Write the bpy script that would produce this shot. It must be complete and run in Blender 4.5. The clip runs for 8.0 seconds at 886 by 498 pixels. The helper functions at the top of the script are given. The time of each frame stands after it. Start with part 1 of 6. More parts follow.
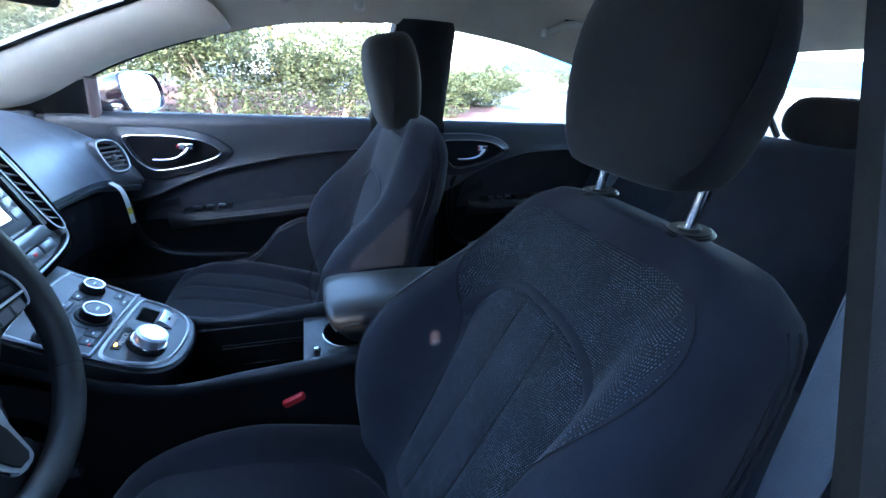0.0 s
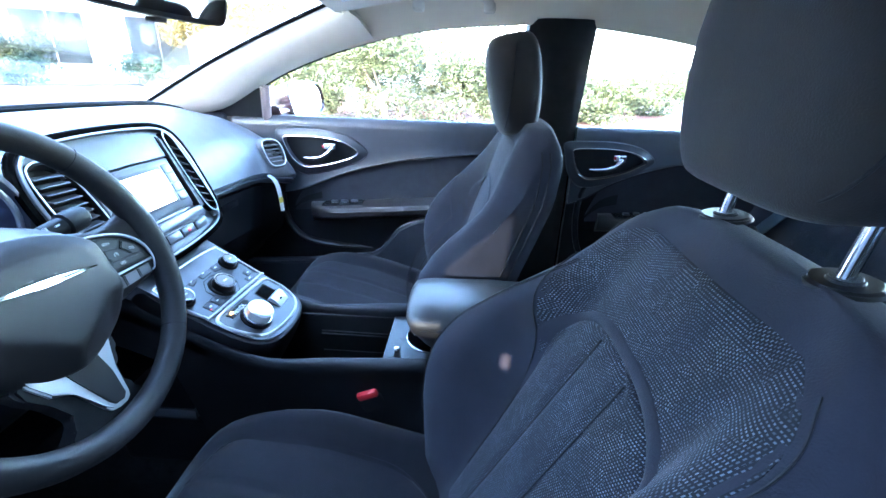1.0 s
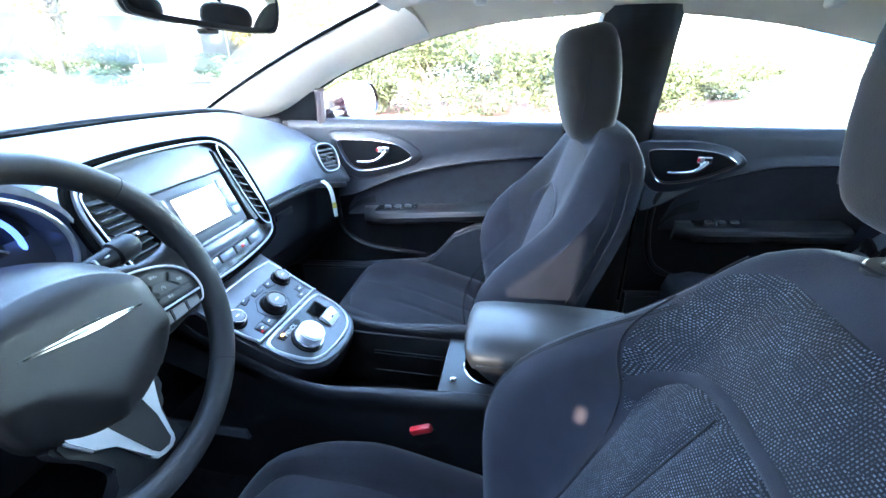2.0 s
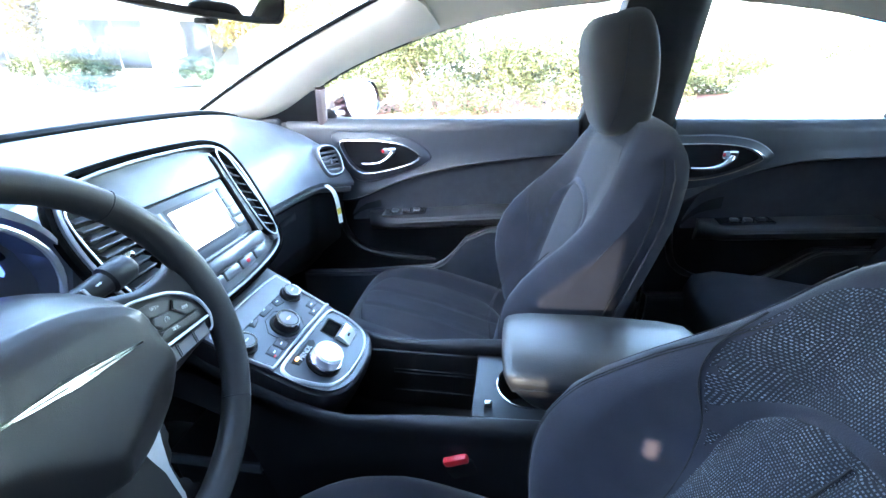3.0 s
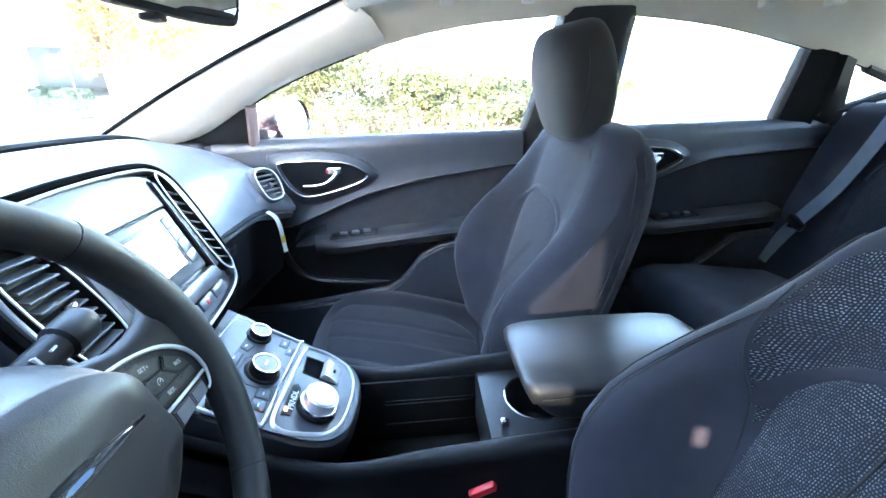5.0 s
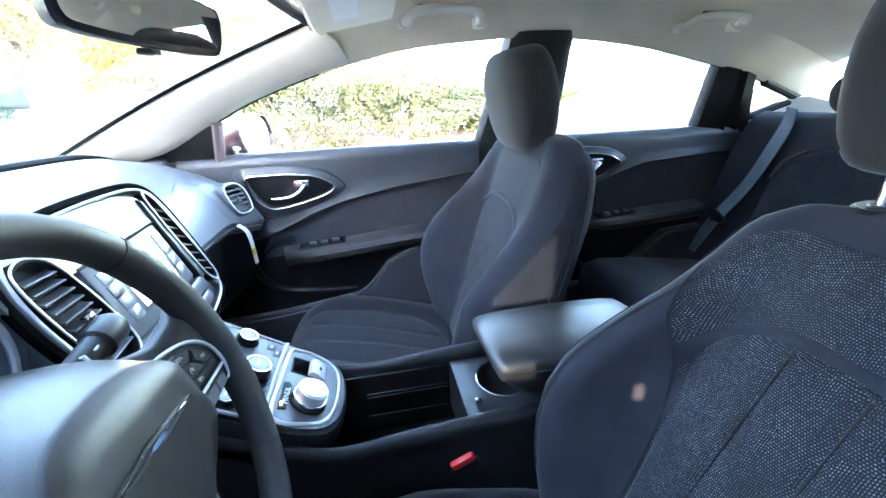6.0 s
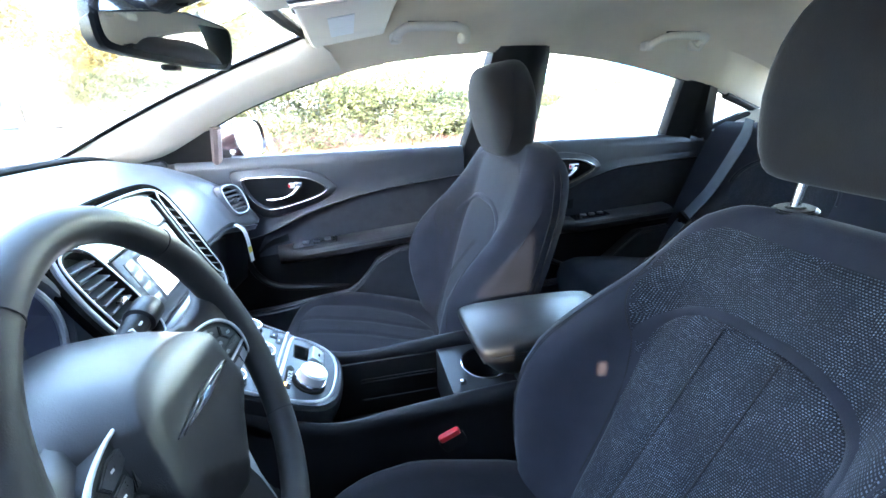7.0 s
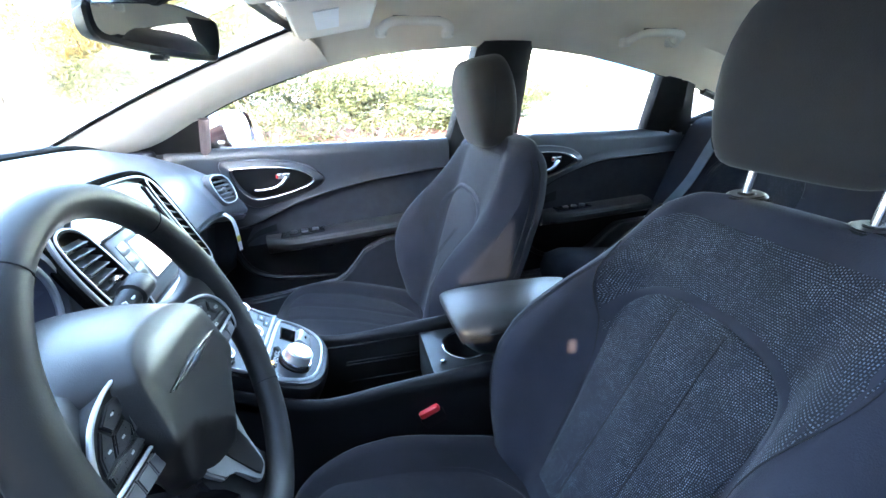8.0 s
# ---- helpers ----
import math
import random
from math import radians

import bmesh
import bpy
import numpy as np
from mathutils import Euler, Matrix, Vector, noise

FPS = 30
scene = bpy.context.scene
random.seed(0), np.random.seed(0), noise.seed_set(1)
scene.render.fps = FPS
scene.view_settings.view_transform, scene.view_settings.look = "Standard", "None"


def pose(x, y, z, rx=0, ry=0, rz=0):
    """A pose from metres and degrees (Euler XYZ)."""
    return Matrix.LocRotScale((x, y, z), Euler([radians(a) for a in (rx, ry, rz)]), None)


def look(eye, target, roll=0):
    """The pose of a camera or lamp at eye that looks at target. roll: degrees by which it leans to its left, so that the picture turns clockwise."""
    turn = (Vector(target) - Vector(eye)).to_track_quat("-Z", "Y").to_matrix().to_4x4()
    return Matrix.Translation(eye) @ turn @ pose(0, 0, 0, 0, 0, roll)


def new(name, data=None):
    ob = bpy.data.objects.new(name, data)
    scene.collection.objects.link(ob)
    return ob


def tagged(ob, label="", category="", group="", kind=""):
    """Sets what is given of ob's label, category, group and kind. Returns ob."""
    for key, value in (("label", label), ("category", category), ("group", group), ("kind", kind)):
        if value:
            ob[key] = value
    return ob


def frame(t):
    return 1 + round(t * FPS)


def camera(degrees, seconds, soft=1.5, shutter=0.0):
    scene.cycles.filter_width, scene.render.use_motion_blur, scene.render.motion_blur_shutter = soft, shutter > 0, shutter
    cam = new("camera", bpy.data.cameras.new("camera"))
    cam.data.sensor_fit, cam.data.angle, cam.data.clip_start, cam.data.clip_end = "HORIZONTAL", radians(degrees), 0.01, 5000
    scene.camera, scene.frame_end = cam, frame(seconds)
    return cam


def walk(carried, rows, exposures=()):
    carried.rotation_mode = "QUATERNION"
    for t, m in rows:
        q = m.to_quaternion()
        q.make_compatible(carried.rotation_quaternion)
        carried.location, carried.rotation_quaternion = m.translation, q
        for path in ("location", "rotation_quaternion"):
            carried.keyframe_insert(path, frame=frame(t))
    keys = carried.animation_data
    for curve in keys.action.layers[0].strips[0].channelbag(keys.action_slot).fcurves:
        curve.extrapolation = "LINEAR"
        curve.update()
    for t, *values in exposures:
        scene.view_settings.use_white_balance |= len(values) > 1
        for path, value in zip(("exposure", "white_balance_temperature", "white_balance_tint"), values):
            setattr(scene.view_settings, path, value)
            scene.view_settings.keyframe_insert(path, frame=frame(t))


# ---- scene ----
cam = camera(92.8, 8.0)
PATH = [
    (0, (0.082, -0.767, 1.124), (0.663, 0.98, 0.341), 3.6),
    (0.2, (0.110, -0.759, 1.124), (0.529, 1.036, 0.347), 3.8),
    (0.5, (0.15, -0.745, 1.117), (0.373, 1.082, 0.334), 3.5),
    (0.7, (0.168, -0.740, 1.117), (0.259, 1.091, 0.318), 3.0),
    (1, (0.19, -0.731, 1.113), (0.103, 1.109, 0.335), 1.9),
    (1.2, (0.203, -0.715, 1.134), (0.004, 1.106, 0.330), 1.0),
    (1.5, (0.195, -0.696, 1.135), (-0.09, 1.116, 0.338), 0.4),
    (1.7, (0.182, -0.672, 1.137), (-0.142, 1.124, 0.318), -0.1),
    (3, (0.087, -0.579, 1.124), (-0.194, 1.22, 0.298), -1.2),
    (3.5, (0.047, -0.54, 1.109), (-0.229, 1.263, 0.289), -2.3),
    (4, (0.024, -0.514, 1.094), (-0.172, 1.297, 0.268), -3.8),
    (4.5, (-0.009, -0.521, 1.09), (-0.057, 1.314, 0.296), -3.6),
    (5, (-0.047, -0.548, 1.098), (0.081, 1.305, 0.357), -1.9),
    (5.2, (-0.055, -0.564, 1.103), (0.123, 1.289, 0.371), -1.9),
    (6.3, (-0.097, -0.65, 1.123), (0.28, 1.179, 0.407), -2.1),
    (6.5, (-0.106, -0.668, 1.124), (0.292, 1.146, 0.382), -1.7),
    (7, (-0.103, -0.702, 1.138), (0.3, 1.125, 0.43), -1.5),
    (7.5, (-0.096, -0.729, 1.135), (0.319, 1.084, 0.401), -0.8),
    (8, (-0.092, -0.747, 1.133), (0.347, 1.063, 0.405), -1.0),
]
EXPOSURES = [(0.0, 4.78, 5330, 10), (0.2, 5.22, 5270, 10), (0.5, 5.53, 5290, 10), (1.0, 5.98, 5450, 10), (1.5, 6.22, 5690, 10), (3.5, 6.17, 6150, 10), (5.0, 6.21, 6300, 10), (6.5, 6.00, 6300, 10), (8.0, 5.98, 6350, 10)]
walk(cam, [(t, look(eye, target, roll)) for t, eye, target, roll in PATH], EXPOSURES)

# ---- light ----
SUN_DIR = Vector((-0.60, -1.0, 0.35)).normalized()   # towards the sun
world = bpy.data.worlds.new("sky")
scene.world = world
world.use_nodes = True
wn = world.node_tree.nodes
wn.clear()
w_out, w_bg, w_sky = wn.new("ShaderNodeOutputWorld"), wn.new("ShaderNodeBackground"), wn.new("ShaderNodeTexSky")
w_sky.sky_type, w_sky.sun_disc = "NISHITA", False
w_sky.sun_elevation = math.asin(SUN_DIR.z)
w_sky.sun_rotation = math.atan2(SUN_DIR.x, SUN_DIR.y)
w_bg.inputs["Strength"].default_value = 0.15
world.node_tree.links.new(w_sky.outputs[0], w_bg.inputs[0])
world.node_tree.links.new(w_bg.outputs[0], w_out.inputs[0])
sun = new("sun", bpy.data.lights.new("sun", "SUN"))
sun.data.energy, sun.data.angle, sun.data.color = 3.2, radians(0.6), (1.0, 0.93, 0.82)
sun.matrix_world = look(SUN_DIR * 30, (0, 0, 0))

# ---- building helpers ----
def origin_of(ob):
    at = Vector((0, 0, 0))
    while ob is not None:
        at += ob.location
        ob = ob.parent
    return at


def mesh_of(name, bm, mat, sharp=38):
    bmesh.ops.recalc_face_normals(bm, faces=bm.faces)
    me = bpy.data.meshes.new(name)
    bm.to_mesh(me)
    bm.free()
    me.materials.append(mat)
    for p in me.polygons:
        p.use_smooth = True
    me.set_sharp_from_angle(angle=radians(sharp))
    return me


def part(name, bm, mat, parent, label="", sharp=38):
    """One mesh under a thing or a part; the bmesh is in world metres."""
    me = mesh_of(name, bm, mat, sharp)
    me.transform(Matrix.Translation(-origin_of(parent)))
    ob = new(name, me)
    ob.parent = parent
    return tagged(ob, label)


def thing(name, at, label, category, group="", kind=""):
    ob = new(name)
    ob.empty_display_size = 0.05
    ob.location = at
    return tagged(ob, label, category, group, kind)


def single(name, bm, mat, label, category, group="", kind="", sharp=38):
    me = mesh_of(name, bm, mat, sharp)
    co = np.array([v.co for v in me.vertices])
    at = Vector(((co[:, 0].min() + co[:, 0].max()) / 2, (co[:, 1].min() + co[:, 1].max()) / 2, co[:, 2].min()))
    me.transform(Matrix.Translation(-at))
    ob = new(name, me)
    ob.location = at
    return tagged(ob, label, category, group, kind)


def rbox(c, s, r=0.006, seg=2, m=None):
    """A box of size s round c with rounded edges; m turns it about c."""
    bm = bmesh.new()
    bmesh.ops.create_cube(bm, size=1.0, matrix=Matrix.Diagonal((*s, 1)))
    if r > 0:
        bmesh.ops.bevel(bm, geom=list(bm.edges), offset=min(r, 0.49 * min(s)), segments=seg, affect="EDGES", profile=0.5)
    bm.transform(Matrix.Translation(c) @ (m or Matrix()))
    return bm


def joined(*some):
    out = bmesh.new()
    for b in some:
        me = bpy.data.meshes.new("joint")
        b.to_mesh(me)
        b.free()
        out.from_mesh(me)
        bpy.data.meshes.remove(me)
    return out


def loft(rings, closed=True, caps=True):
    bm = bmesh.new()
    rows = [[bm.verts.new(p) for p in ring] for ring in rings]
    n = len(rows[0])
    for a, b in zip(rows, rows[1:]):
        for i in range(n if closed else n - 1):
            j = (i + 1) % n
            bm.faces.new((a[i], a[j], b[j], b[i]))
    if caps and closed:
        bm.faces.new(rows[0][::-1])
        bm.faces.new(rows[-1])
    return bm


def sheet(rows, back=(0, 0.02, 0)):
    """A surface through rows of points, given a thickness by the vector back."""
    bm = bmesh.new()
    back = Vector(back)
    f = [[bm.verts.new(p) for p in r] for r in rows]
    b = [[bm.verts.new(Vector(p) + back) for p in r] for r in rows]
    nr, nc = len(f), len(f[0])
    for i in range(nr - 1):
        for j in range(nc - 1):
            bm.faces.new((f[i][j], f[i][j + 1], f[i + 1][j + 1], f[i + 1][j]))
            bm.faces.new((b[i][j], b[i + 1][j], b[i + 1][j + 1], b[i][j + 1]))
    edge = [(0, j) for j in range(nc)] + [(i, nc - 1) for i in range(1, nr)] + [(nr - 1, j) for j in range(nc - 2, -1, -1)] + [(i, 0) for i in range(nr - 2, 0, -1)]
    for (i, j), (k, l) in zip(edge, edge[1:] + edge[:1]):
        bm.faces.new((f[i][j], b[i][j], b[k][l], f[k][l]))
    return bm


def slab(outline, back, r=0.0, seg=2):
    """A flat or nearly flat outline of points, made thick by the vector back; its front edge is rounded."""
    bm = bmesh.new()
    back = Vector(back)
    a = [bm.verts.new(p) for p in outline]
    b = [bm.verts.new(Vector(p) + back) for p in outline]
    n = len(a)
    bm.faces.new(a)
    bm.faces.new(b[::-1])
    for i in range(n):
        bm.faces.new((a[i], b[i], b[(i + 1) % n], a[(i + 1) % n]))
    if r > 0:
        front = set(a)
        bmesh.ops.bevel(bm, geom=[e for e in bm.edges if e.verts[0] in front and e.verts[1] in front], offset=r, segments=seg, affect="EDGES")
    return bm


def curve(pts, n, closed=False):
    """Points evenly along a Catmull-Rom curve through pts."""
    P = [Vector(p) for p in pts]
    k = len(P)
    out = []
    segs = k if closed else k - 1
    per = max(2, n // segs)
    for i in range(segs):
        p1, p2 = P[i], P[(i + 1) % k]
        p0 = P[i - 1] if (i > 0 or closed) else p1 * 2 - p2
        p3 = P[(i + 2) % k] if (i + 2 < k or closed) else p2 * 2 - p1
        for j in range(per):
            t = j / per
            out.append(0.5 * (2 * p1 + (p2 - p0) * t + (2 * p0 - 5 * p1 + 4 * p2 - p3) * t * t + (3 * p1 - p0 - 3 * p2 + p3) * t ** 3))
    if not closed:
        out.append(P[-1])
    return out


def tube(pts, r, n=8, closed=False, flat=1.0):
    """A pipe along points; r is one radius or one for each point; flat squeezes it along its second axis."""
    P = [Vector(p) for p in pts]
    k = len(P)
    R = r if isinstance(r, (list, tuple)) else [r] * k
    rings = []
    side = None
    for i, p in enumerate(P):
        d = (P[(i + 1) % k] - P[i - 1]) if closed else (P[min(i + 1, k - 1)] - P[max(i - 1, 0)])
        d.normalize()
        if side is None:
            side = d.cross(Vector((0, 0, 1)))
            if side.length < 0.1:
                side = d.cross(Vector((0, 1, 0)))
        side = side - d * side.dot(d)
        side.normalize()
        up = d.cross(side)
        rings.append([p + R[i] * (math.cos(a) * side + flat * math.sin(a) * up) for a in (2 * math.pi * q / n for q in range(n))])
    if closed:
        rings.append(rings[0])
        bm = loft(rings, True, False)
        bmesh.ops.remove_doubles(bm, verts=bm.verts, dist=1e-6)
        return bm
    return loft(rings)


def disc(c, axis, r0, r1, h, n=28, r=0.0):
    """A short turned body from c along axis: radius r0 below, r1 above."""
    bm = bmesh.new()
    bmesh.ops.create_cone(bm, cap_ends=True, segments=n, radius1=r0, radius2=r1, depth=h, matrix=Matrix.Translation((0, 0, h / 2)))
    if r > 0:
        top = [e for e in bm.edges if all(v.co.z > h * 0.9 for v in e.verts)]
        bmesh.ops.bevel(bm, geom=top, offset=r, segments=3, affect="EDGES")
    bm.transform(Matrix.Translation(c) @ Vector(axis).to_track_quat("Z", "Y").to_matrix().to_4x4())
    return bm


def ip(x, xs, ys):
    return float(np.interp(x, xs, ys))


def smooth_ip(x, xs, ys):
    """Interpolation with soft corners."""
    w = 0.03 * (xs[-1] - xs[0])
    return sum(float(np.interp(x + k * w, xs, ys)) * g for k, g in ((-1.5, 0.15), (-0.6, 0.22), (0, 0.26), (0.6, 0.22), (1.5, 0.15)))


def lin(a, b, n):
    return [a + (b - a) * i / (n - 1) for i in range(n)]


# ---- materials ----
def material(name, color, rough=0.5, metal=0.0, vary=0.15, scale=30.0, bump=0.15, fine=400.0, coat=0.0, sheen=0.0, spec=0.5, rough_vary=0.08):
    """A surface with variation at two scales and a fine grain in relief."""
    m = bpy.data.materials.new(name)
    m.use_nodes = True
    n, l = m.node_tree.nodes, m.node_tree.links
    p = n["Principled BSDF"]
    tc = n.new("ShaderNodeTexCoord")
    big, small = n.new("ShaderNodeTexNoise"), n.new("ShaderNodeTexNoise")
    big.inputs["Scale"].default_value, big.inputs["Detail"].default_value = scale, 4
    small.inputs["Scale"].default_value, small.inputs["Detail"].default_value = fine, 3
    for t in (big, small):
        l.new(tc.outputs["Object"], t.inputs["Vector"])
    ramp = n.new("ShaderNodeMapRange")
    ramp.inputs["From Min"].default_value, ramp.inputs["From Max"].default_value = 0.3, 0.7
    ramp.inputs["To Min"].default_value, ramp.inputs["To Max"].default_value = 1 - vary, 1 + vary
    l.new(big.outputs["Fac"], ramp.inputs["Value"])
    mul = n.new("ShaderNodeVectorMath")
    mul.operation = "SCALE"
    mul.inputs[0].default_value = color
    l.new(ramp.outputs["Result"], mul.inputs["Scale"])
    l.new(mul.outputs[0], p.inputs["Base Color"])
    rr = n.new("ShaderNodeMapRange")
    rr.inputs["To Min"].default_value, rr.inputs["To Max"].default_value = max(0.0, rough - rough_vary), min(1.0, rough + rough_vary)
    l.new(small.outputs["Fac"], rr.inputs["Value"])
    l.new(rr.outputs["Result"], p.inputs["Roughness"])
    p.inputs["Metallic"].default_value = metal
    p.inputs["Coat Weight"].default_value = coat
    p.inputs["Sheen Weight"].default_value = sheen
    p.inputs["Specular IOR Level"].default_value = spec
    if bump > 0:
        b = n.new("ShaderNodeBump")
        b.inputs["Strength"].default_value, b.inputs["Distance"].default_value = bump, 0.001
        l.new(small.outputs["Fac"], b.inputs["Height"])
        l.new(b.outputs["Normal"], p.inputs["Normal"])
    return m


def weave(name, dark, light, along="Z"):
    """Charcoal seat cloth with pale dashes woven in blocks that run along and across."""
    m = bpy.data.materials.new(name)
    m.use_nodes = True
    n, l = m.node_tree.nodes, m.node_tree.links
    p = n["Principled BSDF"]
    tc = n.new("ShaderNodeTexCoord")
    sw = n.new("ShaderNodeSeparateXYZ")
    l.new(tc.outputs["Object"], sw.inputs[0])
    flat = n.new("ShaderNodeCombineXYZ")
    l.new(sw.outputs["Y"], flat.inputs["X"])
    l.new(sw.outputs[along], flat.inputs["Y"])
    warp = n.new("ShaderNodeTexNoise")
    warp.inputs["Scale"].default_value = 45
    l.new(flat.outputs[0], warp.inputs["Vector"])
    wv = n.new("ShaderNodeVectorMath")
    wv.operation = "MULTIPLY_ADD"
    wv.inputs[1].default_value = (0.0009, 0.0009, 0)
    l.new(warp.outputs["Color"], wv.inputs[0])
    bend = n.new("ShaderNodeTexNoise")
    bend.inputs["Scale"].default_value, bend.inputs["Detail"].default_value = 10, 1
    l.new(flat.outputs[0], bend.inputs["Vector"])
    bv = n.new("ShaderNodeVectorMath")
    bv.operation = "MULTIPLY_ADD"
    bv.inputs[1].default_value = (0.001, 0.002, 0)
    l.new(bend.outputs["Color"], bv.inputs[0])
    l.new(flat.outputs[0], bv.inputs[2])
    l.new(bv.outputs[0], wv.inputs[2])
    split = n.new("ShaderNodeSeparateXYZ")
    l.new(wv.outputs[0], split.inputs[0])
    def calc(op, x, y):
        m_ = n.new("ShaderNodeMath")
        m_.operation = op
        for sock, v in zip(m_.inputs, (x, y)):
            if isinstance(v, (int, float)):
                sock.default_value = v
            else:
                l.new(v, sock)
        return m_.outputs[0]
    def soft(x, lo, hi):
        """1 below lo, falling to 0 at hi."""
        r_ = n.new("ShaderNodeMapRange")
        r_.interpolation_type = "SMOOTHSTEP"
        r_.inputs["From Min"].default_value, r_.inputs["From Max"].default_value = lo, hi
        r_.inputs["To Min"].default_value, r_.inputs["To Max"].default_value = 1.0, 0.0
        l.new(x, r_.inputs["Value"])
        return r_.outputs["Result"]
    def dashes(u, v):
        """Short pale stitches in rows."""
        rows_ = calc("DIVIDE", v, 0.0027)
        line_ = calc("ABSOLUTE", calc("SUBTRACT", calc("FRACT", rows_, 0), 0.5), 0)
        along_ = calc("ADD", calc("DIVIDE", u, 0.0031), calc("MULTIPLY", calc("FLOOR", rows_, 0), 0.37))
        dash_ = calc("ABSOLUTE", calc("SUBTRACT", calc("FRACT", along_, 0), 0.5), 0)
        place_ = n.new("ShaderNodeCombineXYZ")
        l.new(calc("FLOOR", along_, 0), place_.inputs["X"])
        l.new(calc("FLOOR", rows_, 0), place_.inputs["Y"])
        chance_ = n.new("ShaderNodeTexWhiteNoise")
        chance_.noise_dimensions = "2D"
        l.new(place_.outputs[0], chance_.inputs["Vector"])
        stitch_ = calc("MULTIPLY", soft(line_, 0.13, 0.27), soft(dash_, 0.20, 0.36))
        return calc("MULTIPLY", stitch_, calc("ADD", 0.25, calc("MULTIPLY", chance_.outputs["Value"], 0.75)))
    a, b = dashes(split.outputs["X"], split.outputs["Y"]), dashes(split.outputs["Y"], split.outputs["X"])
    cell = n.new("ShaderNodeTexVoronoi")
    cell.distance, cell.inputs["Scale"].default_value = "CHEBYCHEV", 48
    l.new(flat.outputs[0], cell.inputs["Vector"])
    sc = n.new("ShaderNodeSeparateColor")
    l.new(cell.outputs["Color"], sc.inputs[0])
    pick = n.new("ShaderNodeMath")
    pick.operation = "GREATER_THAN"
    pick.inputs[1].default_value = 0.52
    l.new(sc.outputs[0], pick.inputs[0])
    mix = n.new("ShaderNodeMix")
    mix.data_type = "RGBA"
    l.new(pick.outputs[0], mix.inputs["Factor"])
    l.new(a, mix.inputs[6])
    l.new(b, mix.inputs[7])
    fade = n.new("ShaderNodeTexNoise")
    fade.inputs["Scale"].default_value, fade.inputs["Detail"].default_value = 16, 3
    l.new(flat.outputs[0], fade.inputs["Vector"])
    fr = n.new("ShaderNodeMapRange")
    fr.inputs["From Min"].default_value, fr.inputs["From Max"].default_value = 0.36, 0.60
    fr.inputs["To Min"].default_value, fr.inputs["To Max"].default_value = 0.55, 1.0
    l.new(fade.outputs["Fac"], fr.inputs["Value"])
    amount = n.new("ShaderNodeMath")
    amount.operation = "MULTIPLY"
    l.new(mix.outputs[2], amount.inputs[0])
    tone = n.new("ShaderNodeMapRange")
    tone.inputs["To Min"].default_value = 0.6
    l.new(sc.outputs[1], tone.inputs["Value"])
    l.new(calc("MULTIPLY", fr.outputs["Result"], tone.outputs["Result"]), amount.inputs[1])
    col = n.new("ShaderNodeMix")
    col.data_type = "RGBA"
    l.new(amount.outputs[0], col.inputs["Factor"])
    col.inputs[6].default_value, col.inputs[7].default_value = (*dark, 1), (*light, 1)
    l.new(col.outputs[2], p.inputs["Base Color"])
    p.inputs["Roughness"].default_value, p.inputs["Sheen Weight"].default_value = 0.85, 0.08
    p.inputs["Specular IOR Level"].default_value = 0.25
    bp = n.new("ShaderNodeBump")
    bp.inputs["Strength"].default_value, bp.inputs["Distance"].default_value = 0.35, 0.0012
    l.new(amount.outputs[0], bp.inputs["Height"])
    l.new(bp.outputs["Normal"], p.inputs["Normal"])
    return m


def glass_material(name, tint=(1, 1, 1), rough=0.0, ior=1.45):
    m = bpy.data.materials.new(name)
    m.use_nodes = True
    p = m.node_tree.nodes["Principled BSDF"]
    p.inputs["Base Color"].default_value = (*tint, 1)
    p.inputs["Transmission Weight"].default_value, p.inputs["Roughness"].default_value, p.inputs["IOR"].default_value = 1.0, rough, ior
    return m


def glow(name, color, strength):
    m = bpy.data.materials.new(name)
    m.use_nodes = True
    p = m.node_tree.nodes["Principled BSDF"]
    p.inputs["Base Color"].default_value = (*color, 1)
    p.inputs["Emission Color"].default_value, p.inputs["Emission Strength"].default_value = (*color, 1), strength
    return m


DASH = material("soft_dash_plastic", (0.100, 0.102, 0.114), 0.40, vary=0.1, bump=0.3, fine=900, spec=0.65)
PLASTIC = material("black_moulded_plastic", (0.009, 0.009, 0.0105), 0.42, vary=0.12, bump=0.3, fine=800, spec=0.24)
DOORTOP = material("charcoal_door_plastic", (0.036, 0.039, 0.048), 0.38, vary=0.1, bump=0.35, fine=900)
INSERT = material("dark_door_cloth", (0.033, 0.0345, 0.042), 0.8, vary=0.15, bump=0.5, fine=700, spec=0.3)
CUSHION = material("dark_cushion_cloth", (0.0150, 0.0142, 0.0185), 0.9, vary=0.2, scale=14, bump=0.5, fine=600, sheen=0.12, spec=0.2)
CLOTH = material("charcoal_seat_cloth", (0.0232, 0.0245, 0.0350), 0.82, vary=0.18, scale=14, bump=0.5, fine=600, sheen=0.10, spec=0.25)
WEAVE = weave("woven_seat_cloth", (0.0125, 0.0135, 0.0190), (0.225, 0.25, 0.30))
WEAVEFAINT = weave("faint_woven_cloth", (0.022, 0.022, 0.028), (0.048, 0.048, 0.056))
WEAVEREAR = weave("rear_woven_cloth", (0.010, 0.0105, 0.015), (0.085, 0.09, 0.11))
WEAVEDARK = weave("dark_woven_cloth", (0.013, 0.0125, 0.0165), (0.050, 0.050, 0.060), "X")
STACKGREY = material("satin_grey_panel", (0.135, 0.14, 0.152), 0.34, 0.35, vary=0.05, bump=0.05, fine=900, coat=0.1)
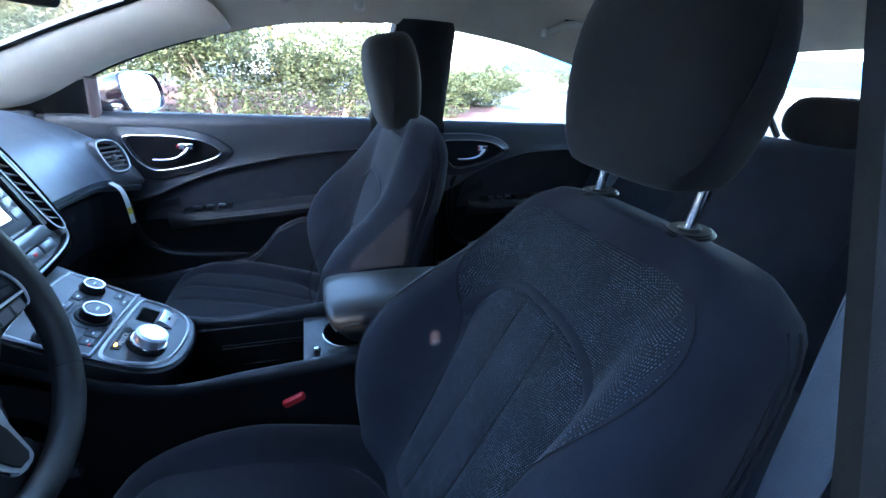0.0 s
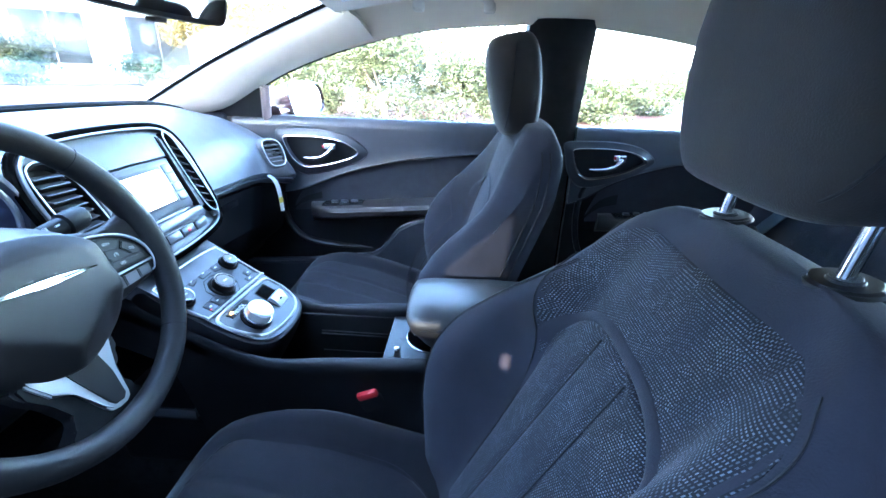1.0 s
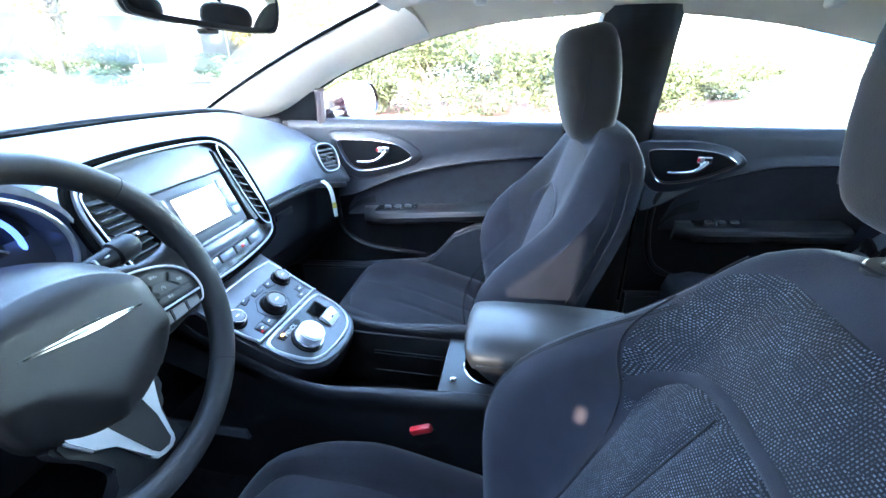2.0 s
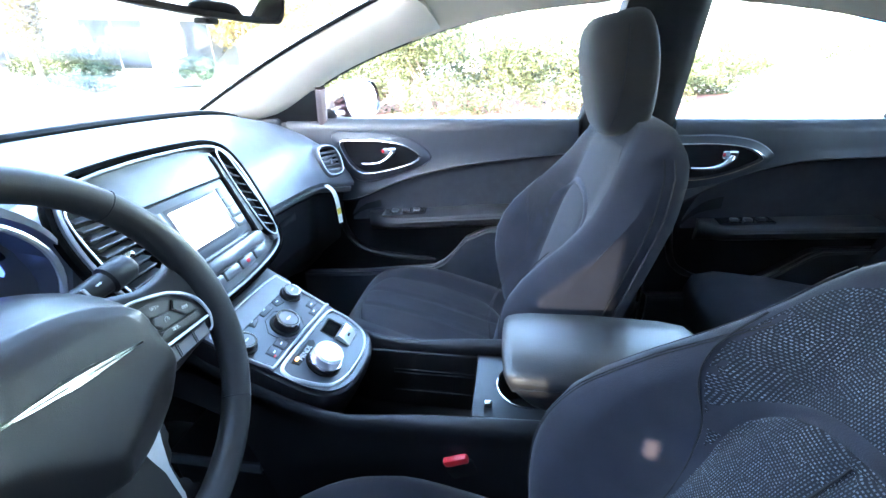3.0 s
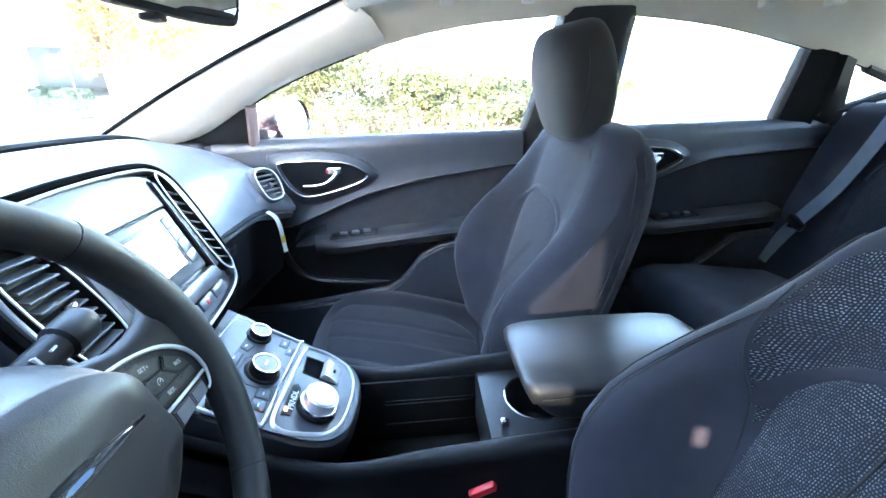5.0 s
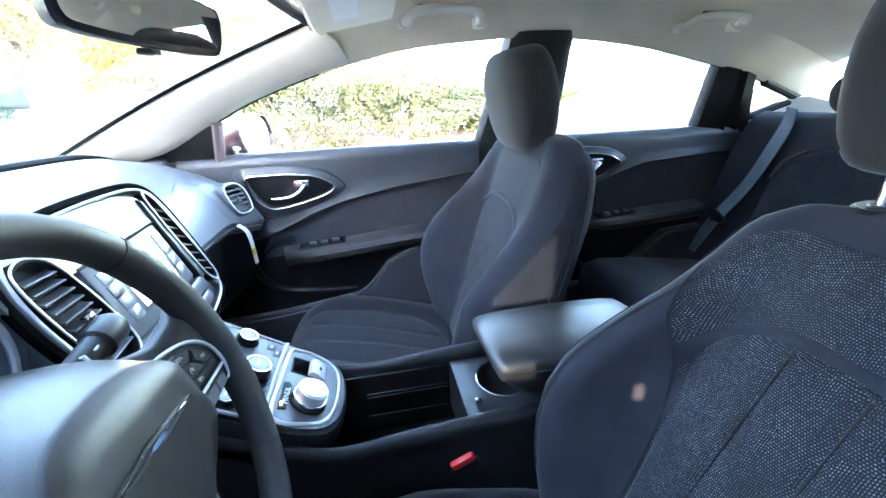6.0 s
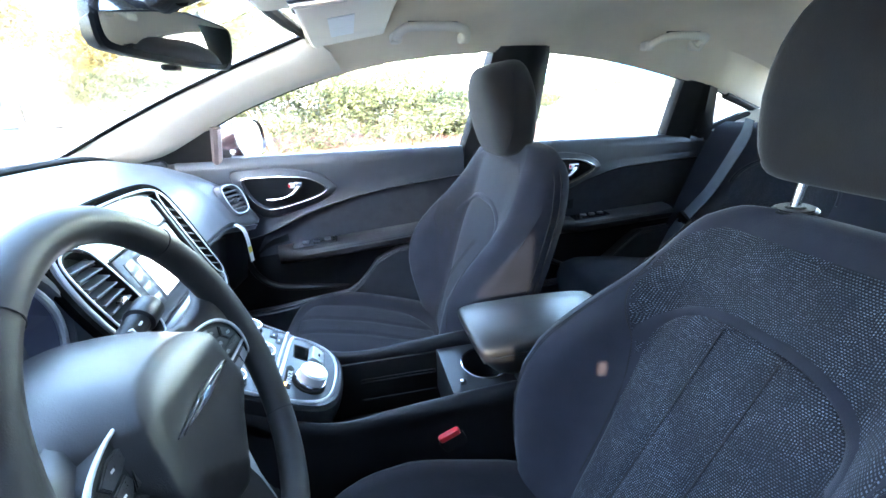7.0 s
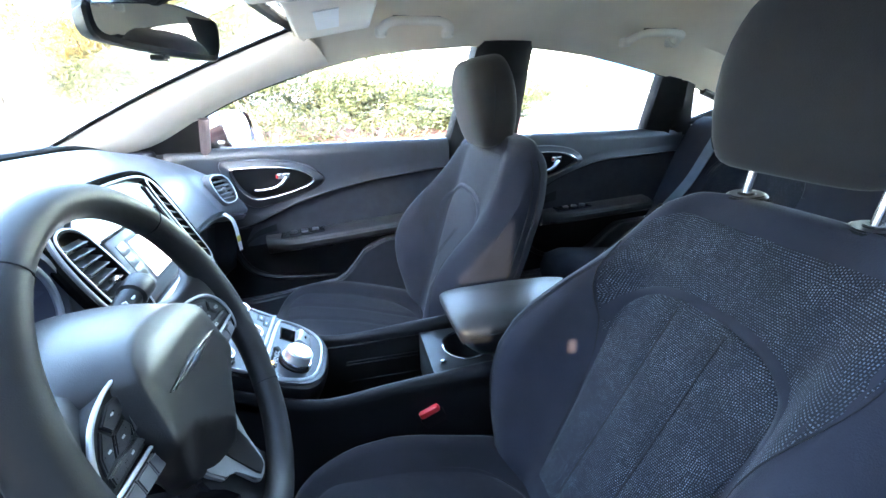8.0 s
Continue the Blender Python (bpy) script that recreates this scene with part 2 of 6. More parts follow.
VENTSLAT = material("dark_grey_slat", (0.07, 0.072, 0.08), 0.35, vary=0.08, bump=0.1)
PINKSTRIP = material("pale_brown_strip", (0.25, 0.18, 0.17), 0.4, vary=0.06)
HEADCLOTH = material("headrest_cloth", (0.027, 0.0243, 0.0235), 0.82, vary=0.12, scale=20, bump=0.4, fine=700, sheen=0.12, spec=0.25)
SEAM = material("black_thread", (0.012, 0.012, 0.015), 0.8, bump=0.4)
VINYL = material("black_vinyl", (0.032, 0.031, 0.032), 0.42, vary=0.12, bump=0.5, fine=500)
WHEELSKIN = material("black_wheel_leather", (0.022, 0.0205, 0.0205), 0.48, vary=0.10, bump=0.22, fine=1300, spec=0.36)
COVERSKIN = material("soft_airbag_skin", (0.0145, 0.0125, 0.0125), 0.38, vary=0.08, scale=18, bump=0.25, fine=1100, spec=0.38)
PLATE = material("charcoal_plate_paint", (0.034, 0.037, 0.044), 0.36, vary=0.06, bump=0.12, fine=1200)
KEYGREY = material("grey_satin_key", (0.13, 0.13, 0.135), 0.38, vary=0.06, bump=0.08, fine=900)
PODKEY = material("black_key", (0.016, 0.016, 0.018), 0.3, vary=0.1, bump=0.1, fine=900)
BADGEBLUE = material("pale_blue_enamel", (0.22, 0.34, 0.5), 0.15, 0.6, vary=0.1, bump=0.0, coat=1.0)
DIALCAP = material("pale_brushed_metal", (0.8, 0.81, 0.82), 0.38, 0.8, vary=0.05, bump=0.1, fine=900)
# black that paints shade: the middle panel's gap and the switch well
SHADEBLACK = material("matt_black_shade", (0.003, 0.003, 0.003), 0.9, vary=0.1, bump=0.0, spec=0.02)
CHROME = material("chrome", (0.62, 0.63, 0.65), 0.14, 1.0, vary=0.04, bump=0.02, rough_vary=0.04)
SATIN = material("satin_silver", (0.56, 0.57, 0.59), 0.34, 0.6, vary=0.05, bump=0.08, fine=900)
PIANO = material("gloss_grey_panel", (0.05, 0.052, 0.058), 0.16, vary=0.06, bump=0.0, coat=0.4)
PIANOBLACK = material("gloss_black_plastic", (0.006, 0.006, 0.007), 0.33, vary=0.05, bump=0.0, spec=0.22)
CUPGLOSS = material("black_satin_panel", (0.018, 0.019, 0.022), 0.36, vary=0.08, bump=0.06, spec=0.3)
BUTTON = material("grey_button", (0.075, 0.078, 0.085), 0.4, vary=0.08, bump=0.1)
LEGEND = material("pale_print", (0.6, 0.6, 0.6), 0.5, vary=0.05, bump=0.0)
LINER = material("pale_grey_headliner", (0.80, 0.695, 0.54), 0.9, vary=0.05, scale=8, bump=0.5, fine=900, spec=0.2)
LINERHARD = material("pale_grey_trim_plastic", (0.76, 0.69, 0.58), 0.65, vary=0.05, scale=10, bump=0.25, fine=900)
PILLAR = material("black_pillar_trim", (0.02, 0.019, 0.019), 0.6, vary=0.12, bump=0.3, fine=900, spec=0.15)
RUBBER = material("black_rubber", (0.006, 0.006, 0.006), 0.6, vary=0.15, spec=0.2)
CARPET = material("black_carpet", (0.014, 0.014, 0.015), 0.95, vary=0.3, scale=60, bump=0.9, fine=300, spec=0.1)
PAINT = material("dark_red_car_paint", (0.03, 0.004, 0.007), 0.25, 0.3, vary=0.05, bump=0.0, coat=1.0)
RED = material("red_plastic", (0.65, 0.02, 0.03), 0.35, vary=0.08, bump=0.05)
BELTDARK = material("dark_belt_webbing", (0.014, 0.014, 0.016), 0.7, vary=0.1, bump=0.5, fine=500)
BELT = material("grey_belt_webbing", (0.10, 0.12, 0.15), 0.7, vary=0.1, bump=0.5, fine=500)
PAPER = material("white_paper", (0.8, 0.8, 0.78), 0.7, vary=0.04, bump=0.1)
YELLOW = material("yellow_print", (0.75, 0.6, 0.08), 0.7, vary=0.05, bump=0.0)
MIRROR = material("mirror_silver", (0.9, 0.9, 0.9), 0.02, 1.0, vary=0.0, bump=0.0, rough_vary=0.0)
GLASS = glass_material("car_glass", (0.95, 0.975, 0.965))

# ---- the car's shell ----
GROUND = -0.08
SIDE = lambda z: 0.72 - 0.433 * (z - 0.94)      # lean of the side windows
TOPX = [-0.62, -0.424, -0.259, -0.099, 0.061, 0.326, 0.541, 0.785, 1.044, 1.2, 1.413, 1.60]
TOPZ = [0.958, 1.078, 1.139, 1.187, 1.221, 1.240, 1.236, 1.206, 1.151, 1.115, 1.047, 0.98]
win_top = lambda x: smooth_ip(x, TOPX, TOPZ)

floor_bm = joined(rbox((0.15, 0, 0.16), (2.7, 1.44, 0.04), 0.005), rbox((0.25, 0, 0.24), (2.0, 0.22, 0.16), 0.04, 3))
single("floor", floor_bm, CARPET, "black carpeted car floor with a raised middle tunnel", "car floor", kind="structure")
for s, nm in ((1, "sill_passenger"), (-1, "sill_driver")):
    single(nm, rbox((0.35, s * 0.765, 0.24), (2.3, 0.09, 0.16), 0.02, 3), PLASTIC, "black plastic door sill along the car's floor", "door sill", kind="structure")
single("firewall", rbox((-1.06, 0, 0.52), (0.04, 1.5, 0.76), 0.01), CARPET, "black bulkhead under the windscreen", "bulkhead", kind="structure")

# headliner with its side rails
def headliner_row(x):
    zw = win_top(x)
    zc = smooth_ip(x, [-0.20, 0.0, 0.4, 0.8, 1.2, 1.5], [1.285, 1.335, 1.365, 1.36, 1.31, 1.22])
    yw = SIDE(zw)
    half = [(0.0, zc), (0.18, zc - 0.004), (0.34, zc - 0.014), (0.45, zc - 0.03), (yw - 0.075, (zc + zw) / 2 + 0.012), (yw - 0.035, zw + 0.03), (yw - 0.018, zw + 0.008), (yw - 0.006, zw - 0.002), (yw + 0.02, zw)]
    return [(x, -y, z) for y, z in half[:0:-1]] + [(x, y, z) for y, z in half]
single("headliner", sheet([headliner_row(x) for x in lin(-0.17, 1.46, 30)], (0, 0, 0.035)), LINER, "pale grey cloth car headliner curving down to the windows", "headliner", kind="structure")
single("roof", sheet([[(x, y, z + 0.045) for _, y, z in headliner_row(x)] for x in lin(-0.19, 1.48, 24)], (0, 0, 0.012)), PAINT, "dark red painted steel car roof", "car roof", kind="structure")

# A-pillars: between the windscreen's edge and the front of the side window
WS_TOP, WS_BASE = (-0.17, 0.50, 1.272), (-0.93, 0.665, 0.95)
def a_pillar(s):
    rows = []
    for t in lin(0, 1.14, 16):
        ws = Vector(WS_TOP).lerp(Vector(WS_BASE), t)
        ws.z += 0.018 * math.sin(math.pi * t)
        x = -0.09 + (-0.62 + 0.09) * t
        z = win_top(x)
        sw = Vector((x, SIDE(z) - 0.004, z))
        mid = ws.lerp(sw, 0.5) + Vector((0.015, -0.028, 0.004))
        q1, q3 = ws.lerp(sw, 0.22) + Vector((0.01, -0.022, 0.0)), ws.lerp(sw, 0.8) + Vector((0.01, -0.02, 0.0))
        end = sw + Vector((-0.01, 0.03, 0.0))
        rows.append([(p.x, s * p.y, p.z) for p in (ws, q1, mid, q3, sw, end)])
    return sheet(rows, (-0.01, s * 0.03, 0.02))
for s, nm in ((1, "a_pillar_passenger"), (-1, "a_pillar_driver")):
    single(nm, a_pillar(s), LINERHARD, "pale grey plastic windscreen pillar trim", "pillar", kind="structure")

for s, nm in ((1, "pillar_foot_passenger"), (-1, "pillar_foot_driver")):
    single(nm, rbox((-0.80, s * 0.712, 0.920), (0.36, 0.05, 0.085), 0.012, 3), DOORTOP, "charcoal trim where the windscreen pillar meets the dashboard", "pillar trim", kind="structure")

# windscreen, with its black edge
def ws_point(u, t):
    y = u * (0.50 + 0.165 * t)
    bow = 0.05 * (1 - u * u)
    return (-0.17 + (-0.93 + 0.17) * t - bow, y, 1.272 + (0.95 - 1.272) * t + 0.018 * math.sin(math.pi * t) + 0.01 * (1 - u * u))
ws = thing("windscreen", (-0.6, 0, 0.95), "clear raked windscreen with a black edge band", "windscreen", kind="structure")
wsg = part("pane", sheet([[ws_point(u, t) for u in lin(-1, 1, 17)] for t in lin(0, 1, 9)], (-0.003, 0, 0.004)), GLASS, ws)
wsg.visible_shadow = False
for s in (1, -1):
    part("edge_band", tube([ws_point(s * 0.995, t) for t in lin(0, 1, 20)], 0.007, 8), RUBBER, ws)
part("header_band", tube([ws_point(u, 0.0) for u in lin(-1, 1, 20)], 0.012, 8), RUBBER, ws)

# B-pillars
def b_pillar(s):
    rows = []
    for z in lin(0.3, 1.25, 14):
        y = SIDE(z) if z > 0.94 else 0.735
        a = ip(z, [0.3, 0.94, 1.24], [0.30, 0.285, 0.345])
        b = ip(z, [0.3, 0.94, 1.24], [0.545, 0.548, 0.535])
        rows.append([(a, s * (y + 0.03), z), (a + 0.006, s * (y - 0.005), z), (a + 0.04, s * (y - 0.035), z), ((a + b) / 2, s * (y - 0.042), z), (b - 0.04, s * (y - 0.035), z), (b - 0.006, s * (y - 0.005), z), (b, s * (y + 0.03), z)])
    return sheet(rows, (0, s * 0.02, 0))
for s, nm in ((1, "b_pillar_passenger"), (-1, "b_pillar_driver")):
    single(nm, b_pillar(s), PILLAR, "black plastic pillar trim between the side windows", "pillar", kind="structure")

# C-pillars: the dark divider, and the pale sail behind the small rear glass
def c_pillar(s):
    rows = []
    for k, t in enumerate(lin(0, 1, 9)):
        d = (0.02, -0.004, -0.012, -0.018, -0.024, -0.010, -0.024, -0.014, 0.02)[k]
        col = []
        for q in lin(0, 1, 7):
            a, b = 1.078 - 0.030 * q, 1.302 - 0.098 * q
            x = a + (b - a) * (0, 0.02, 0.2, 0.38, 0.46, 0.52, 0.66, 0.96, 1)[k]
            top = win_top(x) + 0.003
            z = 0.93 + (top - 0.93) * q
            col.append((x, s * (SIDE(z) + d), z))
        rows.append(col)
    return sheet(rows, (0, s * 0.02, 0))
def sail(s):
    rows = []
    for t in lin(0, 1, 8):
        x = 1.29 + 0.33 * t
        zt, zb = win_top(x) + 0.004, 0.94
        lo = max(zb, 0.995 + (x - 1.29) * 0.42) if x < 1.413 else zb
        rows.append([(x, s * (SIDE(z) - 0.006 - 0.26 * max(0, t - 0.30)), z) for z in lin(0.93, min(lo, zt) if x < 1.413 else zt, 5)])
    return sheet(rows, (0, s * 0.03, 0))
for s, nm in ((1, "passenger"), (-1, "driver")):
    single("c_pillar_" + nm, c_pillar(s), PILLAR, "black plastic divider beside the small rear side glass", "pillar", kind="structure")
    single("d_pillar_" + nm, sail(s), LINERHARD, "pale grey trim behind the small rear side glass", "pillar", kind="structure")
single("rear_bulkhead", rbox((1.62, 0, 0.56), (0.05, 1.4, 0.8), 0.01), CARPET, "black panel behind the rear seat", "bulkhead", kind="structure")
single("parcel_shelf", rbox((1.60, 0, 0.945), (0.34, 1.3, 0.03), 0.01), PILLAR, "black parcel shelf under the rear window", "shelf", kind="structure")
rw = thing("rear_window", (1.6, 0, 0.96), "wide raked rear window of the car", "rear window", kind="structure")
rg = part("pane", sheet([[(1.46 + 0.34 * t, u * (0.40 + 0.04 * t), 1.235 - 0.27 * t) for u in lin(-1, 1, 9)] for t in lin(0, 1, 4)], (0.003, 0, 0.003)), GLASS, rw)
rg.visible_shadow = False
for s in (1, -1):
    part("edge_band", tube([(1.46 + 0.34 * t, s * (0.40 + 0.04 * t), 1.235 - 0.27 * t) for t in lin(0, 1, 6)], 0.012, 8), RUBBER, rw)

# side windows
def side_window(nm, s, xs, bottom, label):
    w = thing(nm, (sum(xs) / 2, s * 0.72, 0.95), label, "side window", kind="structure")
    rows = [[(x, s * (SIDE(z) + 0.012), z) for z in lin(bottom(x), win_top(x) + 0.01, 5)] for x in lin(xs[0], xs[1], 12)]
    g = part("pane", sheet(rows, (0, s * 0.004, 0)), GLASS, w)
    g.visible_shadow = False
    part("seal", tube([(x, s * (SIDE(win_top(x)) + 0.004), win_top(x) + 0.002) for x in lin(xs[0], xs[1], 18)], 0.006, 6), RUBBER, w)
    return w
side_window("window_1", 1, (-0.56, 0.31), lambda x: 0.94, "clear front passenger side window")
side_window("window_2", 1, (0.53, 1.08), lambda x: 0.94, "clear rear passenger side window")
side_window("window_3", 1, (1.20, 1.42), lambda x: 0.985 + max(0, (x - 1.27)) * 0.35, "small three-cornered rear side glass")
side_window("window_4", -1, (0.53, 1.08), lambda x: 0.94, "clear rear driver side window")

for s, nm in ((1, "quarter_trim_passenger"), (-1, "quarter_trim_driver")):
    low_edge = [(x, s * (SIDE(z) - 0.004), z) for x, z in ((1.19, 0.975), (1.27, 0.982), (1.36, 1.012), (1.425, 1.036))]
    top_edge = [(x, s * (SIDE(win_top(x)) - 0.004), win_top(x) - 0.004) for x in (1.415, 1.36, 1.30, 1.25)]
    single(nm, tube(curve(low_edge + top_edge, 48), 0.014, 8), PILLAR, "black trim round the small rear side glass", "window trim", kind="structure")

# outer skins of the closed doors
for nm, s, a, b in (("outer_skin_1", 1, -0.66, 0.40), ("outer_skin_2", 1, 0.405, 1.7), ("outer_skin_3", -1, 0.405, 1.7)):
    rows = [[(x, s * y, z) for y, z in ((0.755, 0.94), (0.80, 0.86), (0.83, 0.7), (0.83, 0.45), (0.80, 0.2))] for x in lin(a, b, 4)]
    single(nm, sheet(rows, (0, -s * 0.012, 0)), PAINT, "dark red painted outer skin of a car door", "car body", kind="structure")
single("cowl", rbox((-0.98, 0, 0.915), (0.2, 1.46, 0.03), 0.01), PLASTIC, "black plastic panel at the windscreen's foot", "cowl", kind="structure")

for s, nm in ((1, "kick_panel_passenger"), (-1, "kick_panel_driver")):
    single(nm, rbox((-0.83, s * 0.715, 0.55), (0.50, 0.03, 0.80), 0.008), PLASTIC, "black plastic kick panel beside the footwell", "kick panel", kind="structure")
# dark screen added for shade beside the open driver's door: tall leaf, low leaf
SHADE_Y = -1.05
# stands close and unseen, only to block sky and sun
wall_north = thing("wall_north", (0, SHADE_Y, GROUND), "added plain dark grey screen on posts, unseen, shading the driver's side", "wall", kind="structure")
SCREEN = material("added_shade_screen", (0.13, 0.135, 0.15), 0.85, vary=0.15, scale=3, bump=0.4, fine=50)
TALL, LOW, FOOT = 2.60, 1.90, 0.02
# small made-up openings with film, shaped to throw sun patches on seats and armrest
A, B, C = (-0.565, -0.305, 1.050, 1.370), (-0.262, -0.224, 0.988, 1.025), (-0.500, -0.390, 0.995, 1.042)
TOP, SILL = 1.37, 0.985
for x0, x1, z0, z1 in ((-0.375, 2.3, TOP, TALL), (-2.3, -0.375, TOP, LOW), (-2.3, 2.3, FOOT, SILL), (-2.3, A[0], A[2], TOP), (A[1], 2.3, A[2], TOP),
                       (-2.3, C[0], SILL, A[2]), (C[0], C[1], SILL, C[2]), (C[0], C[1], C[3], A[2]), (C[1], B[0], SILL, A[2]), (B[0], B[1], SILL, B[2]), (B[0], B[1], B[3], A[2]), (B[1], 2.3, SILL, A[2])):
    part("panel", rbox(((x0 + x1) / 2, SHADE_Y, (z0 + z1) / 2), (x1 - x0, 0.04, z1 - z0), 0), SCREEN, wall_north)
part("panel", slab([(A[0], SHADE_Y + 0.02, A[2] + 0.07), (A[0], SHADE_Y + 0.02, A[3]), (A[1] - 0.01, SHADE_Y + 0.02, A[3])], (0, -0.04, 0)), SCREEN, wall_north, "added corner panel that slants the sun patch")
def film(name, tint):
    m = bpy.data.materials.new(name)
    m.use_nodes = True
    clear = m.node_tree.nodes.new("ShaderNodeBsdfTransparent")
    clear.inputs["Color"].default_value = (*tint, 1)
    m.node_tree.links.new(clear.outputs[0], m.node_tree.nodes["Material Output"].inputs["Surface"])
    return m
# the tints set how bright each added sun patch gets
DIM, PALE = film("dim_sun_patch_film", (0.178, 0.178, 0.170)), film("pale_sun_patch_film", (0.34, 0.30, 0.27))
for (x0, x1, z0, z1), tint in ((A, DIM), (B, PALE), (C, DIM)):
    part("pane", rbox(((x0 + x1) / 2, SHADE_Y, (z0 + z1) / 2), (x1 - x0, 0.004, z1 - z0), 0), tint, wall_north, "added film pane that dims a sun patch")
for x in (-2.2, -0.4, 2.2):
    part("post", rbox((x, SHADE_Y - 0.06, 0.9), (0.07, 0.07, 1.96), 0.005), SCREEN, wall_north)

# ---- dashboard ----
dash = thing("dashboard", (-0.6, 0, 0.42), "charcoal soft-touch dashboard with chrome-trimmed panels", "dashboard")

def crest(y):
    return 1.012 - 0.03 * (abs(y) / 0.7) ** 2 - 0.030 * max(0, (abs(y) - 0.45) / 0.25) ** 2
def pad_out(y):
    """How far the pad swells towards the seats: more on the passenger's side, rounded off at its end."""
    if y < 0:
        return -0.05 * max(0.0, (-y - 0.50) / 0.19) ** 2
    t = min(1.0, max(0.0, (y - 0.555) / 0.10))
    return 0.056 * t * t * (3 - 2 * t) - 0.05 * max(0.0, (y - 0.672) / 0.02) ** 2
def pad_row(y):
    c = crest(y)
    k = max(0.0, 1 - abs(y) / 0.21) ** 0.5 if abs(y) < 0.21 else 0.0      # swell over the middle panel
    dx = pad_out(y)
    return [(-1.0, y, c - 0.075), (-0.90, y, c - 0.028), (-0.80, y, c - 0.006), (-0.70, y, c), (-0.62 + 0.1 * dx, y, c - 0.016), (-0.56 + 0.35 * dx + 0.02 * k, y, c - 0.044 + 0.016 * k),
            (-0.51 + 0.65 * dx + 0.01 * k, y, c - 0.082 + 0.006 * k), (-0.476 + 0.88 * dx, y, c - 0.126), (-0.454 + dx, y, c - 0.168), (-0.444 + dx, y, c - 0.190), (-0.448 + dx, y, c - 0.201), (-0.50 + dx, y, c - 0.208)]
part("upper_pad", sheet([pad_row(y) for y in lin(-0.70, 0.69, 70)], (-0.012, 0, -0.02)), DASH, dash, "charcoal soft-touch upper pad with fine grain")
part("windscreen_lip", tube([(-0.74, y, crest(y) + 0.004) for y in lin(-0.69, 0.69, 40)], 0.012, 8, flat=0.7), RUBBER, dash)
def lower_row(y):
    c = crest(y)
    dx = pad_out(y)
    return [(-0.470 + dx, y, c - 0.202), (-0.485 + dx, y, c - 0.235), (-0.495 + dx, y, c - 0.30), (-0.510 + dx, y, c - 0.38), (-0.55, y, c - 0.46), (-0.62, y, c - 0.52), (-0.85, y, c - 0.56)]
part("lower_panel", sheet([lower_row(y) for y in lin(-0.70, 0.70, 41)], (-0.015, 0, -0.01)), PLASTIC, dash)
glove = part("glove_box", sheet([[(p[0] + 0.006, p[1], p[2]) for p in lower_row(y)[1:4]] for y in lin(0.22, 0.58, 15)], (-0.012, 0, 0)), PLASTIC, dash, "black glove box lid")
part("latch", rbox((-0.486, 0.40, 0.735), (0.012, 0.09, 0.022), 0.004), PLASTIC, glove)
part("pad_strip", tube([(-0.452 + pad_out(y), y, crest(y) - 0.208) for y in lin(0.20, 0.655, 30)], 0.0035, 8), DASH, dash, "thin strip under the pad")

# middle panel: a raked plane; y across, s up the plane, d out of it
def SP(y, s, d=0.0):
    return Vector((-0.388, 0, 0.846)) + Vector((-0.39, 0, 0.921)) * s + Vector((0.921, 0, 0.39)) * d + Vector((0, y, 0))
STACK_TURN = Matrix(((0, -0.39, 0.921), (1, 0, 0), (0, 0.921, 0.39))).to_4x4()     # local x across, y up the plane, z out
def sp_box(y, s, w, h, d0, d1, r=0.003, seg=2):
    return rbox(SP(y, s, (d0 + d1) / 2), (w, h, d1 - d0), r, seg, STACK_TURN)

OUT = [(-0.185, 0.115), (-0.155, 0.152), (-0.07, 0.162), (0.06, 0.160), (0.135, 0.148), (0.163, 0.110), (0.170, 0.03), (0.163, -0.035), (0.13, -0.068), (0.0, -0.080), (-0.12, -0.070), (-0.165, -0.03), (-0.187, 0.04)]
def outline(k=1.0, d=0.0, n=78, src=OUT, cy=-0.008, cs=0.04):
    return curve([SP(cy + (y - cy) * k, cs + (s - cs) * k, d) for y, s in src], n, True)
stack = part("middle_panel", loft([outline(1.06, -0.09), outline(1.03, -0.014), outline(1.012, -0.002), outline(0.992, 0.003), outline(0.97, -0.008)]), STACKGREY, dash, "satin grey middle panel with a chrome rim")
part("chrome_rim", tube(outline(0.985, 0.003), 0.0024, 8, True), SATIN, stack, "satin chrome rim")
# black tube put in for the shadow between the pad's overhang and the rim
part("outer_lip", tube(outline(1.040, -0.003), 0.0066, 8, True), SHADEBLACK, stack, "black strip standing in for the shade round the panel")
part("upper_fascia", loft([curve([SP(y, s, d) for y, s in ((-0.115, 0.098), (-0.115, 0.138), (0.0, 0.148), (0.10, 0.142), (0.112, 0.128), (0.102, 0.098), (0.0, 0.099))], 42, True) for d in (-0.01, 0.0, 0.002)]), STACKGREY, stack, "satin grey fascia above the screen")
part("screen_bezel", sp_box(0.003, 0.042, 0.196, 0.105, -0.012, 0.0025, 0.004), STACKGREY, stack, "satin grey surround of the screen")
part("screen", sp_box(0.008, 0.043, 0.108, 0.066, 0.0, 0.0035, 0.001, 1), glow("lit_screen", (0.86, 0.93, 1.0), 0.55), stack, "bright washed-out touch screen")
part("screen_frame", sp_box(0.008, 0.0435, 0.120, 0.078, 0.0, 0.0030, 0.002), BUTTON, stack, "dark recessed frame of the screen")
part("module_gap", sp_box(0.003, 0.0965, 0.200, 0.0028, 0.0, 0.0034, 0.0005, 1), RUBBER, stack)
for y in (0.0835, -0.069):
    for k in range(4):
        part("screen_key", sp_box(y, 0.0725 - 0.0195 * k, 0.024, 0.0186, 0.0, 0.0036, 0.0012), STACKGREY, stack)
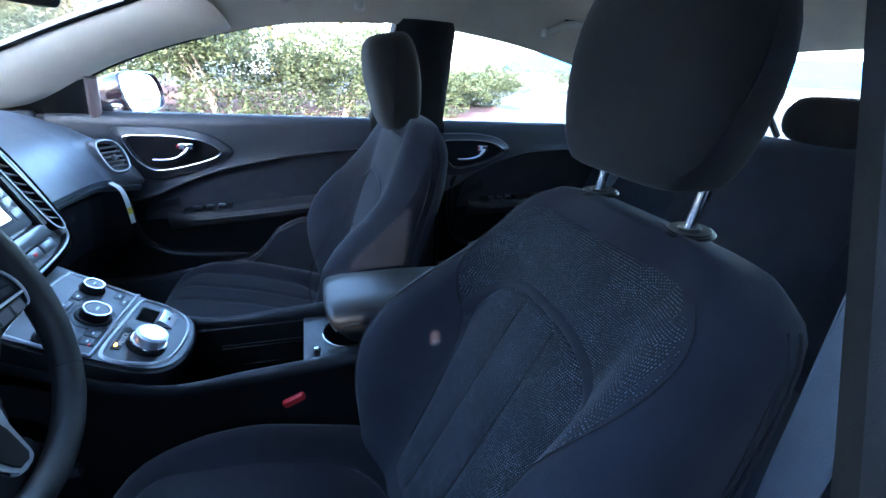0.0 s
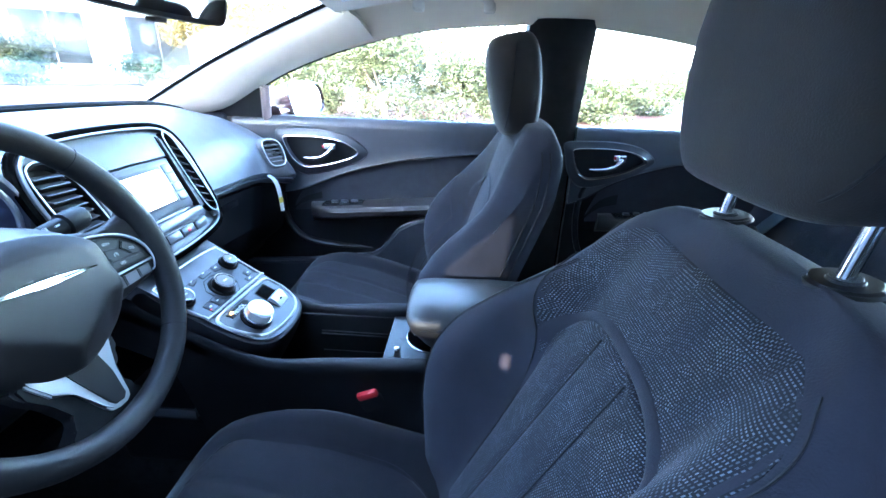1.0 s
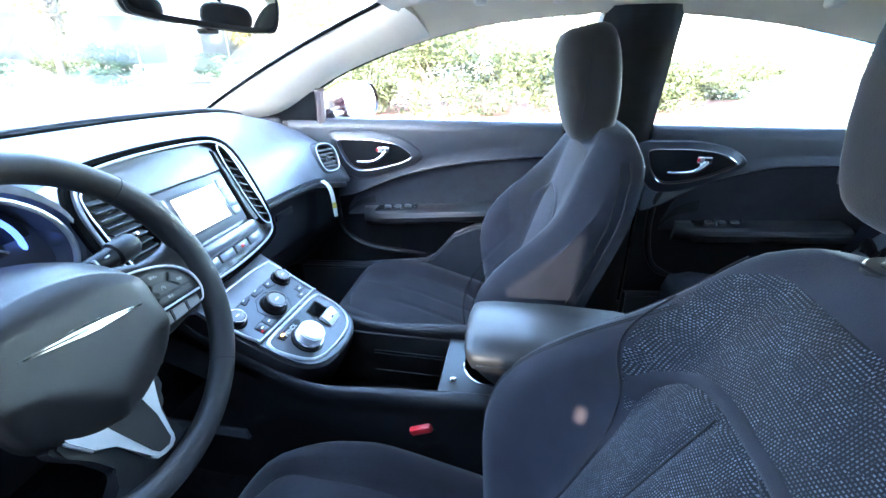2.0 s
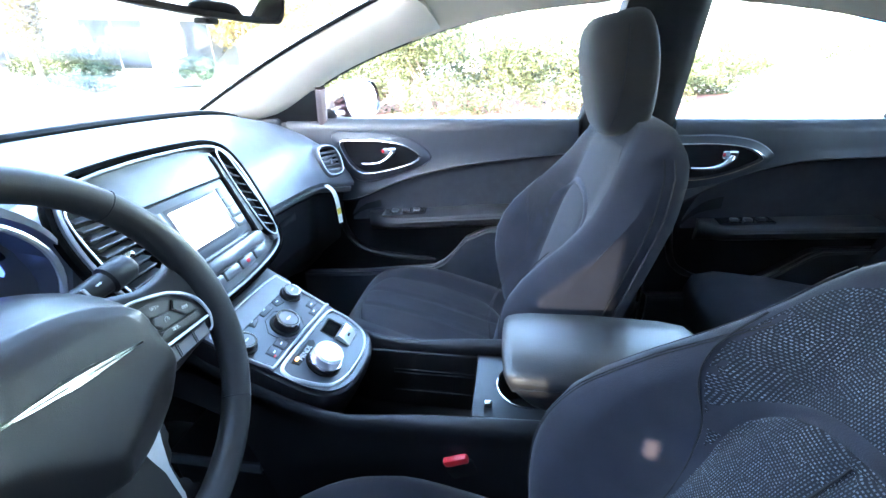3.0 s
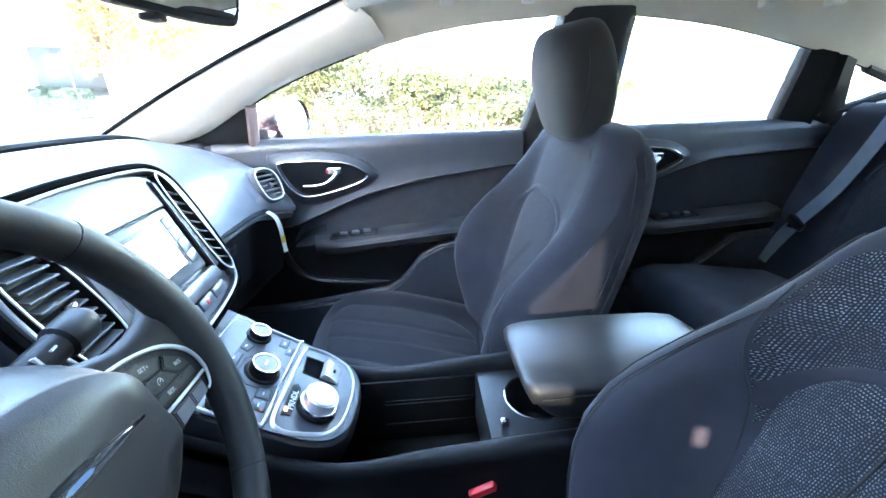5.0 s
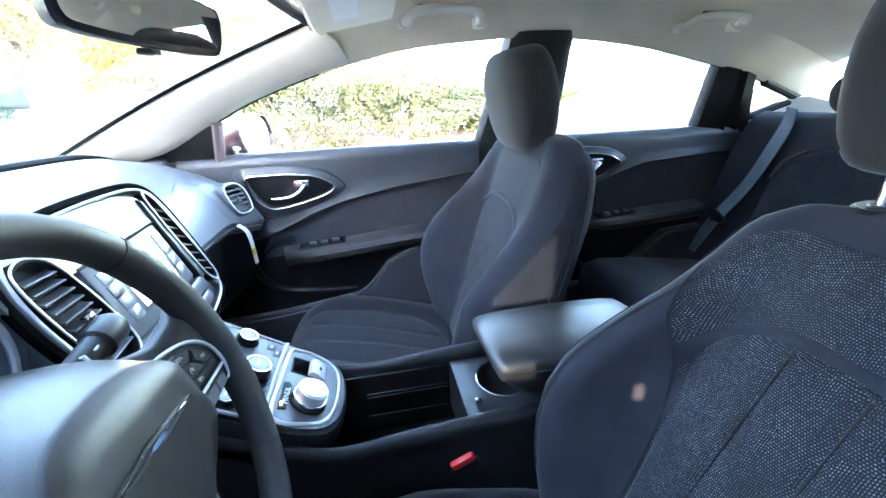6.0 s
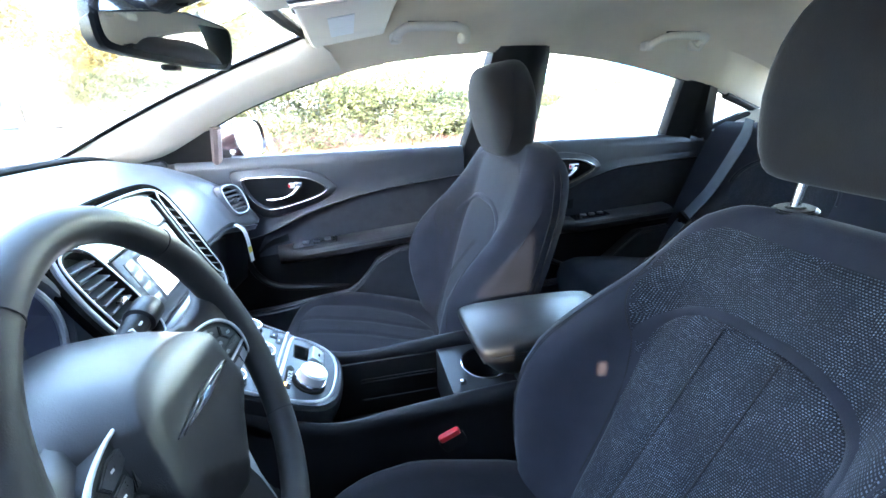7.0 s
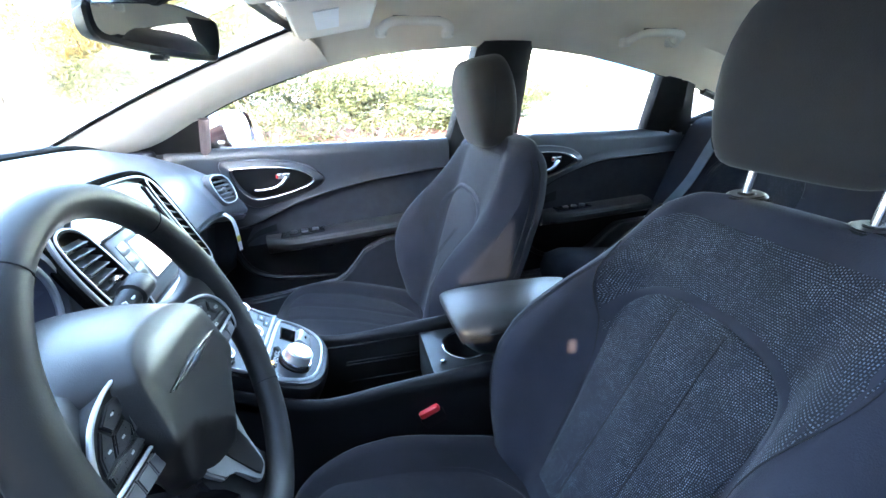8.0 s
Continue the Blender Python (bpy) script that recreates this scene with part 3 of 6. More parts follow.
part("side_strip", slab([SP(y, t, 0.0065) for y, t in ((0.103, 0.136), (0.114, 0.131), (0.124, -0.022), (0.106, -0.022))], Vector((0.921, 0, 0.39)) * -0.012, 0.002), PLASTIC, stack, "dark strip beside the vent")
part("button_bar", sp_box(0.0, -0.028, 0.232, 0.024, -0.008, 0.006, 0.005), STACKGREY, stack, "silver-grey bar of buttons")
for k in range(5):
    part("bar_button", sp_box(-0.088 + 0.044 * k, -0.052, 0.040, 0.018, -0.006, 0.004, 0.003), STACKGREY, stack)
part("hazard_mark", sp_box(0.044, -0.052, 0.010, 0.007, 0.0, 0.0046, 0.001), RED, stack)
# vents of the middle panel
def vent(parent, corners, slats, knob=True, lean=0.0):
    """A slatted vent between four corners (y, s): upper inner, upper outer, lower outer, lower inner."""
    ring = curve([SP(y, s, 0.0) for y, s in corners], 40, True)
    mid = sum(ring, Vector()) / len(ring)
    out = Vector((0.921, 0, 0.39))
    def around(k, d):
        return [mid + (p - mid) * k + out * d for p in ring]
    v = part("vent", loft([around(1.04, -0.006), around(1.04, 0.007), around(0.97, 0.008), around(0.94, 0.002), around(0.93, -0.0055)]), RUBBER, parent, "black slatted air vent")
    part("vent_rim", tube(around(1.03, 0.008), 0.0014, 8, True), SATIN, v, "satin silver vent rim")
    a, b, c, d = [Vector((y, s, 0)) for y, s in corners]
    for k in range(slats):
        t = (k + 0.5) / slats
        p, q = a.lerp(d, t), b.lerp(c, t)
        P, Q = SP(p.x * 0.95 + q.x * 0.05, p.y, 0.0), SP(q.x * 0.95 + p.x * 0.05, q.y + lean, 0.0)
        u = Vector((-0.39, 0, 0.921))
        part("slat", loft([[X - out * 0.005 + u * 0.0035, X + out * 0.0065 - u * 0.0030, X + out * 0.0080 - u * 0.0022, X + out * 0.0075 - u * 0.0008, X - out * 0.004 + u * 0.0055] for X in (P, Q)]), VENTSLAT, v)
    if knob:
        m = (a + b + c + d) / 4
        part("vent_tab", sp_box(m.x, m.y - 0.005, 0.014, 0.009, 0.004, 0.014, 0.003), CHROME, v)
    return v
vent(stack, [(0.119, 0.125), (0.143, 0.118), (0.158, -0.025), (0.128, -0.018)], 8, False, -0.006)
vent(stack, [(-0.125, 0.115), (-0.178, 0.118), (-0.165, -0.008), (-0.108, -0.005)], 10)
part("side_switch", sp_box(0.146, -0.045, 0.016, 0.014, -0.006, 0.004, 0.002), BUTTON, stack)

# vent at the passenger's end of the dashboard
EVM = Matrix.Translation((-0.440, 0.622, 0.846)) @ Matrix.Rotation(radians(-30), 4, "Z") @ Matrix.Rotation(radians(-24), 4, "Y")
EVR = curve([(0.0, -0.030, 0.040), (0.0, 0.014, 0.042), (0.0, 0.033, 0.014), (0.0, 0.025, -0.036), (0.0, -0.018, -0.040), (0.0, -0.033, -0.010)], 42, True)
def ev_ring(k, d):
    return [EVM @ Vector((d, p.y * k, p.z * k)) for p in EVR]
ev = part("end_vent", loft([ev_ring(1.30, -0.03), ev_ring(1.18, 0.002), ev_ring(1.06, 0.012), ev_ring(0.95, 0.012), ev_ring(0.91, 0.006), ev_ring(0.88, -0.008)]), DASH, dash, "charcoal slatted vent with a silver rim")
part("vent_rim", tube(ev_ring(1.0, 0.0135), 0.0015, 8, True), SATIN, ev, "satin silver vent rim")
for k in range(5):
    bm = rbox((0, 0, 0), (0.014, 0.052, 0.0042), 0.001, 1)
    bm.transform(EVM @ Matrix.Translation((0.005, 0, 0.027 - 0.0135 * k)) @ Matrix.Rotation(radians(20), 4, "Y"))
    part("slat", bm, KEYGREY, ev)
part("vent_hollow", slab(ev_ring(0.90, -0.002), EVM.to_3x3() @ Vector((-0.01, 0, 0))), RUBBER, ev)
part("vent_tab", rbox((0, 0, 0), (0.012, 0.008, 0.014), 0.002, 2, EVM.to_3x3().to_4x4()), KEYGREY, ev)
ev.children[-1].data.transform(Matrix.Translation(EVM @ Vector((0.014, -0.004, -0.002))))

# instrument cluster
cl = part("cluster_hood", sheet([[(x, -0.37 + 0.175 * math.cos(a), 0.905 + 0.115 * math.sin(a)) for x in (-0.58, -0.44, -0.425)] for a in lin(radians(-35), radians(215), 30)], (0, 0, 0.012)), DASH, dash, "charcoal hood over the gauges")
ring = [(-0.432, -0.37 + 0.165 * math.cos(a), 0.905 + 0.106 * math.sin(a)) for a in lin(0, 2 * math.pi, 49)[:-1]]
part("cluster_rim", tube(ring, 0.0042, 8, True), SATIN, cl, "satin silver rim round the gauges")
part("cluster_face", slab([(-0.50, y, z) for _, y, z in ring], (-0.02, 0, 0)), PLASTIC, cl)
NAVY = glow("blue_gauge_light", (0.10, 0.20, 0.75), 0.06)
for dy in (-0.085, 0.085):
    c = Vector((-0.497, -0.37 + dy, 0.905))
    part("gauge_ring", tube([c + Vector((0.004, 0.062 * math.cos(a), 0.062 * math.sin(a))) for a in lin(0, 2 * math.pi, 37)[:-1]], 0.004, 6, True), NAVY, cl, "blue-lit gauge ring")
    part("gauge_disc", disc(c, (1, 0, 0), 0.045, 0.04, 0.006), PIANO, cl)
    part("needle", rbox(c + Vector((0.01, 0.02, 0.015)), (0.002, 0.05, 0.003), 0.001, 1, Matrix.Rotation(radians(-35), 4, "X")), LEGEND, cl)

# hang tag on the glove box
tag = thing("hang_tag", (-0.40, 0.545, 0.67), "white paper tag with a yellow band hanging from the dashboard", "paper tag")
tag_line = [(-0.434, 0.546, 0.793), (-0.418, 0.552, 0.774), (-0.413, 0.560, 0.744), (-0.413, 0.568, 0.700), (-0.412, 0.570, 0.668)]
part("paper", sheet([[Vector(p) + Vector((0, 0, 0)), Vector(p) + Vector((0.006, 0.014, 0.0))] for p in curve(tag_line, 16)], (0.0012, -0.0006, 0)), PAPER, tag)
part("band", sheet([[Vector(p) + Vector((0.0016, -0.001, 0)), Vector(p) + Vector((0.0076, 0.0135, 0.0))] for p in ((-0.4135, 0.5650, 0.716), (-0.4135, 0.5685, 0.697))], (0.001, -0.0006, 0)), YELLOW, tag, "yellow printed band")

# ---- steering wheel ----
WC, TILT_W = Vector((-0.254, -0.362, 0.882)), radians(20)
YAW_W = radians(3.5)
WR = Vector((-math.sin(YAW_W), math.cos(YAW_W), 0))
WN = Vector((math.cos(TILT_W) * math.cos(YAW_W), math.cos(TILT_W) * math.sin(YAW_W), math.sin(TILT_W)))
WU = WN.cross(WR)
TURN_W = radians(-8.0)      # the wheel stands slightly turned
WR, WU = WR * math.cos(TURN_W) + WU * math.sin(TURN_W), WU * math.cos(TURN_W) - WR * math.sin(TURN_W)
def WP(a, b, d=0.0):
    return WC + WR * a + WU * b + WN * d
WTURN = Matrix((WR, WU, WN)).transposed().to_4x4()
def wp_box(a, b, w, h, d0, d1, r=0.003, seg=2, turn=0.0):
    return rbox(WP(a, b, (d0 + d1) / 2), (w, h, d1 - d0), r, seg, WTURN @ Matrix.Rotation(turn, 4, "Z"))
wheel = thing("steering_wheel", WP(0, 0, -0.06), "black leather steering wheel with satin silver spoke trim", "steering wheel")
circle = [WP(0.177 * math.cos(a), 0.177 * math.sin(a)) for a in lin(0, 2 * math.pi, 97)[:-1]]
rim = part("rim", tube(circle, [0.0158 + 0.0018 * max(0, math.cos(2 * a - 0.5)) for a in lin(0, 2 * math.pi, 97)[:-1]], 14, True), WHEELSKIN, wheel, "black leather rim with stitched joints")
for a in (52, 128, -38, 218):
    a = radians(a)
    c, t = WP(0.177 * math.cos(a), 0.177 * math.sin(a)), (WU * math.cos(a) - WR * math.sin(a))
    e = WR * math.cos(a) + WU * math.sin(a)
    part("rim_seam", tube([c + (0.0158 + 0.0018 * max(0, math.cos(2 * a - 0.5))) * (e * math.cos(q) + WN * math.sin(q)) for q in lin(0, 2 * math.pi, 21)[:-1]], 0.0007, 6, True), SEAM, rim)
COVER = [(-0.094, 0.022), (-0.081, 0.049), (-0.048, 0.065), (0.0, 0.070), (0.048, 0.065), (0.081, 0.049), (0.094, 0.022), (0.093, -0.034), (0.066, -0.080), (0.0, -0.098), (-0.066, -0.080), (-0.094, -0.034)]
def cover_ring(low, high, d):
    """A ring of the airbag cover: steep sides below, wide shoulders above, and a chin that falls back under a fold."""
    out = []
    for p in curve([(a, b, 0) for a, b in COVER], 120, True):
        t = min(1.0, max(0.0, (p.y + 0.018) / 0.022))
        k = low + (high - low) * t * t * (3 - 2 * t)
        x, y = p.x * k, (p.y + 0.01) * k - 0.01
        drop = max(0.0, min(-0.070 + 0.68 * abs(x), -0.026) - y)
        crown = max(0.0, y - 0.034) * 0.35
        out.append(WP(x, y, d - 0.46 * drop - crown))
    return out
COVER_RINGS = [(0.66, 1.34, -0.083), (0.68, 1.26, -0.058), (0.74, 1.17, -0.037), (0.86, 1.07, -0.020), (0.975, 0.985, -0.0085), (0.958, 0.930, 0.0012), (0.944, 0.905, 0.0064), (0.934, 0.890, 0.0090), (0.915, 0.868, 0.0103), (0.86, 0.79, 0.0112)]
cover = part("airbag_cover", loft([cover_ring(*r) for r in COVER_RINGS] + [cover_ring(k, k, 0.0115 + 0.003 * (0.8 - k)) for k in (0.78, 0.70, 0.62, 0.55, 0.48, 0.40, 0.32, 0.24, 0.15, 0.06)]), COVERSKIN, wheel, "charcoal airbag cover with rounded shoulders and a folded chin", 75)
wing = [(-0.062, 0.0006), (-0.035, 0.0034), (-0.02, 0.0045), (-0.012, 0.0068), (0.012, 0.0068), (0.02, 0.0045), (0.035, 0.0034), (0.062, 0.0006), (0.062, -0.0004), (0.033, -0.0032), (0.018, -0.0042), (0.010, -0.0056), (-0.010, -0.0056), (-0.018, -0.0042), (-0.033, -0.0032), (-0.062, -0.0004)]
part("badge_backing", slab([WP(a * 1.01, b * 0.95 + 0.008, 0.0146) for a, b in wing], WN * -0.009, 0.0008), PLASTIC, cover, "dark backing of the badge")
part("badge", slab([WP(a, b * 0.72 + 0.008, 0.0158) for a, b in wing], WN * -0.006, 0.0014), CHROME, cover, "slim winged chrome badge")
for s in (1, -1):
    part("badge_groove", slab([WP(s * a, b + 0.008, 0.0160) for a, b in ((0.010, 0.0004), (0.050, 0.0002), (0.050, -0.0002), (0.010, -0.0006))], WN * -0.002, 0), PLASTIC, cover)
part("badge_enamel", slab([WP(a, b + 0.008, 0.0161) for a, b in ((-0.012, 0.0), (-0.008, 0.0019), (0.008, 0.0019), (0.012, 0.0), (0.008, -0.0017), (-0.008, -0.0017))], WN * -0.002, 0.0003), BADGEBLUE, cover, "pale blue enamel middle")
part("raised_mark", wp_box(0.040, -0.036, 0.016, 0.006, 0.004, 0.0118, 0.001, 1), COVERSKIN, cover)
def PW(s, a, b, d):
    """A place on a button pod; the pods rise a little towards the rim."""
    return WP(s * a, b + 0.0436 * a, d)
for s in (1, -1):
    rows = []
    for a, b0, b1, d in ((0.062, -0.052, 0.060, -0.030), (0.090, -0.050, 0.054, -0.026), (0.115, -0.046, 0.048, -0.015), (0.138, -0.036, 0.052, -0.007), (0.156, -0.030, 0.061, 0.000), (0.172, -0.022, 0.075, 0.000)):
        rows.append([WP(s * a, b0, d - 0.024), WP(s * a, b1, d - 0.024), WP(s * a, b1 + 0.002, d - 0.010), WP(s * a, b1 - 0.005, d - 0.002), WP(s * a, b1 - 0.014, d), WP(s * a, b0 + 0.014, d), WP(s * a, b0 + 0.004, d - 0.003), WP(s * a, b0 - 0.001, d - 0.011)])
    sp = part("spoke", loft(rows), WHEELSKIN, wheel, "black spoke flaring into the rim", 60)
    pod = [(0.066, 0.036), (0.098, 0.034), (0.128, 0.025), (0.148, 0.008), (0.154, -0.008), (0.148, -0.012), (0.112, -0.013), (0.080, -0.014), (0.066, -0.014)]
    tilt_pod = lambda a: -0.012 + 0.125 * (a - 0.07)
    bp = part("button_pod", slab(curve([PW(s, a, b, tilt_pod(a) + 0.003) for a, b in pod], 54, True), WN * -0.02, 0.0015), PLASTIC, sp, "black pod of steering wheel buttons")
    band = [(0.064, 0.040), (0.098, 0.0375), (0.130, 0.0285), (0.152, 0.011), (0.1595, -0.010), (0.1560, -0.026), (0.150, -0.0305)]
    rows = []
    for p, q in zip(curve([(a, b, 0) for a, b in band], 36), lin(0, 1, 37)):
        w = 0.0012 + 0.0009 * math.sin(math.pi * min(1, q * 1.15))
        t = tilt_pod(p.x)
        rows.append((PW(s, p.x, p.y, t + 0.0045), w))
    part("pod_trim", tube([r[0] for r in rows], [r[1] for r in rows], 8), SATIN, sp, "satin silver trim")
    foot = [(0.1560, -0.0145), (0.120, -0.0165), (0.092, -0.0180), (0.080, -0.0215), (0.077, -0.029), (0.075, -0.038)]
    part("pod_trim", tube([PW(s, p.x, p.y, tilt_pod(p.x) + 0.0045) for p in curve([(a, b, 0) for a, b in foot], 30)], 0.0017, 8), SATIN, sp, "satin silver trim")
    keybed = [(0.0835, -0.0225), (0.120, -0.0205), (0.1525, -0.0185), (0.1505, -0.0275), (0.144, -0.0325), (0.086, -0.0395), (0.080, -0.036)]
    part("key_bed", slab([PW(s, a, b, tilt_pod(a) + 0.0015) for a, b in keybed], WN * -0.018, 0.001), PLASTIC, sp)
    for a0, a1 in ((0.0845, 0.1055), (0.1070, 0.1285), (0.1300, 0.1495)):
        lo = lambda a: -0.0385 + (a - 0.086) * 0.105
        hi = lambda a: -0.0228 + (a - 0.084) * 0.058
        part("wheel_button", slab([PW(s, a, b, tilt_pod(a) + 0.0045) for a, b in ((a0, hi(a0)), (a1, hi(a1)), (a1, lo(a1)), (a0, lo(a0)))], WN * -0.006, 0.0012), KEYGREY, sp, "flat grey key")
    keys = {"SET+": [(0.078, 0.030), (0.104, 0.0305), (0.124, 0.0235), (0.117, 0.0145), (0.098, 0.0165), (0.088, 0.020)],
            "RES": [(0.126, 0.0225), (0.143, 0.0100), (0.148, -0.0005), (0.132, 0.0015), (0.1205, 0.0130)],
            "dial": [(0.098, 0.0150), (0.1175, 0.0130), (0.1300, 0.0010), (0.117, -0.0005), (0.103, 0.0005), (0.094, 0.0080)],
            "CANC": [(0.072, 0.0160), (0.0905, 0.0160), (0.0925, 0.0070), (0.100, 0.0000), (0.074, -0.0010)],
            "SET-": [(0.099, -0.0020), (0.148, -0.0022), (0.149, -0.0095), (0.090, -0.0105)]}
    for word, shape in keys.items():
        mid = Vector((sum(p[0] for p in shape) / len(shape), sum(p[1] for p in shape) / len(shape)))
        part("wheel_button", slab([PW(s, mid.x + (a - mid.x) * 0.97, mid.y + (b - mid.y) * 0.96, tilt_pod(a) + 0.0055) for a, b in shape], WN * -0.004, 0.0010), PODKEY, bp)
    def lettering(word, a, b, size):
        cu = bpy.data.curves.new("print", "FONT")
        cu.body, cu.size, cu.align_x, cu.align_y, cu.extrude = word, size, "CENTER", "CENTER", 0.0002
        ob = new("print", cu)
        bpy.context.view_layer.update()
        me = bpy.data.meshes.new_from_object(ob.evaluated_get(bpy.context.evaluated_depsgraph_get()))
        bpy.data.objects.remove(ob)
        me.transform(Matrix.Translation(-origin_of(wheel)) @ Matrix.Translation(PW(1, a, b, tilt_pod(a) + 0.0057)) @ WTURN @ Matrix.Rotation(radians(-7), 4, "Y") @ Matrix.Rotation(radians(-6), 4, "Z"))
        me.materials.append(LEGEND)
        o = new("legend", me)
        o.parent = bp
    if s > 0:
        for word, a, b in (("SET+", 0.1045, 0.0235), ("RES", 0.1350, 0.0085), ("CANC", 0.0850, 0.0075), ("SET-", 0.1150, -0.0062)):
            lettering(word, a, b, 0.0050)
        part("legend", tube([PW(1, 0.1105 + 0.0030 * math.cos(q), 0.0065 + 0.0030 * math.sin(q), tilt_pod(0.1105) + 0.0058) for q in lin(-0.6, 3.8, 12)], 0.00035, 5), LEGEND, bp)
        part("legend", tube([PW(1, 0.1105, 0.0065, tilt_pod(0.1105) + 0.0058), PW(1, 0.1130, 0.0085, tilt_pod(0.1105) + 0.0058)], 0.0004, 5), LEGEND, bp)
    else:
        for a, b in ((-0.112, 0.0065), (-0.106, 0.0235), (-0.133, 0.0085), (-0.086, 0.0075), (-0.115, -0.0062)):
            part("legend", wp_box(a, b - 0.0436 * a, 0.0040, 0.0016, tilt_pod(-a) + 0.0045, tilt_pod(-a) + 0.0058, 0.0, 1), LEGEND, bp)
low = [(-0.058, -0.076), (0.058, -0.076), (0.047, -0.108), (0.047, -0.138), (0.062, -0.166), (-0.040, -0.168), (-0.024, -0.142), (-0.036, -0.116)]
part("lower_spoke", slab(curve([WP(a, b, -0.014) for a, b in low], 48, True), WN * -0.02, 0.004), PLASTIC, wheel)
tray = part("lower_trim", slab([WP(a, b, -0.0085) for a, b in ((-0.056, -0.070), (-0.052, -0.083), (-0.037, -0.104), (-0.016, -0.112), (0.005, -0.149), (0.012, -0.156), (0.022, -0.158), (0.033, -0.157), (0.039, -0.153), (0.041, -0.146), (0.038, -0.112), (0.043, -0.092), (0.054, -0.072))], WN * -0.008, 0.002), SATIN, wheel, "satin silver lower spoke trim")
part("spoke_insert", slab([WP(a, b, -0.0070) for a, b in ((0.026, -0.084), (-0.020, -0.084), (-0.010, -0.104), (0.010, -0.144), (0.016, -0.151), (0.029, -0.1515), (0.0345, -0.146), (0.0325, -0.114))], WN * -0.004, 0.0012), COVERSKIN, tray, "charcoal insert")
part("hub", loft([[WP(0.075 * math.cos(a), 0.07 * math.sin(a) - 0.01, d) for a in lin(0, 2 * math.pi, 25)[:-1]] for d in (-0.09, -0.03)]), PLASTIC, wheel)
col = single("column_shroud", loft([[WP(w * math.cos(a), h * math.sin(a) - 0.01, d) for a in lin(0, 2 * math.pi, 25)[:-1]] for w, h, d in ((0.07, 0.055, -0.075), (0.075, 0.06, -0.12), (0.07, 0.065, -0.25))]), PLASTIC, "black plastic steering column shroud", "column shroud")
stalk = thing("wiper_stalk", WP(0.06, 0.02, -0.08), "black plastic stalk with printed marks behind the wheel", "control stalk")
st = curve([WP(0.02, 0.030, -0.088), WP(0.060, 0.050, -0.080), WP(0.096, 0.062, -0.073), WP(0.130, 0.070, -0.068)], 12)
part("lever", tube(st, [0.010 + 0.003 * i / (len(st) - 1) for i in range(len(st))], 14), PLASTIC, stalk)
part("tip", tube([WP(0.126, 0.069, -0.0688), WP(0.130, 0.070, -0.0682), WP(0.154, 0.0765, -0.0640), WP(0.160, 0.0780, -0.0632)], [0.012, 0.0165, 0.0165, 0.012], 16), PLASTIC, stalk)
for a, b, w, h in ((0.068, 0.062, 0.012, 0.0016), (0.066, 0.056, 0.008, 0.0038), (0.082, 0.064, 0.009, 0.0016), (0.098, 0.066, 0.0022, 0.010), (0.112, 0.070, 0.006, 0.0016)):
    part("print_mark", wp_box(a, b, w, h, -0.0690 + 0.17 * (a - 0.07), -0.0640 + 0.17 * (a - 0.07), 0.0, 1, 0.28), LEGEND, stalk)

# ---- centre console ----
con = thing("centre_console", (0.1, 0, 0.2), "black centre console with an open bin and padded armrest", "centre console")
def CP(y, s, d=0.0):
    return Vector((-0.25, 0, 0.668)) + Vector((-0.86, 0, 0.51)) * s + Vector((0.51, 0, 0.86)) * d + Vector((0, y, 0))
CTURN = Matrix(((0, -0.86, 0.51), (1, 0, 0), (0, 0.51, 0.86))).to_4x4()
def cp_box(y, s, w, h, d0, d1, r=0.003, seg=2, turn=0.0):
    return rbox(CP(y, s, (d0 + d1) / 2), (w, h, d1 - d0), r, seg, CTURN @ Matrix.Rotation(turn, 4, "Z"))
def cp_slab(outline, d0, d1, r=0.001):
    return slab([CP(y, s, d1) for y, s in outline], Vector((0.51, 0, 0.86)) * (d0 - d1), r)
PL = [(-0.088, 0.145), (0.0, 0.150), (0.088, 0.145), (0.108, 0.120), (0.108, 0.0), (0.104, -0.055), (0.086, -0.094), (0.040, -0.112), (-0.040, -0.108), (-0.084, -0.084), (-0.102, -0.045), (-0.107, 0.0), (-0.110, 0.120)]
body_rings = []
for k, k2, d in ((1.00, 1.10, -0.13), (1.01, 1.09, -0.10), (1.04, 1.08, -0.05), (1.05, 1.06, -0.022), (1.035, 1.03, -0.008), (1.01, 1.0, -0.001), (0.97, 0.97, 0.0)):
    body_rings.append(curve([CP(y * k, s * k2, d) for y, s in PL], 78, True))
part("front_body", loft(body_rings), PLASTIC, con, "black console body with rounded shoulders")
part("neck", loft([[(-0.50, -0.112, 0.80), (-0.50, 0.112, 0.80), (-0.50, 0.112, 0.66), (-0.50, -0.112, 0.66)], [(-0.40, -0.110, 0.765), (-0.40, 0.110, 0.765), (-0.40, 0.106, 0.62), (-0.40, -0.106, 0.62)], [(-0.33, -0.108, 0.722), (-0.33, 0.108, 0.722), (-0.33, 0.108, 0.58), (-0.33, -0.108, 0.58)]]), DASH, con)
plate = part("control_plate", slab(curve([CP(y * 0.94, s * 0.945, 0.004) for y, s in PL], 78, True), Vector((-0.51, 0, -0.86)) * 0.012, 0.002), PLATE, con, "charcoal control plate with silver borders")
FRONT = [(-0.090, 0.128), (0.0, 0.133), (0.092, 0.128), (0.1015, 0.112), (0.100, 0.020), (0.094, 0.0125), (0.0, 0.0165), (-0.088, 0.0185), (-0.098, 0.026), (-0.103, 0.060), (-0.102, 0.112)]
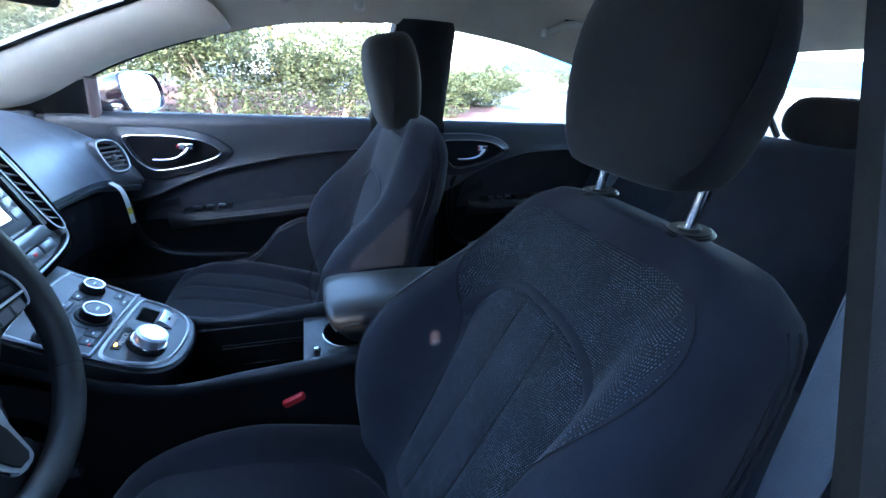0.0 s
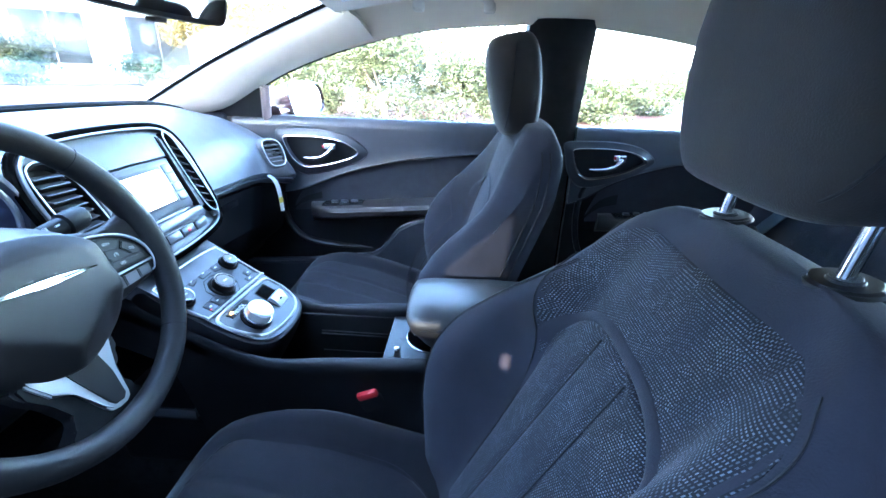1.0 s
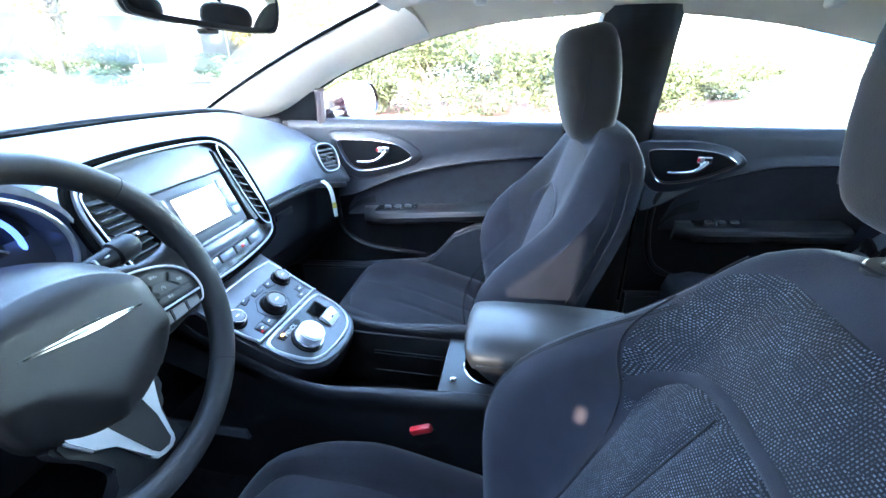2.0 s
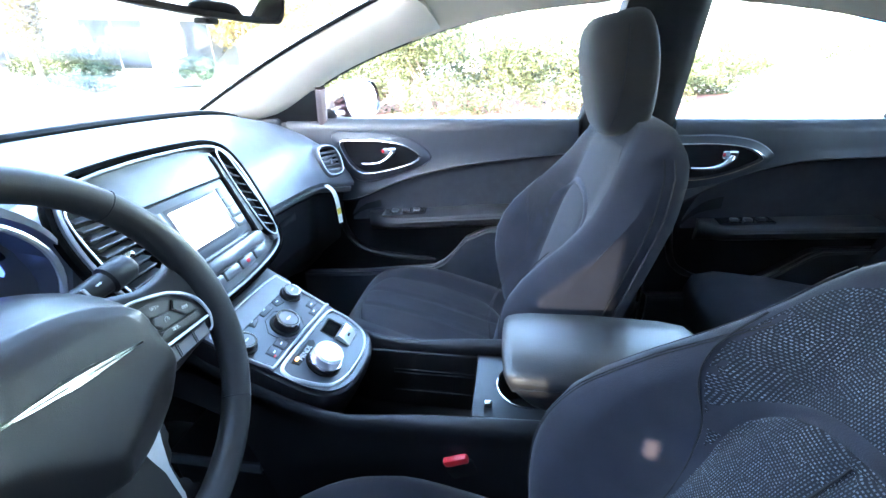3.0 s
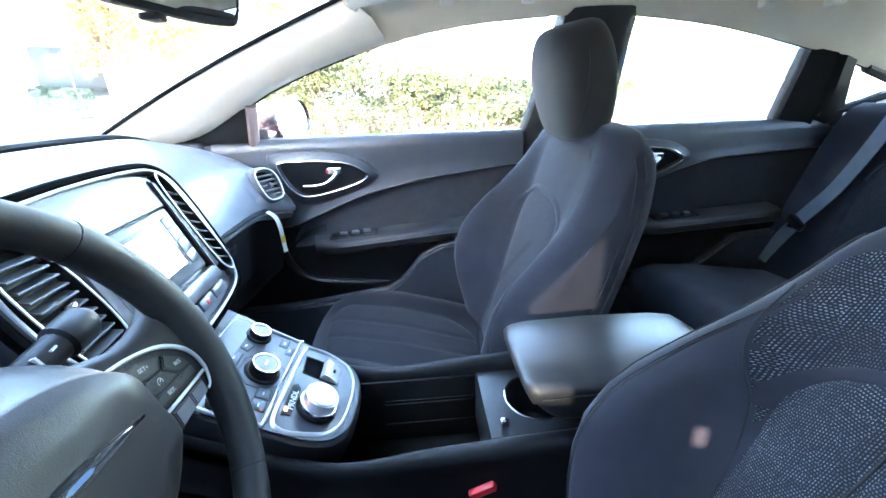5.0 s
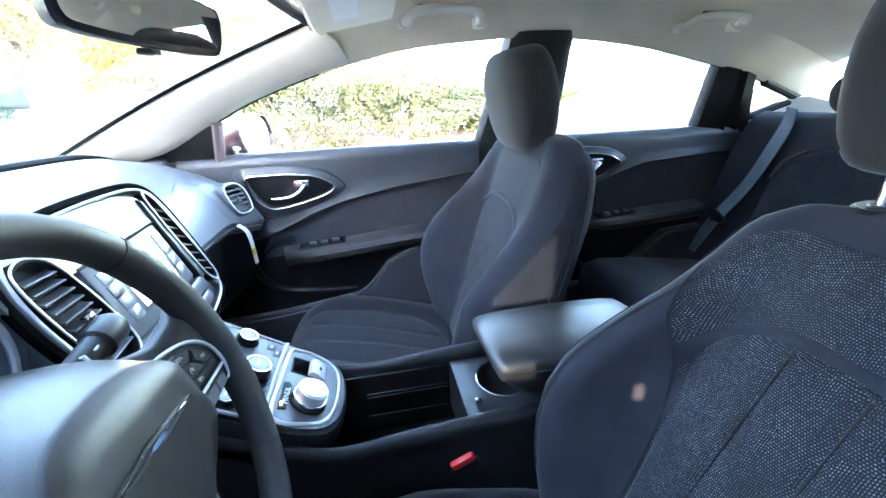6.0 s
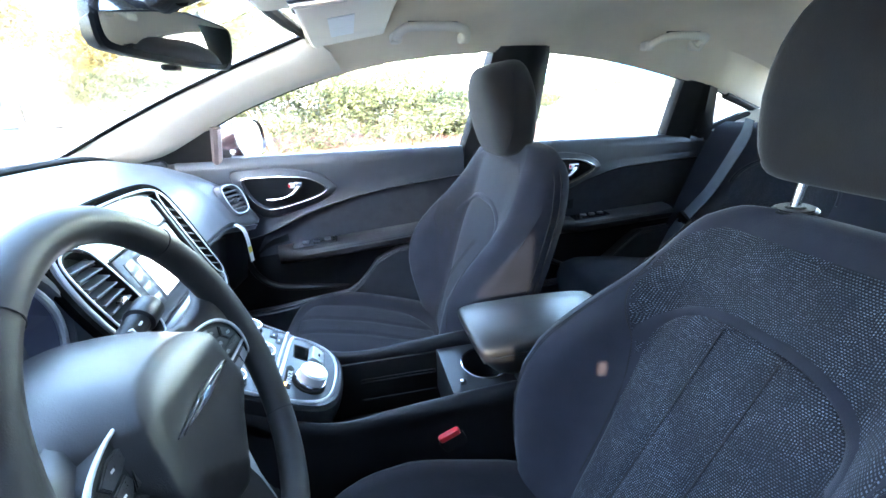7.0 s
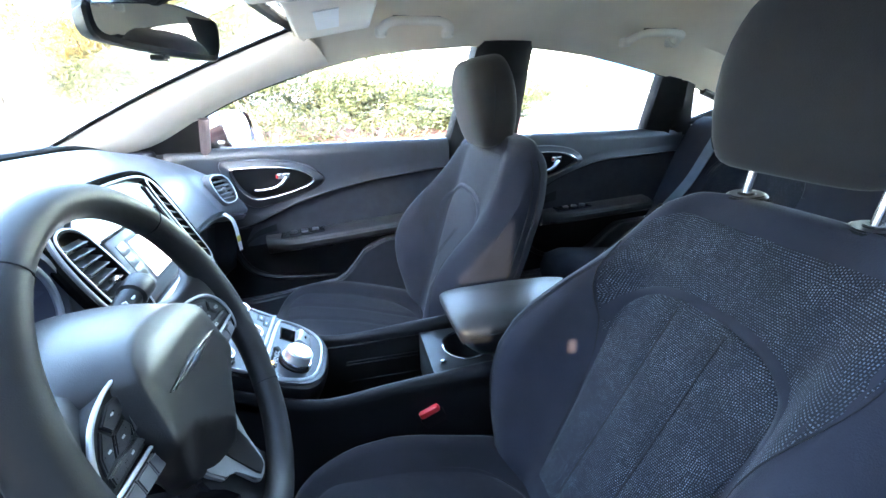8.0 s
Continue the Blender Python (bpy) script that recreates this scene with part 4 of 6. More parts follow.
BACK = [(-0.078, 0.0095), (0.0, 0.0065), (0.082, 0.001), (0.095, -0.012), (0.096, -0.045), (0.080, -0.080), (0.040, -0.0955), (-0.032, -0.091), (-0.072, -0.072), (-0.092, -0.030), (-0.095, -0.003)]
for src in (FRONT, BACK):
    part("plate_border", tube(curve([CP(y, s, 0.0045) for y, s in src], 110, True), 0.0034, 8, True, flat=0.75), SATIN, plate, "satin silver border")
def cp_ring(y, s, r, d, thick, n=32):
    return tube([CP(y + r * math.cos(a), s + r * math.sin(a), d) for a in lin(0, 2 * math.pi, n + 1)[:-1]], thick, 6, True)
UPC = (0.51, 0, 0.86)
def knob(y, s, r, h):
    k = part("knob", disc(CP(y, s, 0.003), UPC, r * 1.28, r * 1.20, 0.004, 36), RUBBER, plate, "black knob with a chrome collar")
    part("grip", disc(CP(y, s, 0.006), UPC, r * 1.0, r * 0.93, h, 40, 0.0015), PLASTIC, k)
    part("collar", cp_ring(y, s, r * 0.90, 0.0058 + h, 0.0017), CHROME, k)
    part("cap", disc(CP(y, s, 0.0048 + h), UPC, r * 0.80, r * 0.74, 0.0020, 32, 0.0006), KEYGREY, k, "grey knob cap")
    part("mark", cp_box(y, s, r * 0.5, r * 0.16, 0.0066 + h, 0.0071 + h, 0.0, 1), LEGEND, k)
    return k
hexa = [(0.0 + 0.039 * math.cos(a), 0.049 + 0.034 * math.sin(a)) for a in lin(math.pi / 8, 2 * math.pi + math.pi / 8, 9)[:-1]]
part("knob_field", tube([CP(y, s, 0.0042) for y, s in hexa] , 0.0006, 5, True), RUBBER, plate)
knob(-0.001, 0.049, 0.0215, 0.016)
knob(0.076, 0.080, 0.0165, 0.011)
knob(-0.082, 0.078, 0.0165, 0.011)
for k, (y, s, w, h, turn) in enumerate(((0.041, 0.089, 0.019, 0.017, -0.25), (0.006, 0.096, 0.030, 0.019, 0.0), (-0.032, 0.096, 0.020, 0.016, 0.25), (0.080, 0.036, 0.021, 0.013, 0.0), (0.066, 0.024, 0.021, 0.010, 0.0), (-0.066, 0.034, 0.020, 0.020, 0.05), (-0.043, 0.034, 0.020, 0.020, 0.05))):
    b = part("plate_button", cp_box(y, s, w, h, 0.001, 0.0052, 0.0035, 3, turn), PLATE, plate)
    part("mark", cp_box(y, s, 0.006, 0.0025, 0.0045, 0.0055, 0.0, 1, turn), LEGEND, b)
    part("button_groove", cp_box(y, s, w + 0.003, h + 0.003, 0.001, 0.0043, 0.0035, 3, turn), RUBBER, plate)
part("indicator", cp_box(-0.073, 0.0290, 0.0045, 0.0030, 0.004, 0.0058, 0.0, 1), RED, plate, "small red lamp")
ORANGE = glow("amber_lamp", (1.0, 0.35, 0.05), 0.7)
DY, DS = -0.034, -0.044
dial = part("shift_dial", disc(CP(DY, DS, 0.003), UPC, 0.0315, 0.0305, 0.004, 44), RUBBER, plate, "silver rotary gear dial")
part("dial_base", disc(CP(DY, DS, 0.006), UPC, 0.0275, 0.0262, 0.010, 44, 0.001), PIANO, dial)
part("dial_collar", cp_ring(DY, DS, 0.0265, 0.0135, 0.0022, 40), CHROME, dial)
part("dial_grip", disc(CP(DY, DS, 0.014), UPC, 0.0258, 0.0246, 0.0185, 56, 0.0025), SATIN, dial, "satin silver grip")
part("dial_cap", disc(CP(DY, DS, 0.0318), UPC, 0.0215, 0.0205, 0.0016, 44, 0.0008), DIALCAP, dial, "pale silver cap")
disp = part("gear_display", cp_slab([(-0.070, 0.0015), (-0.006, -0.0005), (0.000, -0.008), (-0.008, -0.0145), (-0.066, -0.0125)], 0.002, 0.0056), RUBBER, plate, "black gear display")
cu = bpy.data.curves.new("print", "FONT")
cu.body, cu.size, cu.align_x, cu.align_y, cu.extrude = "PRNDL", 0.0125, "CENTER", "CENTER", 0.0002
ob = new("print", cu)
bpy.context.view_layer.update()
me = bpy.data.meshes.new_from_object(ob.evaluated_get(bpy.context.evaluated_depsgraph_get()))
bpy.data.objects.remove(ob)
me.transform(Matrix.Translation(-origin_of(con)) @ Matrix.Translation(CP(-0.036, -0.0085, 0.0059)) @ CTURN)
me.materials.append(LEGEND)
gear_print = new("gear_letters", me)
gear_print.parent = disp
part("gear_lamp", cp_box(-0.057, -0.0030, 0.0085, 0.0042, 0.005, 0.0062, 0.001, 1), ORANGE, disp, "small amber lamp")
well = part("switch_well", cp_slab([(0.026, -0.006), (0.070, -0.004), (0.073, -0.010), (0.072, -0.066), (0.066, -0.071), (0.030, -0.069), (0.025, -0.062)], 0.002, 0.0050, 0.0015), RUBBER, plate)
# raised black slab: the recess's darkness is painted, not hollowed out
part("well_hollow", cp_slab([(0.029, -0.009), (0.068, -0.008), (0.069, -0.040), (0.029, -0.041)], 0.002, 0.0056, 0.0008), SHADEBLACK, well)
part("brake_switch", loft([[CP(y, s, d) for y, d in ((0.029, 0.004), (0.029, h), (0.069, h), (0.069, 0.004))] for s, h in ((-0.037, 0.0065), (-0.042, 0.0150), (-0.050, 0.0140), (-0.061, 0.0095), (-0.068, 0.0065))]), DIALCAP, well, "silver parking brake switch")
part("mark", cp_box(0.049, -0.056, 0.008, 0.005, 0.009, 0.0121, 0.0, 1), RUBBER, well)

# open bin, rails and armrest
def rail(s):
    rows = []
    for x in lin(-0.50, 0.50, 44):
        z = smooth_ip(x, [-0.50, -0.40, -0.36, -0.30, -0.25, -0.20, -0.15, -0.10, -0.04, 0.05, 0.15, 0.5], [0.755, 0.726, 0.706, 0.672, 0.643, 0.618, 0.606, 0.608, 0.613, 0.620, 0.626, 0.635])
        y0 = smooth_ip(x, [-0.50, -0.22, -0.14, -0.08, 0.5], [0.101, 0.101, 0.096, 0.086, 0.082])
        w = smooth_ip(x, [-0.50, -0.2, -0.1, 0.0, 0.5], [0.019, 0.019, 0.023, 0.030, 0.034])
        foot = 0.22 if s > 0 else ip(x, [-0.50, -0.33, -0.24], [z - 0.10, z - 0.10, 0.22])      # open below at the driver's feet
        prof = [(w + 0.004, foot), (w + 0.002, max(foot, z - 0.12) + 0.004), (w, z - 0.040)]
        prof += [(w * 0.5 + w * 0.5 * math.cos(a), z - 0.018 + 0.018 * math.sin(a)) for a in lin(0, math.pi, 9)]
        prof += [(0.0, z - 0.05), (0.0, max(0.36, foot))]
        rows.append([(x, s * (y0 + dy), zz) for dy, zz in prof])
    return sheet(rows, (0, 0, -0.004))
part("side_rail", rail(-1), PLASTIC, con, "rounded black rail beside the bin", 60)
part("side_rail", rail(1), PLASTIC, con, "rounded black rail beside the bin", 60)
tray_body = part("lower_body", rbox((-0.415, 0, 0.335), (0.21, 0.19, 0.23), 0.01), PLASTIC, con, "black block under the open tray")
part("tray_floor", rbox((-0.42, -0.010, 0.453), (0.20, 0.205, 0.008), 0.002), CUPGLOSS, tray_body, "shiny black floor of the open tray")
part("tray_lip", rbox((-0.324, -0.012, 0.462), (0.008, 0.200, 0.026), 0.003), KEYGREY, tray_body)
part("tray_lip", rbox((-0.42, -0.112, 0.466), (0.20, 0.007, 0.022), 0.003), BUTTON, tray_body)
part("bin_floor", rbox((0.0, 0, 0.45), (0.5, 0.165, 0.02), 0.004), RUBBER, con)
part("bin_wall", rbox((-0.06, 0.080, 0.50), (0.24, 0.006, 0.19), 0.002), RUBBER, con)
for z in (0.553, 0.545, 0.500):
    part("bin_rib", rbox((-0.038, 0.0755, z), (0.165, 0.003, 0.0022), 0.0008, 1), PLASTIC, con)
def cup_square(k, z):
    return [(0.125 + 0.0775 * k * max(-1, min(1, 1.42 * math.cos(a))), 0.004 + 0.079 * k * max(-1, min(1, 1.42 * math.sin(a))), z) for a in lin(0, 2 * math.pi, 49)[:-1]]
def cup_circle(r1, r2, z):
    return [(0.137 + r1 * math.cos(a), 0.006 + r2 * math.sin(a), z) for a in lin(0, 2 * math.pi, 49)[:-1]]
cup = part("cup_holder", loft([cup_square(1.0, 0.50), cup_square(1.0, 0.595), cup_square(0.975, 0.5995), cup_circle(0.051, 0.054, 0.6000), cup_circle(0.049, 0.052, 0.597), cup_circle(0.044, 0.047, 0.520)]), CUPGLOSS, con, "dark satin cup holder block with a deep well")
part("cup_ring", tube(cup_circle(0.0495, 0.0525, 0.6008), 0.0022, 8, True), CHROME, cup, "chrome cup ring")
part("cup_well", loft([cup_circle(0.0435, 0.0465, 0.521), cup_circle(0.0435, 0.0465, 0.526)]), RUBBER, cup, "rubber mat in the well")
part("cup_catch", rbox((0.074, -0.050, 0.6060), (0.013, 0.011, 0.010), 0.003), CHROME, cup)
part("rear_body", rbox((0.36, 0, 0.43), (0.36, 0.165, 0.40), 0.02, 3), PLASTIC, con)
def lid_ring(x, k, top, bot):
    """The padded lid: a crowned top that turns over a soft edge into sides drawn in below."""
    w = 0.092 * k
    pts = [(-w * 0.62, bot), (-w * 0.76, bot + 0.006), (-w * 0.86, bot + 0.020), (-w * 0.965, top - 0.032), (-w, top - 0.024), (-w * 0.99, top - 0.018), (-w * 0.95, top - 0.009), (-w * 0.82, top - 0.002), (-w * 0.4, top + 0.003), (0, top + 0.004)]
    lean = 0.55 * max(0.0, 1 - (x - 0.09) / 0.11)      # the front face falls back below
    pts = [(x + lean * (top - z), y, z) for y, z in pts]
    return pts + [(px, -y, z) for px, y, z in pts[-2::-1]]
lid = part("armrest", loft([lid_ring(0.098, 0.62, 0.676, 0.656), lid_ring(0.094, 0.80, 0.687, 0.647), lid_ring(0.094, 0.90, 0.695, 0.638), lid_ring(0.099, 0.955, 0.700, 0.630), lid_ring(0.110, 0.985, 0.703, 0.622), lid_ring(0.135, 1.0, 0.706, 0.615), lid_ring(0.25, 1.0, 0.709, 0.612), lid_ring(0.36, 1.0, 0.706, 0.612), lid_ring(0.395, 0.96, 0.702, 0.618), lid_ring(0.410, 0.85, 0.694, 0.630), lid_ring(0.416, 0.6, 0.682, 0.648)]), VINYL, con, "padded black vinyl armrest lid", 60)
for s in (-1, 1):
    part("armrest_seam", tube([(x, s * ip(x, [0.099, 0.115, 0.14, 0.36, 0.395, 0.405], [0.0865, 0.0912, 0.0930, 0.0930, 0.0890, 0.084]), ip(x, [0.1, 0.14, 0.25, 0.36, 0.4], [0.676, 0.681, 0.684, 0.681, 0.677])) for x in lin(0.118, 0.404, 24)], 0.0020, 6), SEAM, lid)

# ---- passenger doors ----
def door_panel(nm, x0, x1, zi, za, pocket, bezel, handle_x, label, ins, sweep):
    d = thing(nm, ((x0 + x1) / 2, 0.72, 0.25), label, "door panel", group="door panels", kind="")
    xs = lin(x0, x1, 26)
    rows = []
    for x in xs:
        t = zi(x)
        rows.append([(x, 0.742, 0.945), (x, 0.728, 0.957), (x, 0.712, 0.958), (x, 0.700, 0.948), (x, 0.692, 0.925), (x, 0.694, (t + 0.925) / 2), (x, 0.690, t + 0.02), (x, 0.684, t + 0.004), (x, 0.692, t)])
    part("upper_panel", sheet(rows, (0, 0.03, 0)), DOORTOP, d, "charcoal moulded upper panel")
    part("front_filler", sheet([[(x, 0.7035, z) for z in lin(zi(x) + 0.004, za(x) - 0.03, 5)] for x in lin(x0, ins + 0.10, 10)], (0, 0.015, 0)), PLASTIC, d, "black panel before the cloth insert")
    rows = []
    for x in lin(ins, x1, 30):
        e = math.sqrt(min(1.0, (x - ins) / 0.05))
        a = min(za(x) - 0.02, zi(x) - 0.01)
        t = a + (zi(x) + 0.004 - a) * (0.30 + 0.70 * e)
        rows.append([(x, 0.698 + 0.006 * math.sin(math.pi * k / 5), t + (a - t) * k / 5) for k in range(6)])
    part("cloth_insert", sheet(rows, (0, 0.02, 0)), INSERT, d, "dark cloth insert")
    part("welt", tube([(x, 0.690, zi(x) - 0.002) for x in xs], 0.0035, 6), SEAM, d)
    ax = [x for x in xs if handle_x[0] <= x <= handle_x[1]]
    rows = []
    for i, x in enumerate(ax):
        a = za(x)
        e = min(1.0, 0.25 + i / 3.0)
        rows.append([(x, 0.700, a + 0.008), (x, 0.700 - 0.045 * e, a + 0.006), (x, 0.700 - 0.066 * e, a - 0.002), (x, 0.700 - 0.072 * e, a - 0.016), (x, 0.700 - 0.066 * e, a - 0.034), (x, 0.700 - 0.04 * e, a - 0.048), (x, 0.702, a - 0.06)])
    arm = part("door_armrest", sheet(rows, (0, 0.02, 0)), VINYL, d, "padded black armrest")
    part("arm_seam", tube([(x, 0.631, za(x) - 0.010) for x in ax[4:]], 0.0012, 6), SEAM, arm)
    sw = part("switch_plate", sheet([[(x, y, za(x) + 0.011) for y in (0.694, 0.648)] for x in lin(handle_x[0] + 0.06, handle_x[0] + 0.20, 5)], (0, 0, -0.006)), PIANO, arm, "gloss black switch plate")
    for k in range(3):
        x = handle_x[0] + 0.10 + 0.035 * k
        part("window_switch", rbox((x, 0.667, za(x) + 0.015), (0.022, 0.016, 0.008), 0.003), BUTTON, arm)
    rows = []
    for x in xs:
        rows.append([(x, 0.706, za(x) - 0.01), (x, 0.708, za(x) - 0.09), (x, 0.704, 0.50), (x, 0.700, 0.40), (x, 0.706, 0.24)])
    part("lower_panel", sheet(rows, (0, 0.02, 0)), PLASTIC, d)
    px = [x for x in xs if x >= pocket[0][0]]
    pz = lambda x: ip(x, [p[0] for p in pocket], [p[1] for p in pocket])
    rows = [[(x, 0.690, pz(x) - 0.006), (x, 0.662, pz(x)), (x, 0.652, pz(x) - 0.010), (x, 0.650, (pz(x) + 0.3) / 2), (x, 0.660, 0.26)] for x in px]
    part("map_pocket", sheet(rows, (0, 0.012, 0)), DOORTOP, d, "charcoal map pocket with a rising edge")
    part("pocket_edge", tube([(x, 0.657, pz(x)) for x in px], 0.004, 6), DOORTOP, d)
    # handle in its bowl
    hz = [Vector((x, 0.688, z)) for x, z in bezel]
    mid = sum(hz, Vector()) / len(hz)
    ring = curve(hz, 64, True)
    def lip(kx, kz, y):
        return [mid + Vector(((p - mid).x * kx, y, (p - mid).z * kz)) for p in ring]
    bowl = part("handle_bowl", loft([lip(1.24, 1.50, 0.003), lip(1.21, 1.43, -0.005), lip(1.16, 1.33, -0.0065), lip(1.05, 1.09, -0.011), lip(1.0, 1.0, -0.014), lip(0.965, 0.95, -0.012), lip(0.93, 0.89, 0.0035)], caps=False), DOORTOP, d, "charcoal surround sloping into the handle recess")
    part("bowl_floor", slab([p for p in lip(0.95, 0.92, 0.0005)], (0, 0.003, 0)), PLASTIC, bowl, "black recess behind the handle")
    part("chrome_ring", tube(lip(0.985, 0.975, -0.0135), 0.0020, 8, True), CHROME, bowl, "chrome ring")
    hx = mid.x
    lever = curve([(hx - 0.056, 0.674, mid.z - 0.024), (hx - 0.025, 0.667, mid.z - 0.0235), (hx + 0.008, 0.664, mid.z - 0.018), (hx + 0.030, 0.666, mid.z - 0.004), (hx + 0.042, 0.672, mid.z + 0.010)], 24)
    part("door_handle", tube(lever, [0.0050 + 0.0055 * min(1, i / 16) for i in range(len(lever))], 12, flat=0.8), CHROME, bowl, "chrome pull handle")
    part("pivot_block", rbox((hx + 0.036, 0.675, mid.z + 0.014), (0.040, 0.014, 0.024), 0.005, 3), CHROME, bowl)
    part("lock_tab", rbox((hx + 0.024, 0.668, mid.z + 0.017), (0.016, 0.010, 0.016), 0.003), DIALCAP, bowl)
    part("lock_mark", rbox((hx + 0.0165, 0.6625, mid.z + 0.017), (0.007, 0.003, 0.010), 0.001), RED, bowl, "red lock mark")
    # trim that sweeps from the dashboard's end down round the pocket
    line = curve([(x, 0.698, z) for x, z in sweep], 48)
    part("sweep_trim", tube(line, [0.013 * min(1.0, 0.15 + (len(line) - i) / 14) for i in range(len(line))], 10, flat=0.8), PLASTIC, d, "black trim sweeping down round the door pocket")
    return d
BEZ_F = [(-0.420, 0.897), (-0.36, 0.900), (-0.30, 0.899), (-0.232, 0.889), (-0.192, 0.871), (-0.172, 0.850), (-0.196, 0.831), (-0.25, 0.814), (-0.31, 0.800), (-0.36, 0.797), (-0.395, 0.822), (-0.418, 0.865)]
BEZ_R = [(0.538, 0.892), (0.6, 0.897), (0.66, 0.897), (0.72, 0.89), (0.758, 0.876), (0.776, 0.857), (0.748, 0.838), (0.702, 0.816), (0.64, 0.798), (0.587, 0.795), (0.555, 0.822), (0.54, 0.862)]
door_panel("front_door_panel", -0.60, 0.285, lambda x: smooth_ip(x, [-0.60, -0.42, -0.35, -0.273, -0.167, 0.0, 0.245, 0.30], [0.70, 0.70, 0.722, 0.76, 0.797, 0.832, 0.860, 0.865]),
           lambda x: smooth_ip(x, [-0.6, -0.31, 0.164, 0.3], [0.64, 0.662, 0.702, 0.712]), [(-0.60, 0.44), (-0.38, 0.455), (-0.13, 0.490), (-0.09, 0.52), (-0.03, 0.60), (0.04, 0.632), (0.22, 0.645), (0.3, 0.648)], BEZ_F, (-0.36, 0.28), "charcoal front passenger door panel with cloth insert and chrome handle",
           -0.415, [(-0.430, 0.790), (-0.446, 0.740), (-0.455, 0.68), (-0.448, 0.61), (-0.42, 0.555), (-0.37, 0.522), (-0.29, 0.508), (-0.20, 0.502), (-0.14, 0.500)])
door_panel("rear_door_panel", 0.545, 1.24, lambda x: smooth_ip(x, [0.545, 0.60, 0.666, 0.77, 0.882, 1.167, 1.26], [0.70, 0.725, 0.774, 0.82, 0.851, 0.868, 0.870]),
           lambda x: smooth_ip(x, [0.545, 0.66, 1.04, 1.25], [0.655, 0.665, 0.688, 0.70]), [(0.54, 0.42), (0.70, 0.43), (0.86, 0.50), (0.98, 0.60), (1.25, 0.62)], BEZ_R, (0.64, 1.12), "charcoal rear passenger door panel with cloth insert and chrome handle",
           0.615, [(0.600, 0.78), (0.583, 0.72), (0.585, 0.62), (0.61, 0.53), (0.66, 0.49), (0.74, 0.475)])
single("rear_side_panel", sheet([[(x, 0.71, z) for z in lin(0.25, 0.945, 6)] for x in lin(1.245, 1.62, 5)], (0, 0.03, 0)), DOORTOP, "charcoal trim panel beside the rear seat", "side panel", kind="structure")
single("driver_side_panel", sheet([[(x, -0.71, z) for z in lin(0.25, 0.945, 6)] for x in lin(0.545, 1.62, 8)], (0, -0.03, 0)), DOORTOP, "charcoal rear door trim on the driver's side", "side panel", kind="structure")
# corner piece in front of the side window
single("window_corner", slab([(x, SIDE(z) - 0.010, z) for x, z in ((-0.74, 0.930), (-0.49, 0.930), (-0.462, 1.052), (-0.52, 1.036), (-0.60, 0.996), (-0.70, 0.966))], (0, 0.03, 0), 0.003), PILLAR, "black three-cornered trim in front of the side window", "window trim", kind="structure")
single("corner_strip", tube([(-0.484 + 0.24 * (z - 0.95), SIDE(z) - 0.006, z) for z in lin(0.945, 1.052, 5)], 0.015, 8), PINKSTRIP, "pale brown upright strip at the window's front", "window trim", kind="structure")

# ---- outside mirror ----
om = thing("door_mirror", (-0.46, 0.9, 0.92), "dark red door mirror with a bright convex glass", "door mirror")
oring = [(0.0, -0.10, 0.052), (0.0, 0.0, 0.062), (0.0, 0.085, 0.050), (0.0, 0.105, 0.0), (0.0, 0.075, -0.050), (0.0, -0.04, -0.060), (0.0, -0.10, -0.045)]
OM = Matrix.Translation((-0.42, 0.93, 0.998)) @ Matrix.Rotation(radians(-14), 4, "Z") @ Matrix.Rotation(radians(-10), 4, "Y")
part("housing", loft([[OM @ Vector((x, y * k, z * k)) for x, y, z in [(dx, p.y, p.z) for p in curve(oring, 36, True)]] for dx, k in ((-0.13, 0.35), (-0.115, 0.65), (-0.08, 0.9), (-0.03, 1.03), (0.0, 1.05), (0.004, 0.99), (-0.006, 0.97))]), PAINT, om)
part("mirror_glass", loft([[OM @ Vector((dx, p.y * k, p.z * k)) for p in curve(oring, 36, True)] for dx, k in ((-0.008, 0.955), (-0.003, 0.95), (0.001, 0.5), (0.0016, 0.1))]), MIRROR, om, "bright convex mirror glass")
part("mirror_arm", tube([(-0.47, 0.74, 0.965), (-0.47, 0.80, 0.962), (-0.46, 0.86, 0.97)], [0.022, 0.020, 0.024], 10), PAINT, om)

# ---- roof fittings ----
def grab_handle(x0, x1, y, z, lab):
    """A folded-up handle: its grip lies inboard of its two feet."""
    g = thing("grab_handle", ((x0 + x1) / 2, y, z), lab, "grab handle", group="grab handles")
    pts = [(x0 + 0.004, y + 0.012, z - 0.004), (x0 + 0.004, y - 0.016, z + 0.006), (x0 + 0.018, y - 0.040, z + 0.016), (x0 + 0.05, y - 0.048, z + 0.020), (x1 - 0.05, y - 0.048, z + 0.020), (x1 - 0.018, y - 0.040, z + 0.016), (x1 - 0.004, y - 0.016, z + 0.006), (x1 - 0.004, y + 0.012, z - 0.004)]
    part("grip", tube(curve(pts, 56), 0.0125, 12, flat=0.8), LINERHARD, g)
    for x in (x0 + 0.002, x1 - 0.002):
        part("end_cap", rbox((x, y + 0.012, z + 0.000), (0.030, 0.034, 0.026), 0.008, 3), LINERHARD, g)
    part("grip_shadow_gap", tube([(x, y - 0.030, z + 0.030) for x in lin(x0 + 0.03, x1 - 0.03, 8)], 0.004, 6), PILLAR, g)
    return g
grab_handle(0.048, 0.232, 0.475, 1.262, "pale grey grab handle above the front passenger window")
gh = grab_handle(0.785, 0.952, 0.480, 1.242, "pale grey grab handle with a coat hook above the rear window")
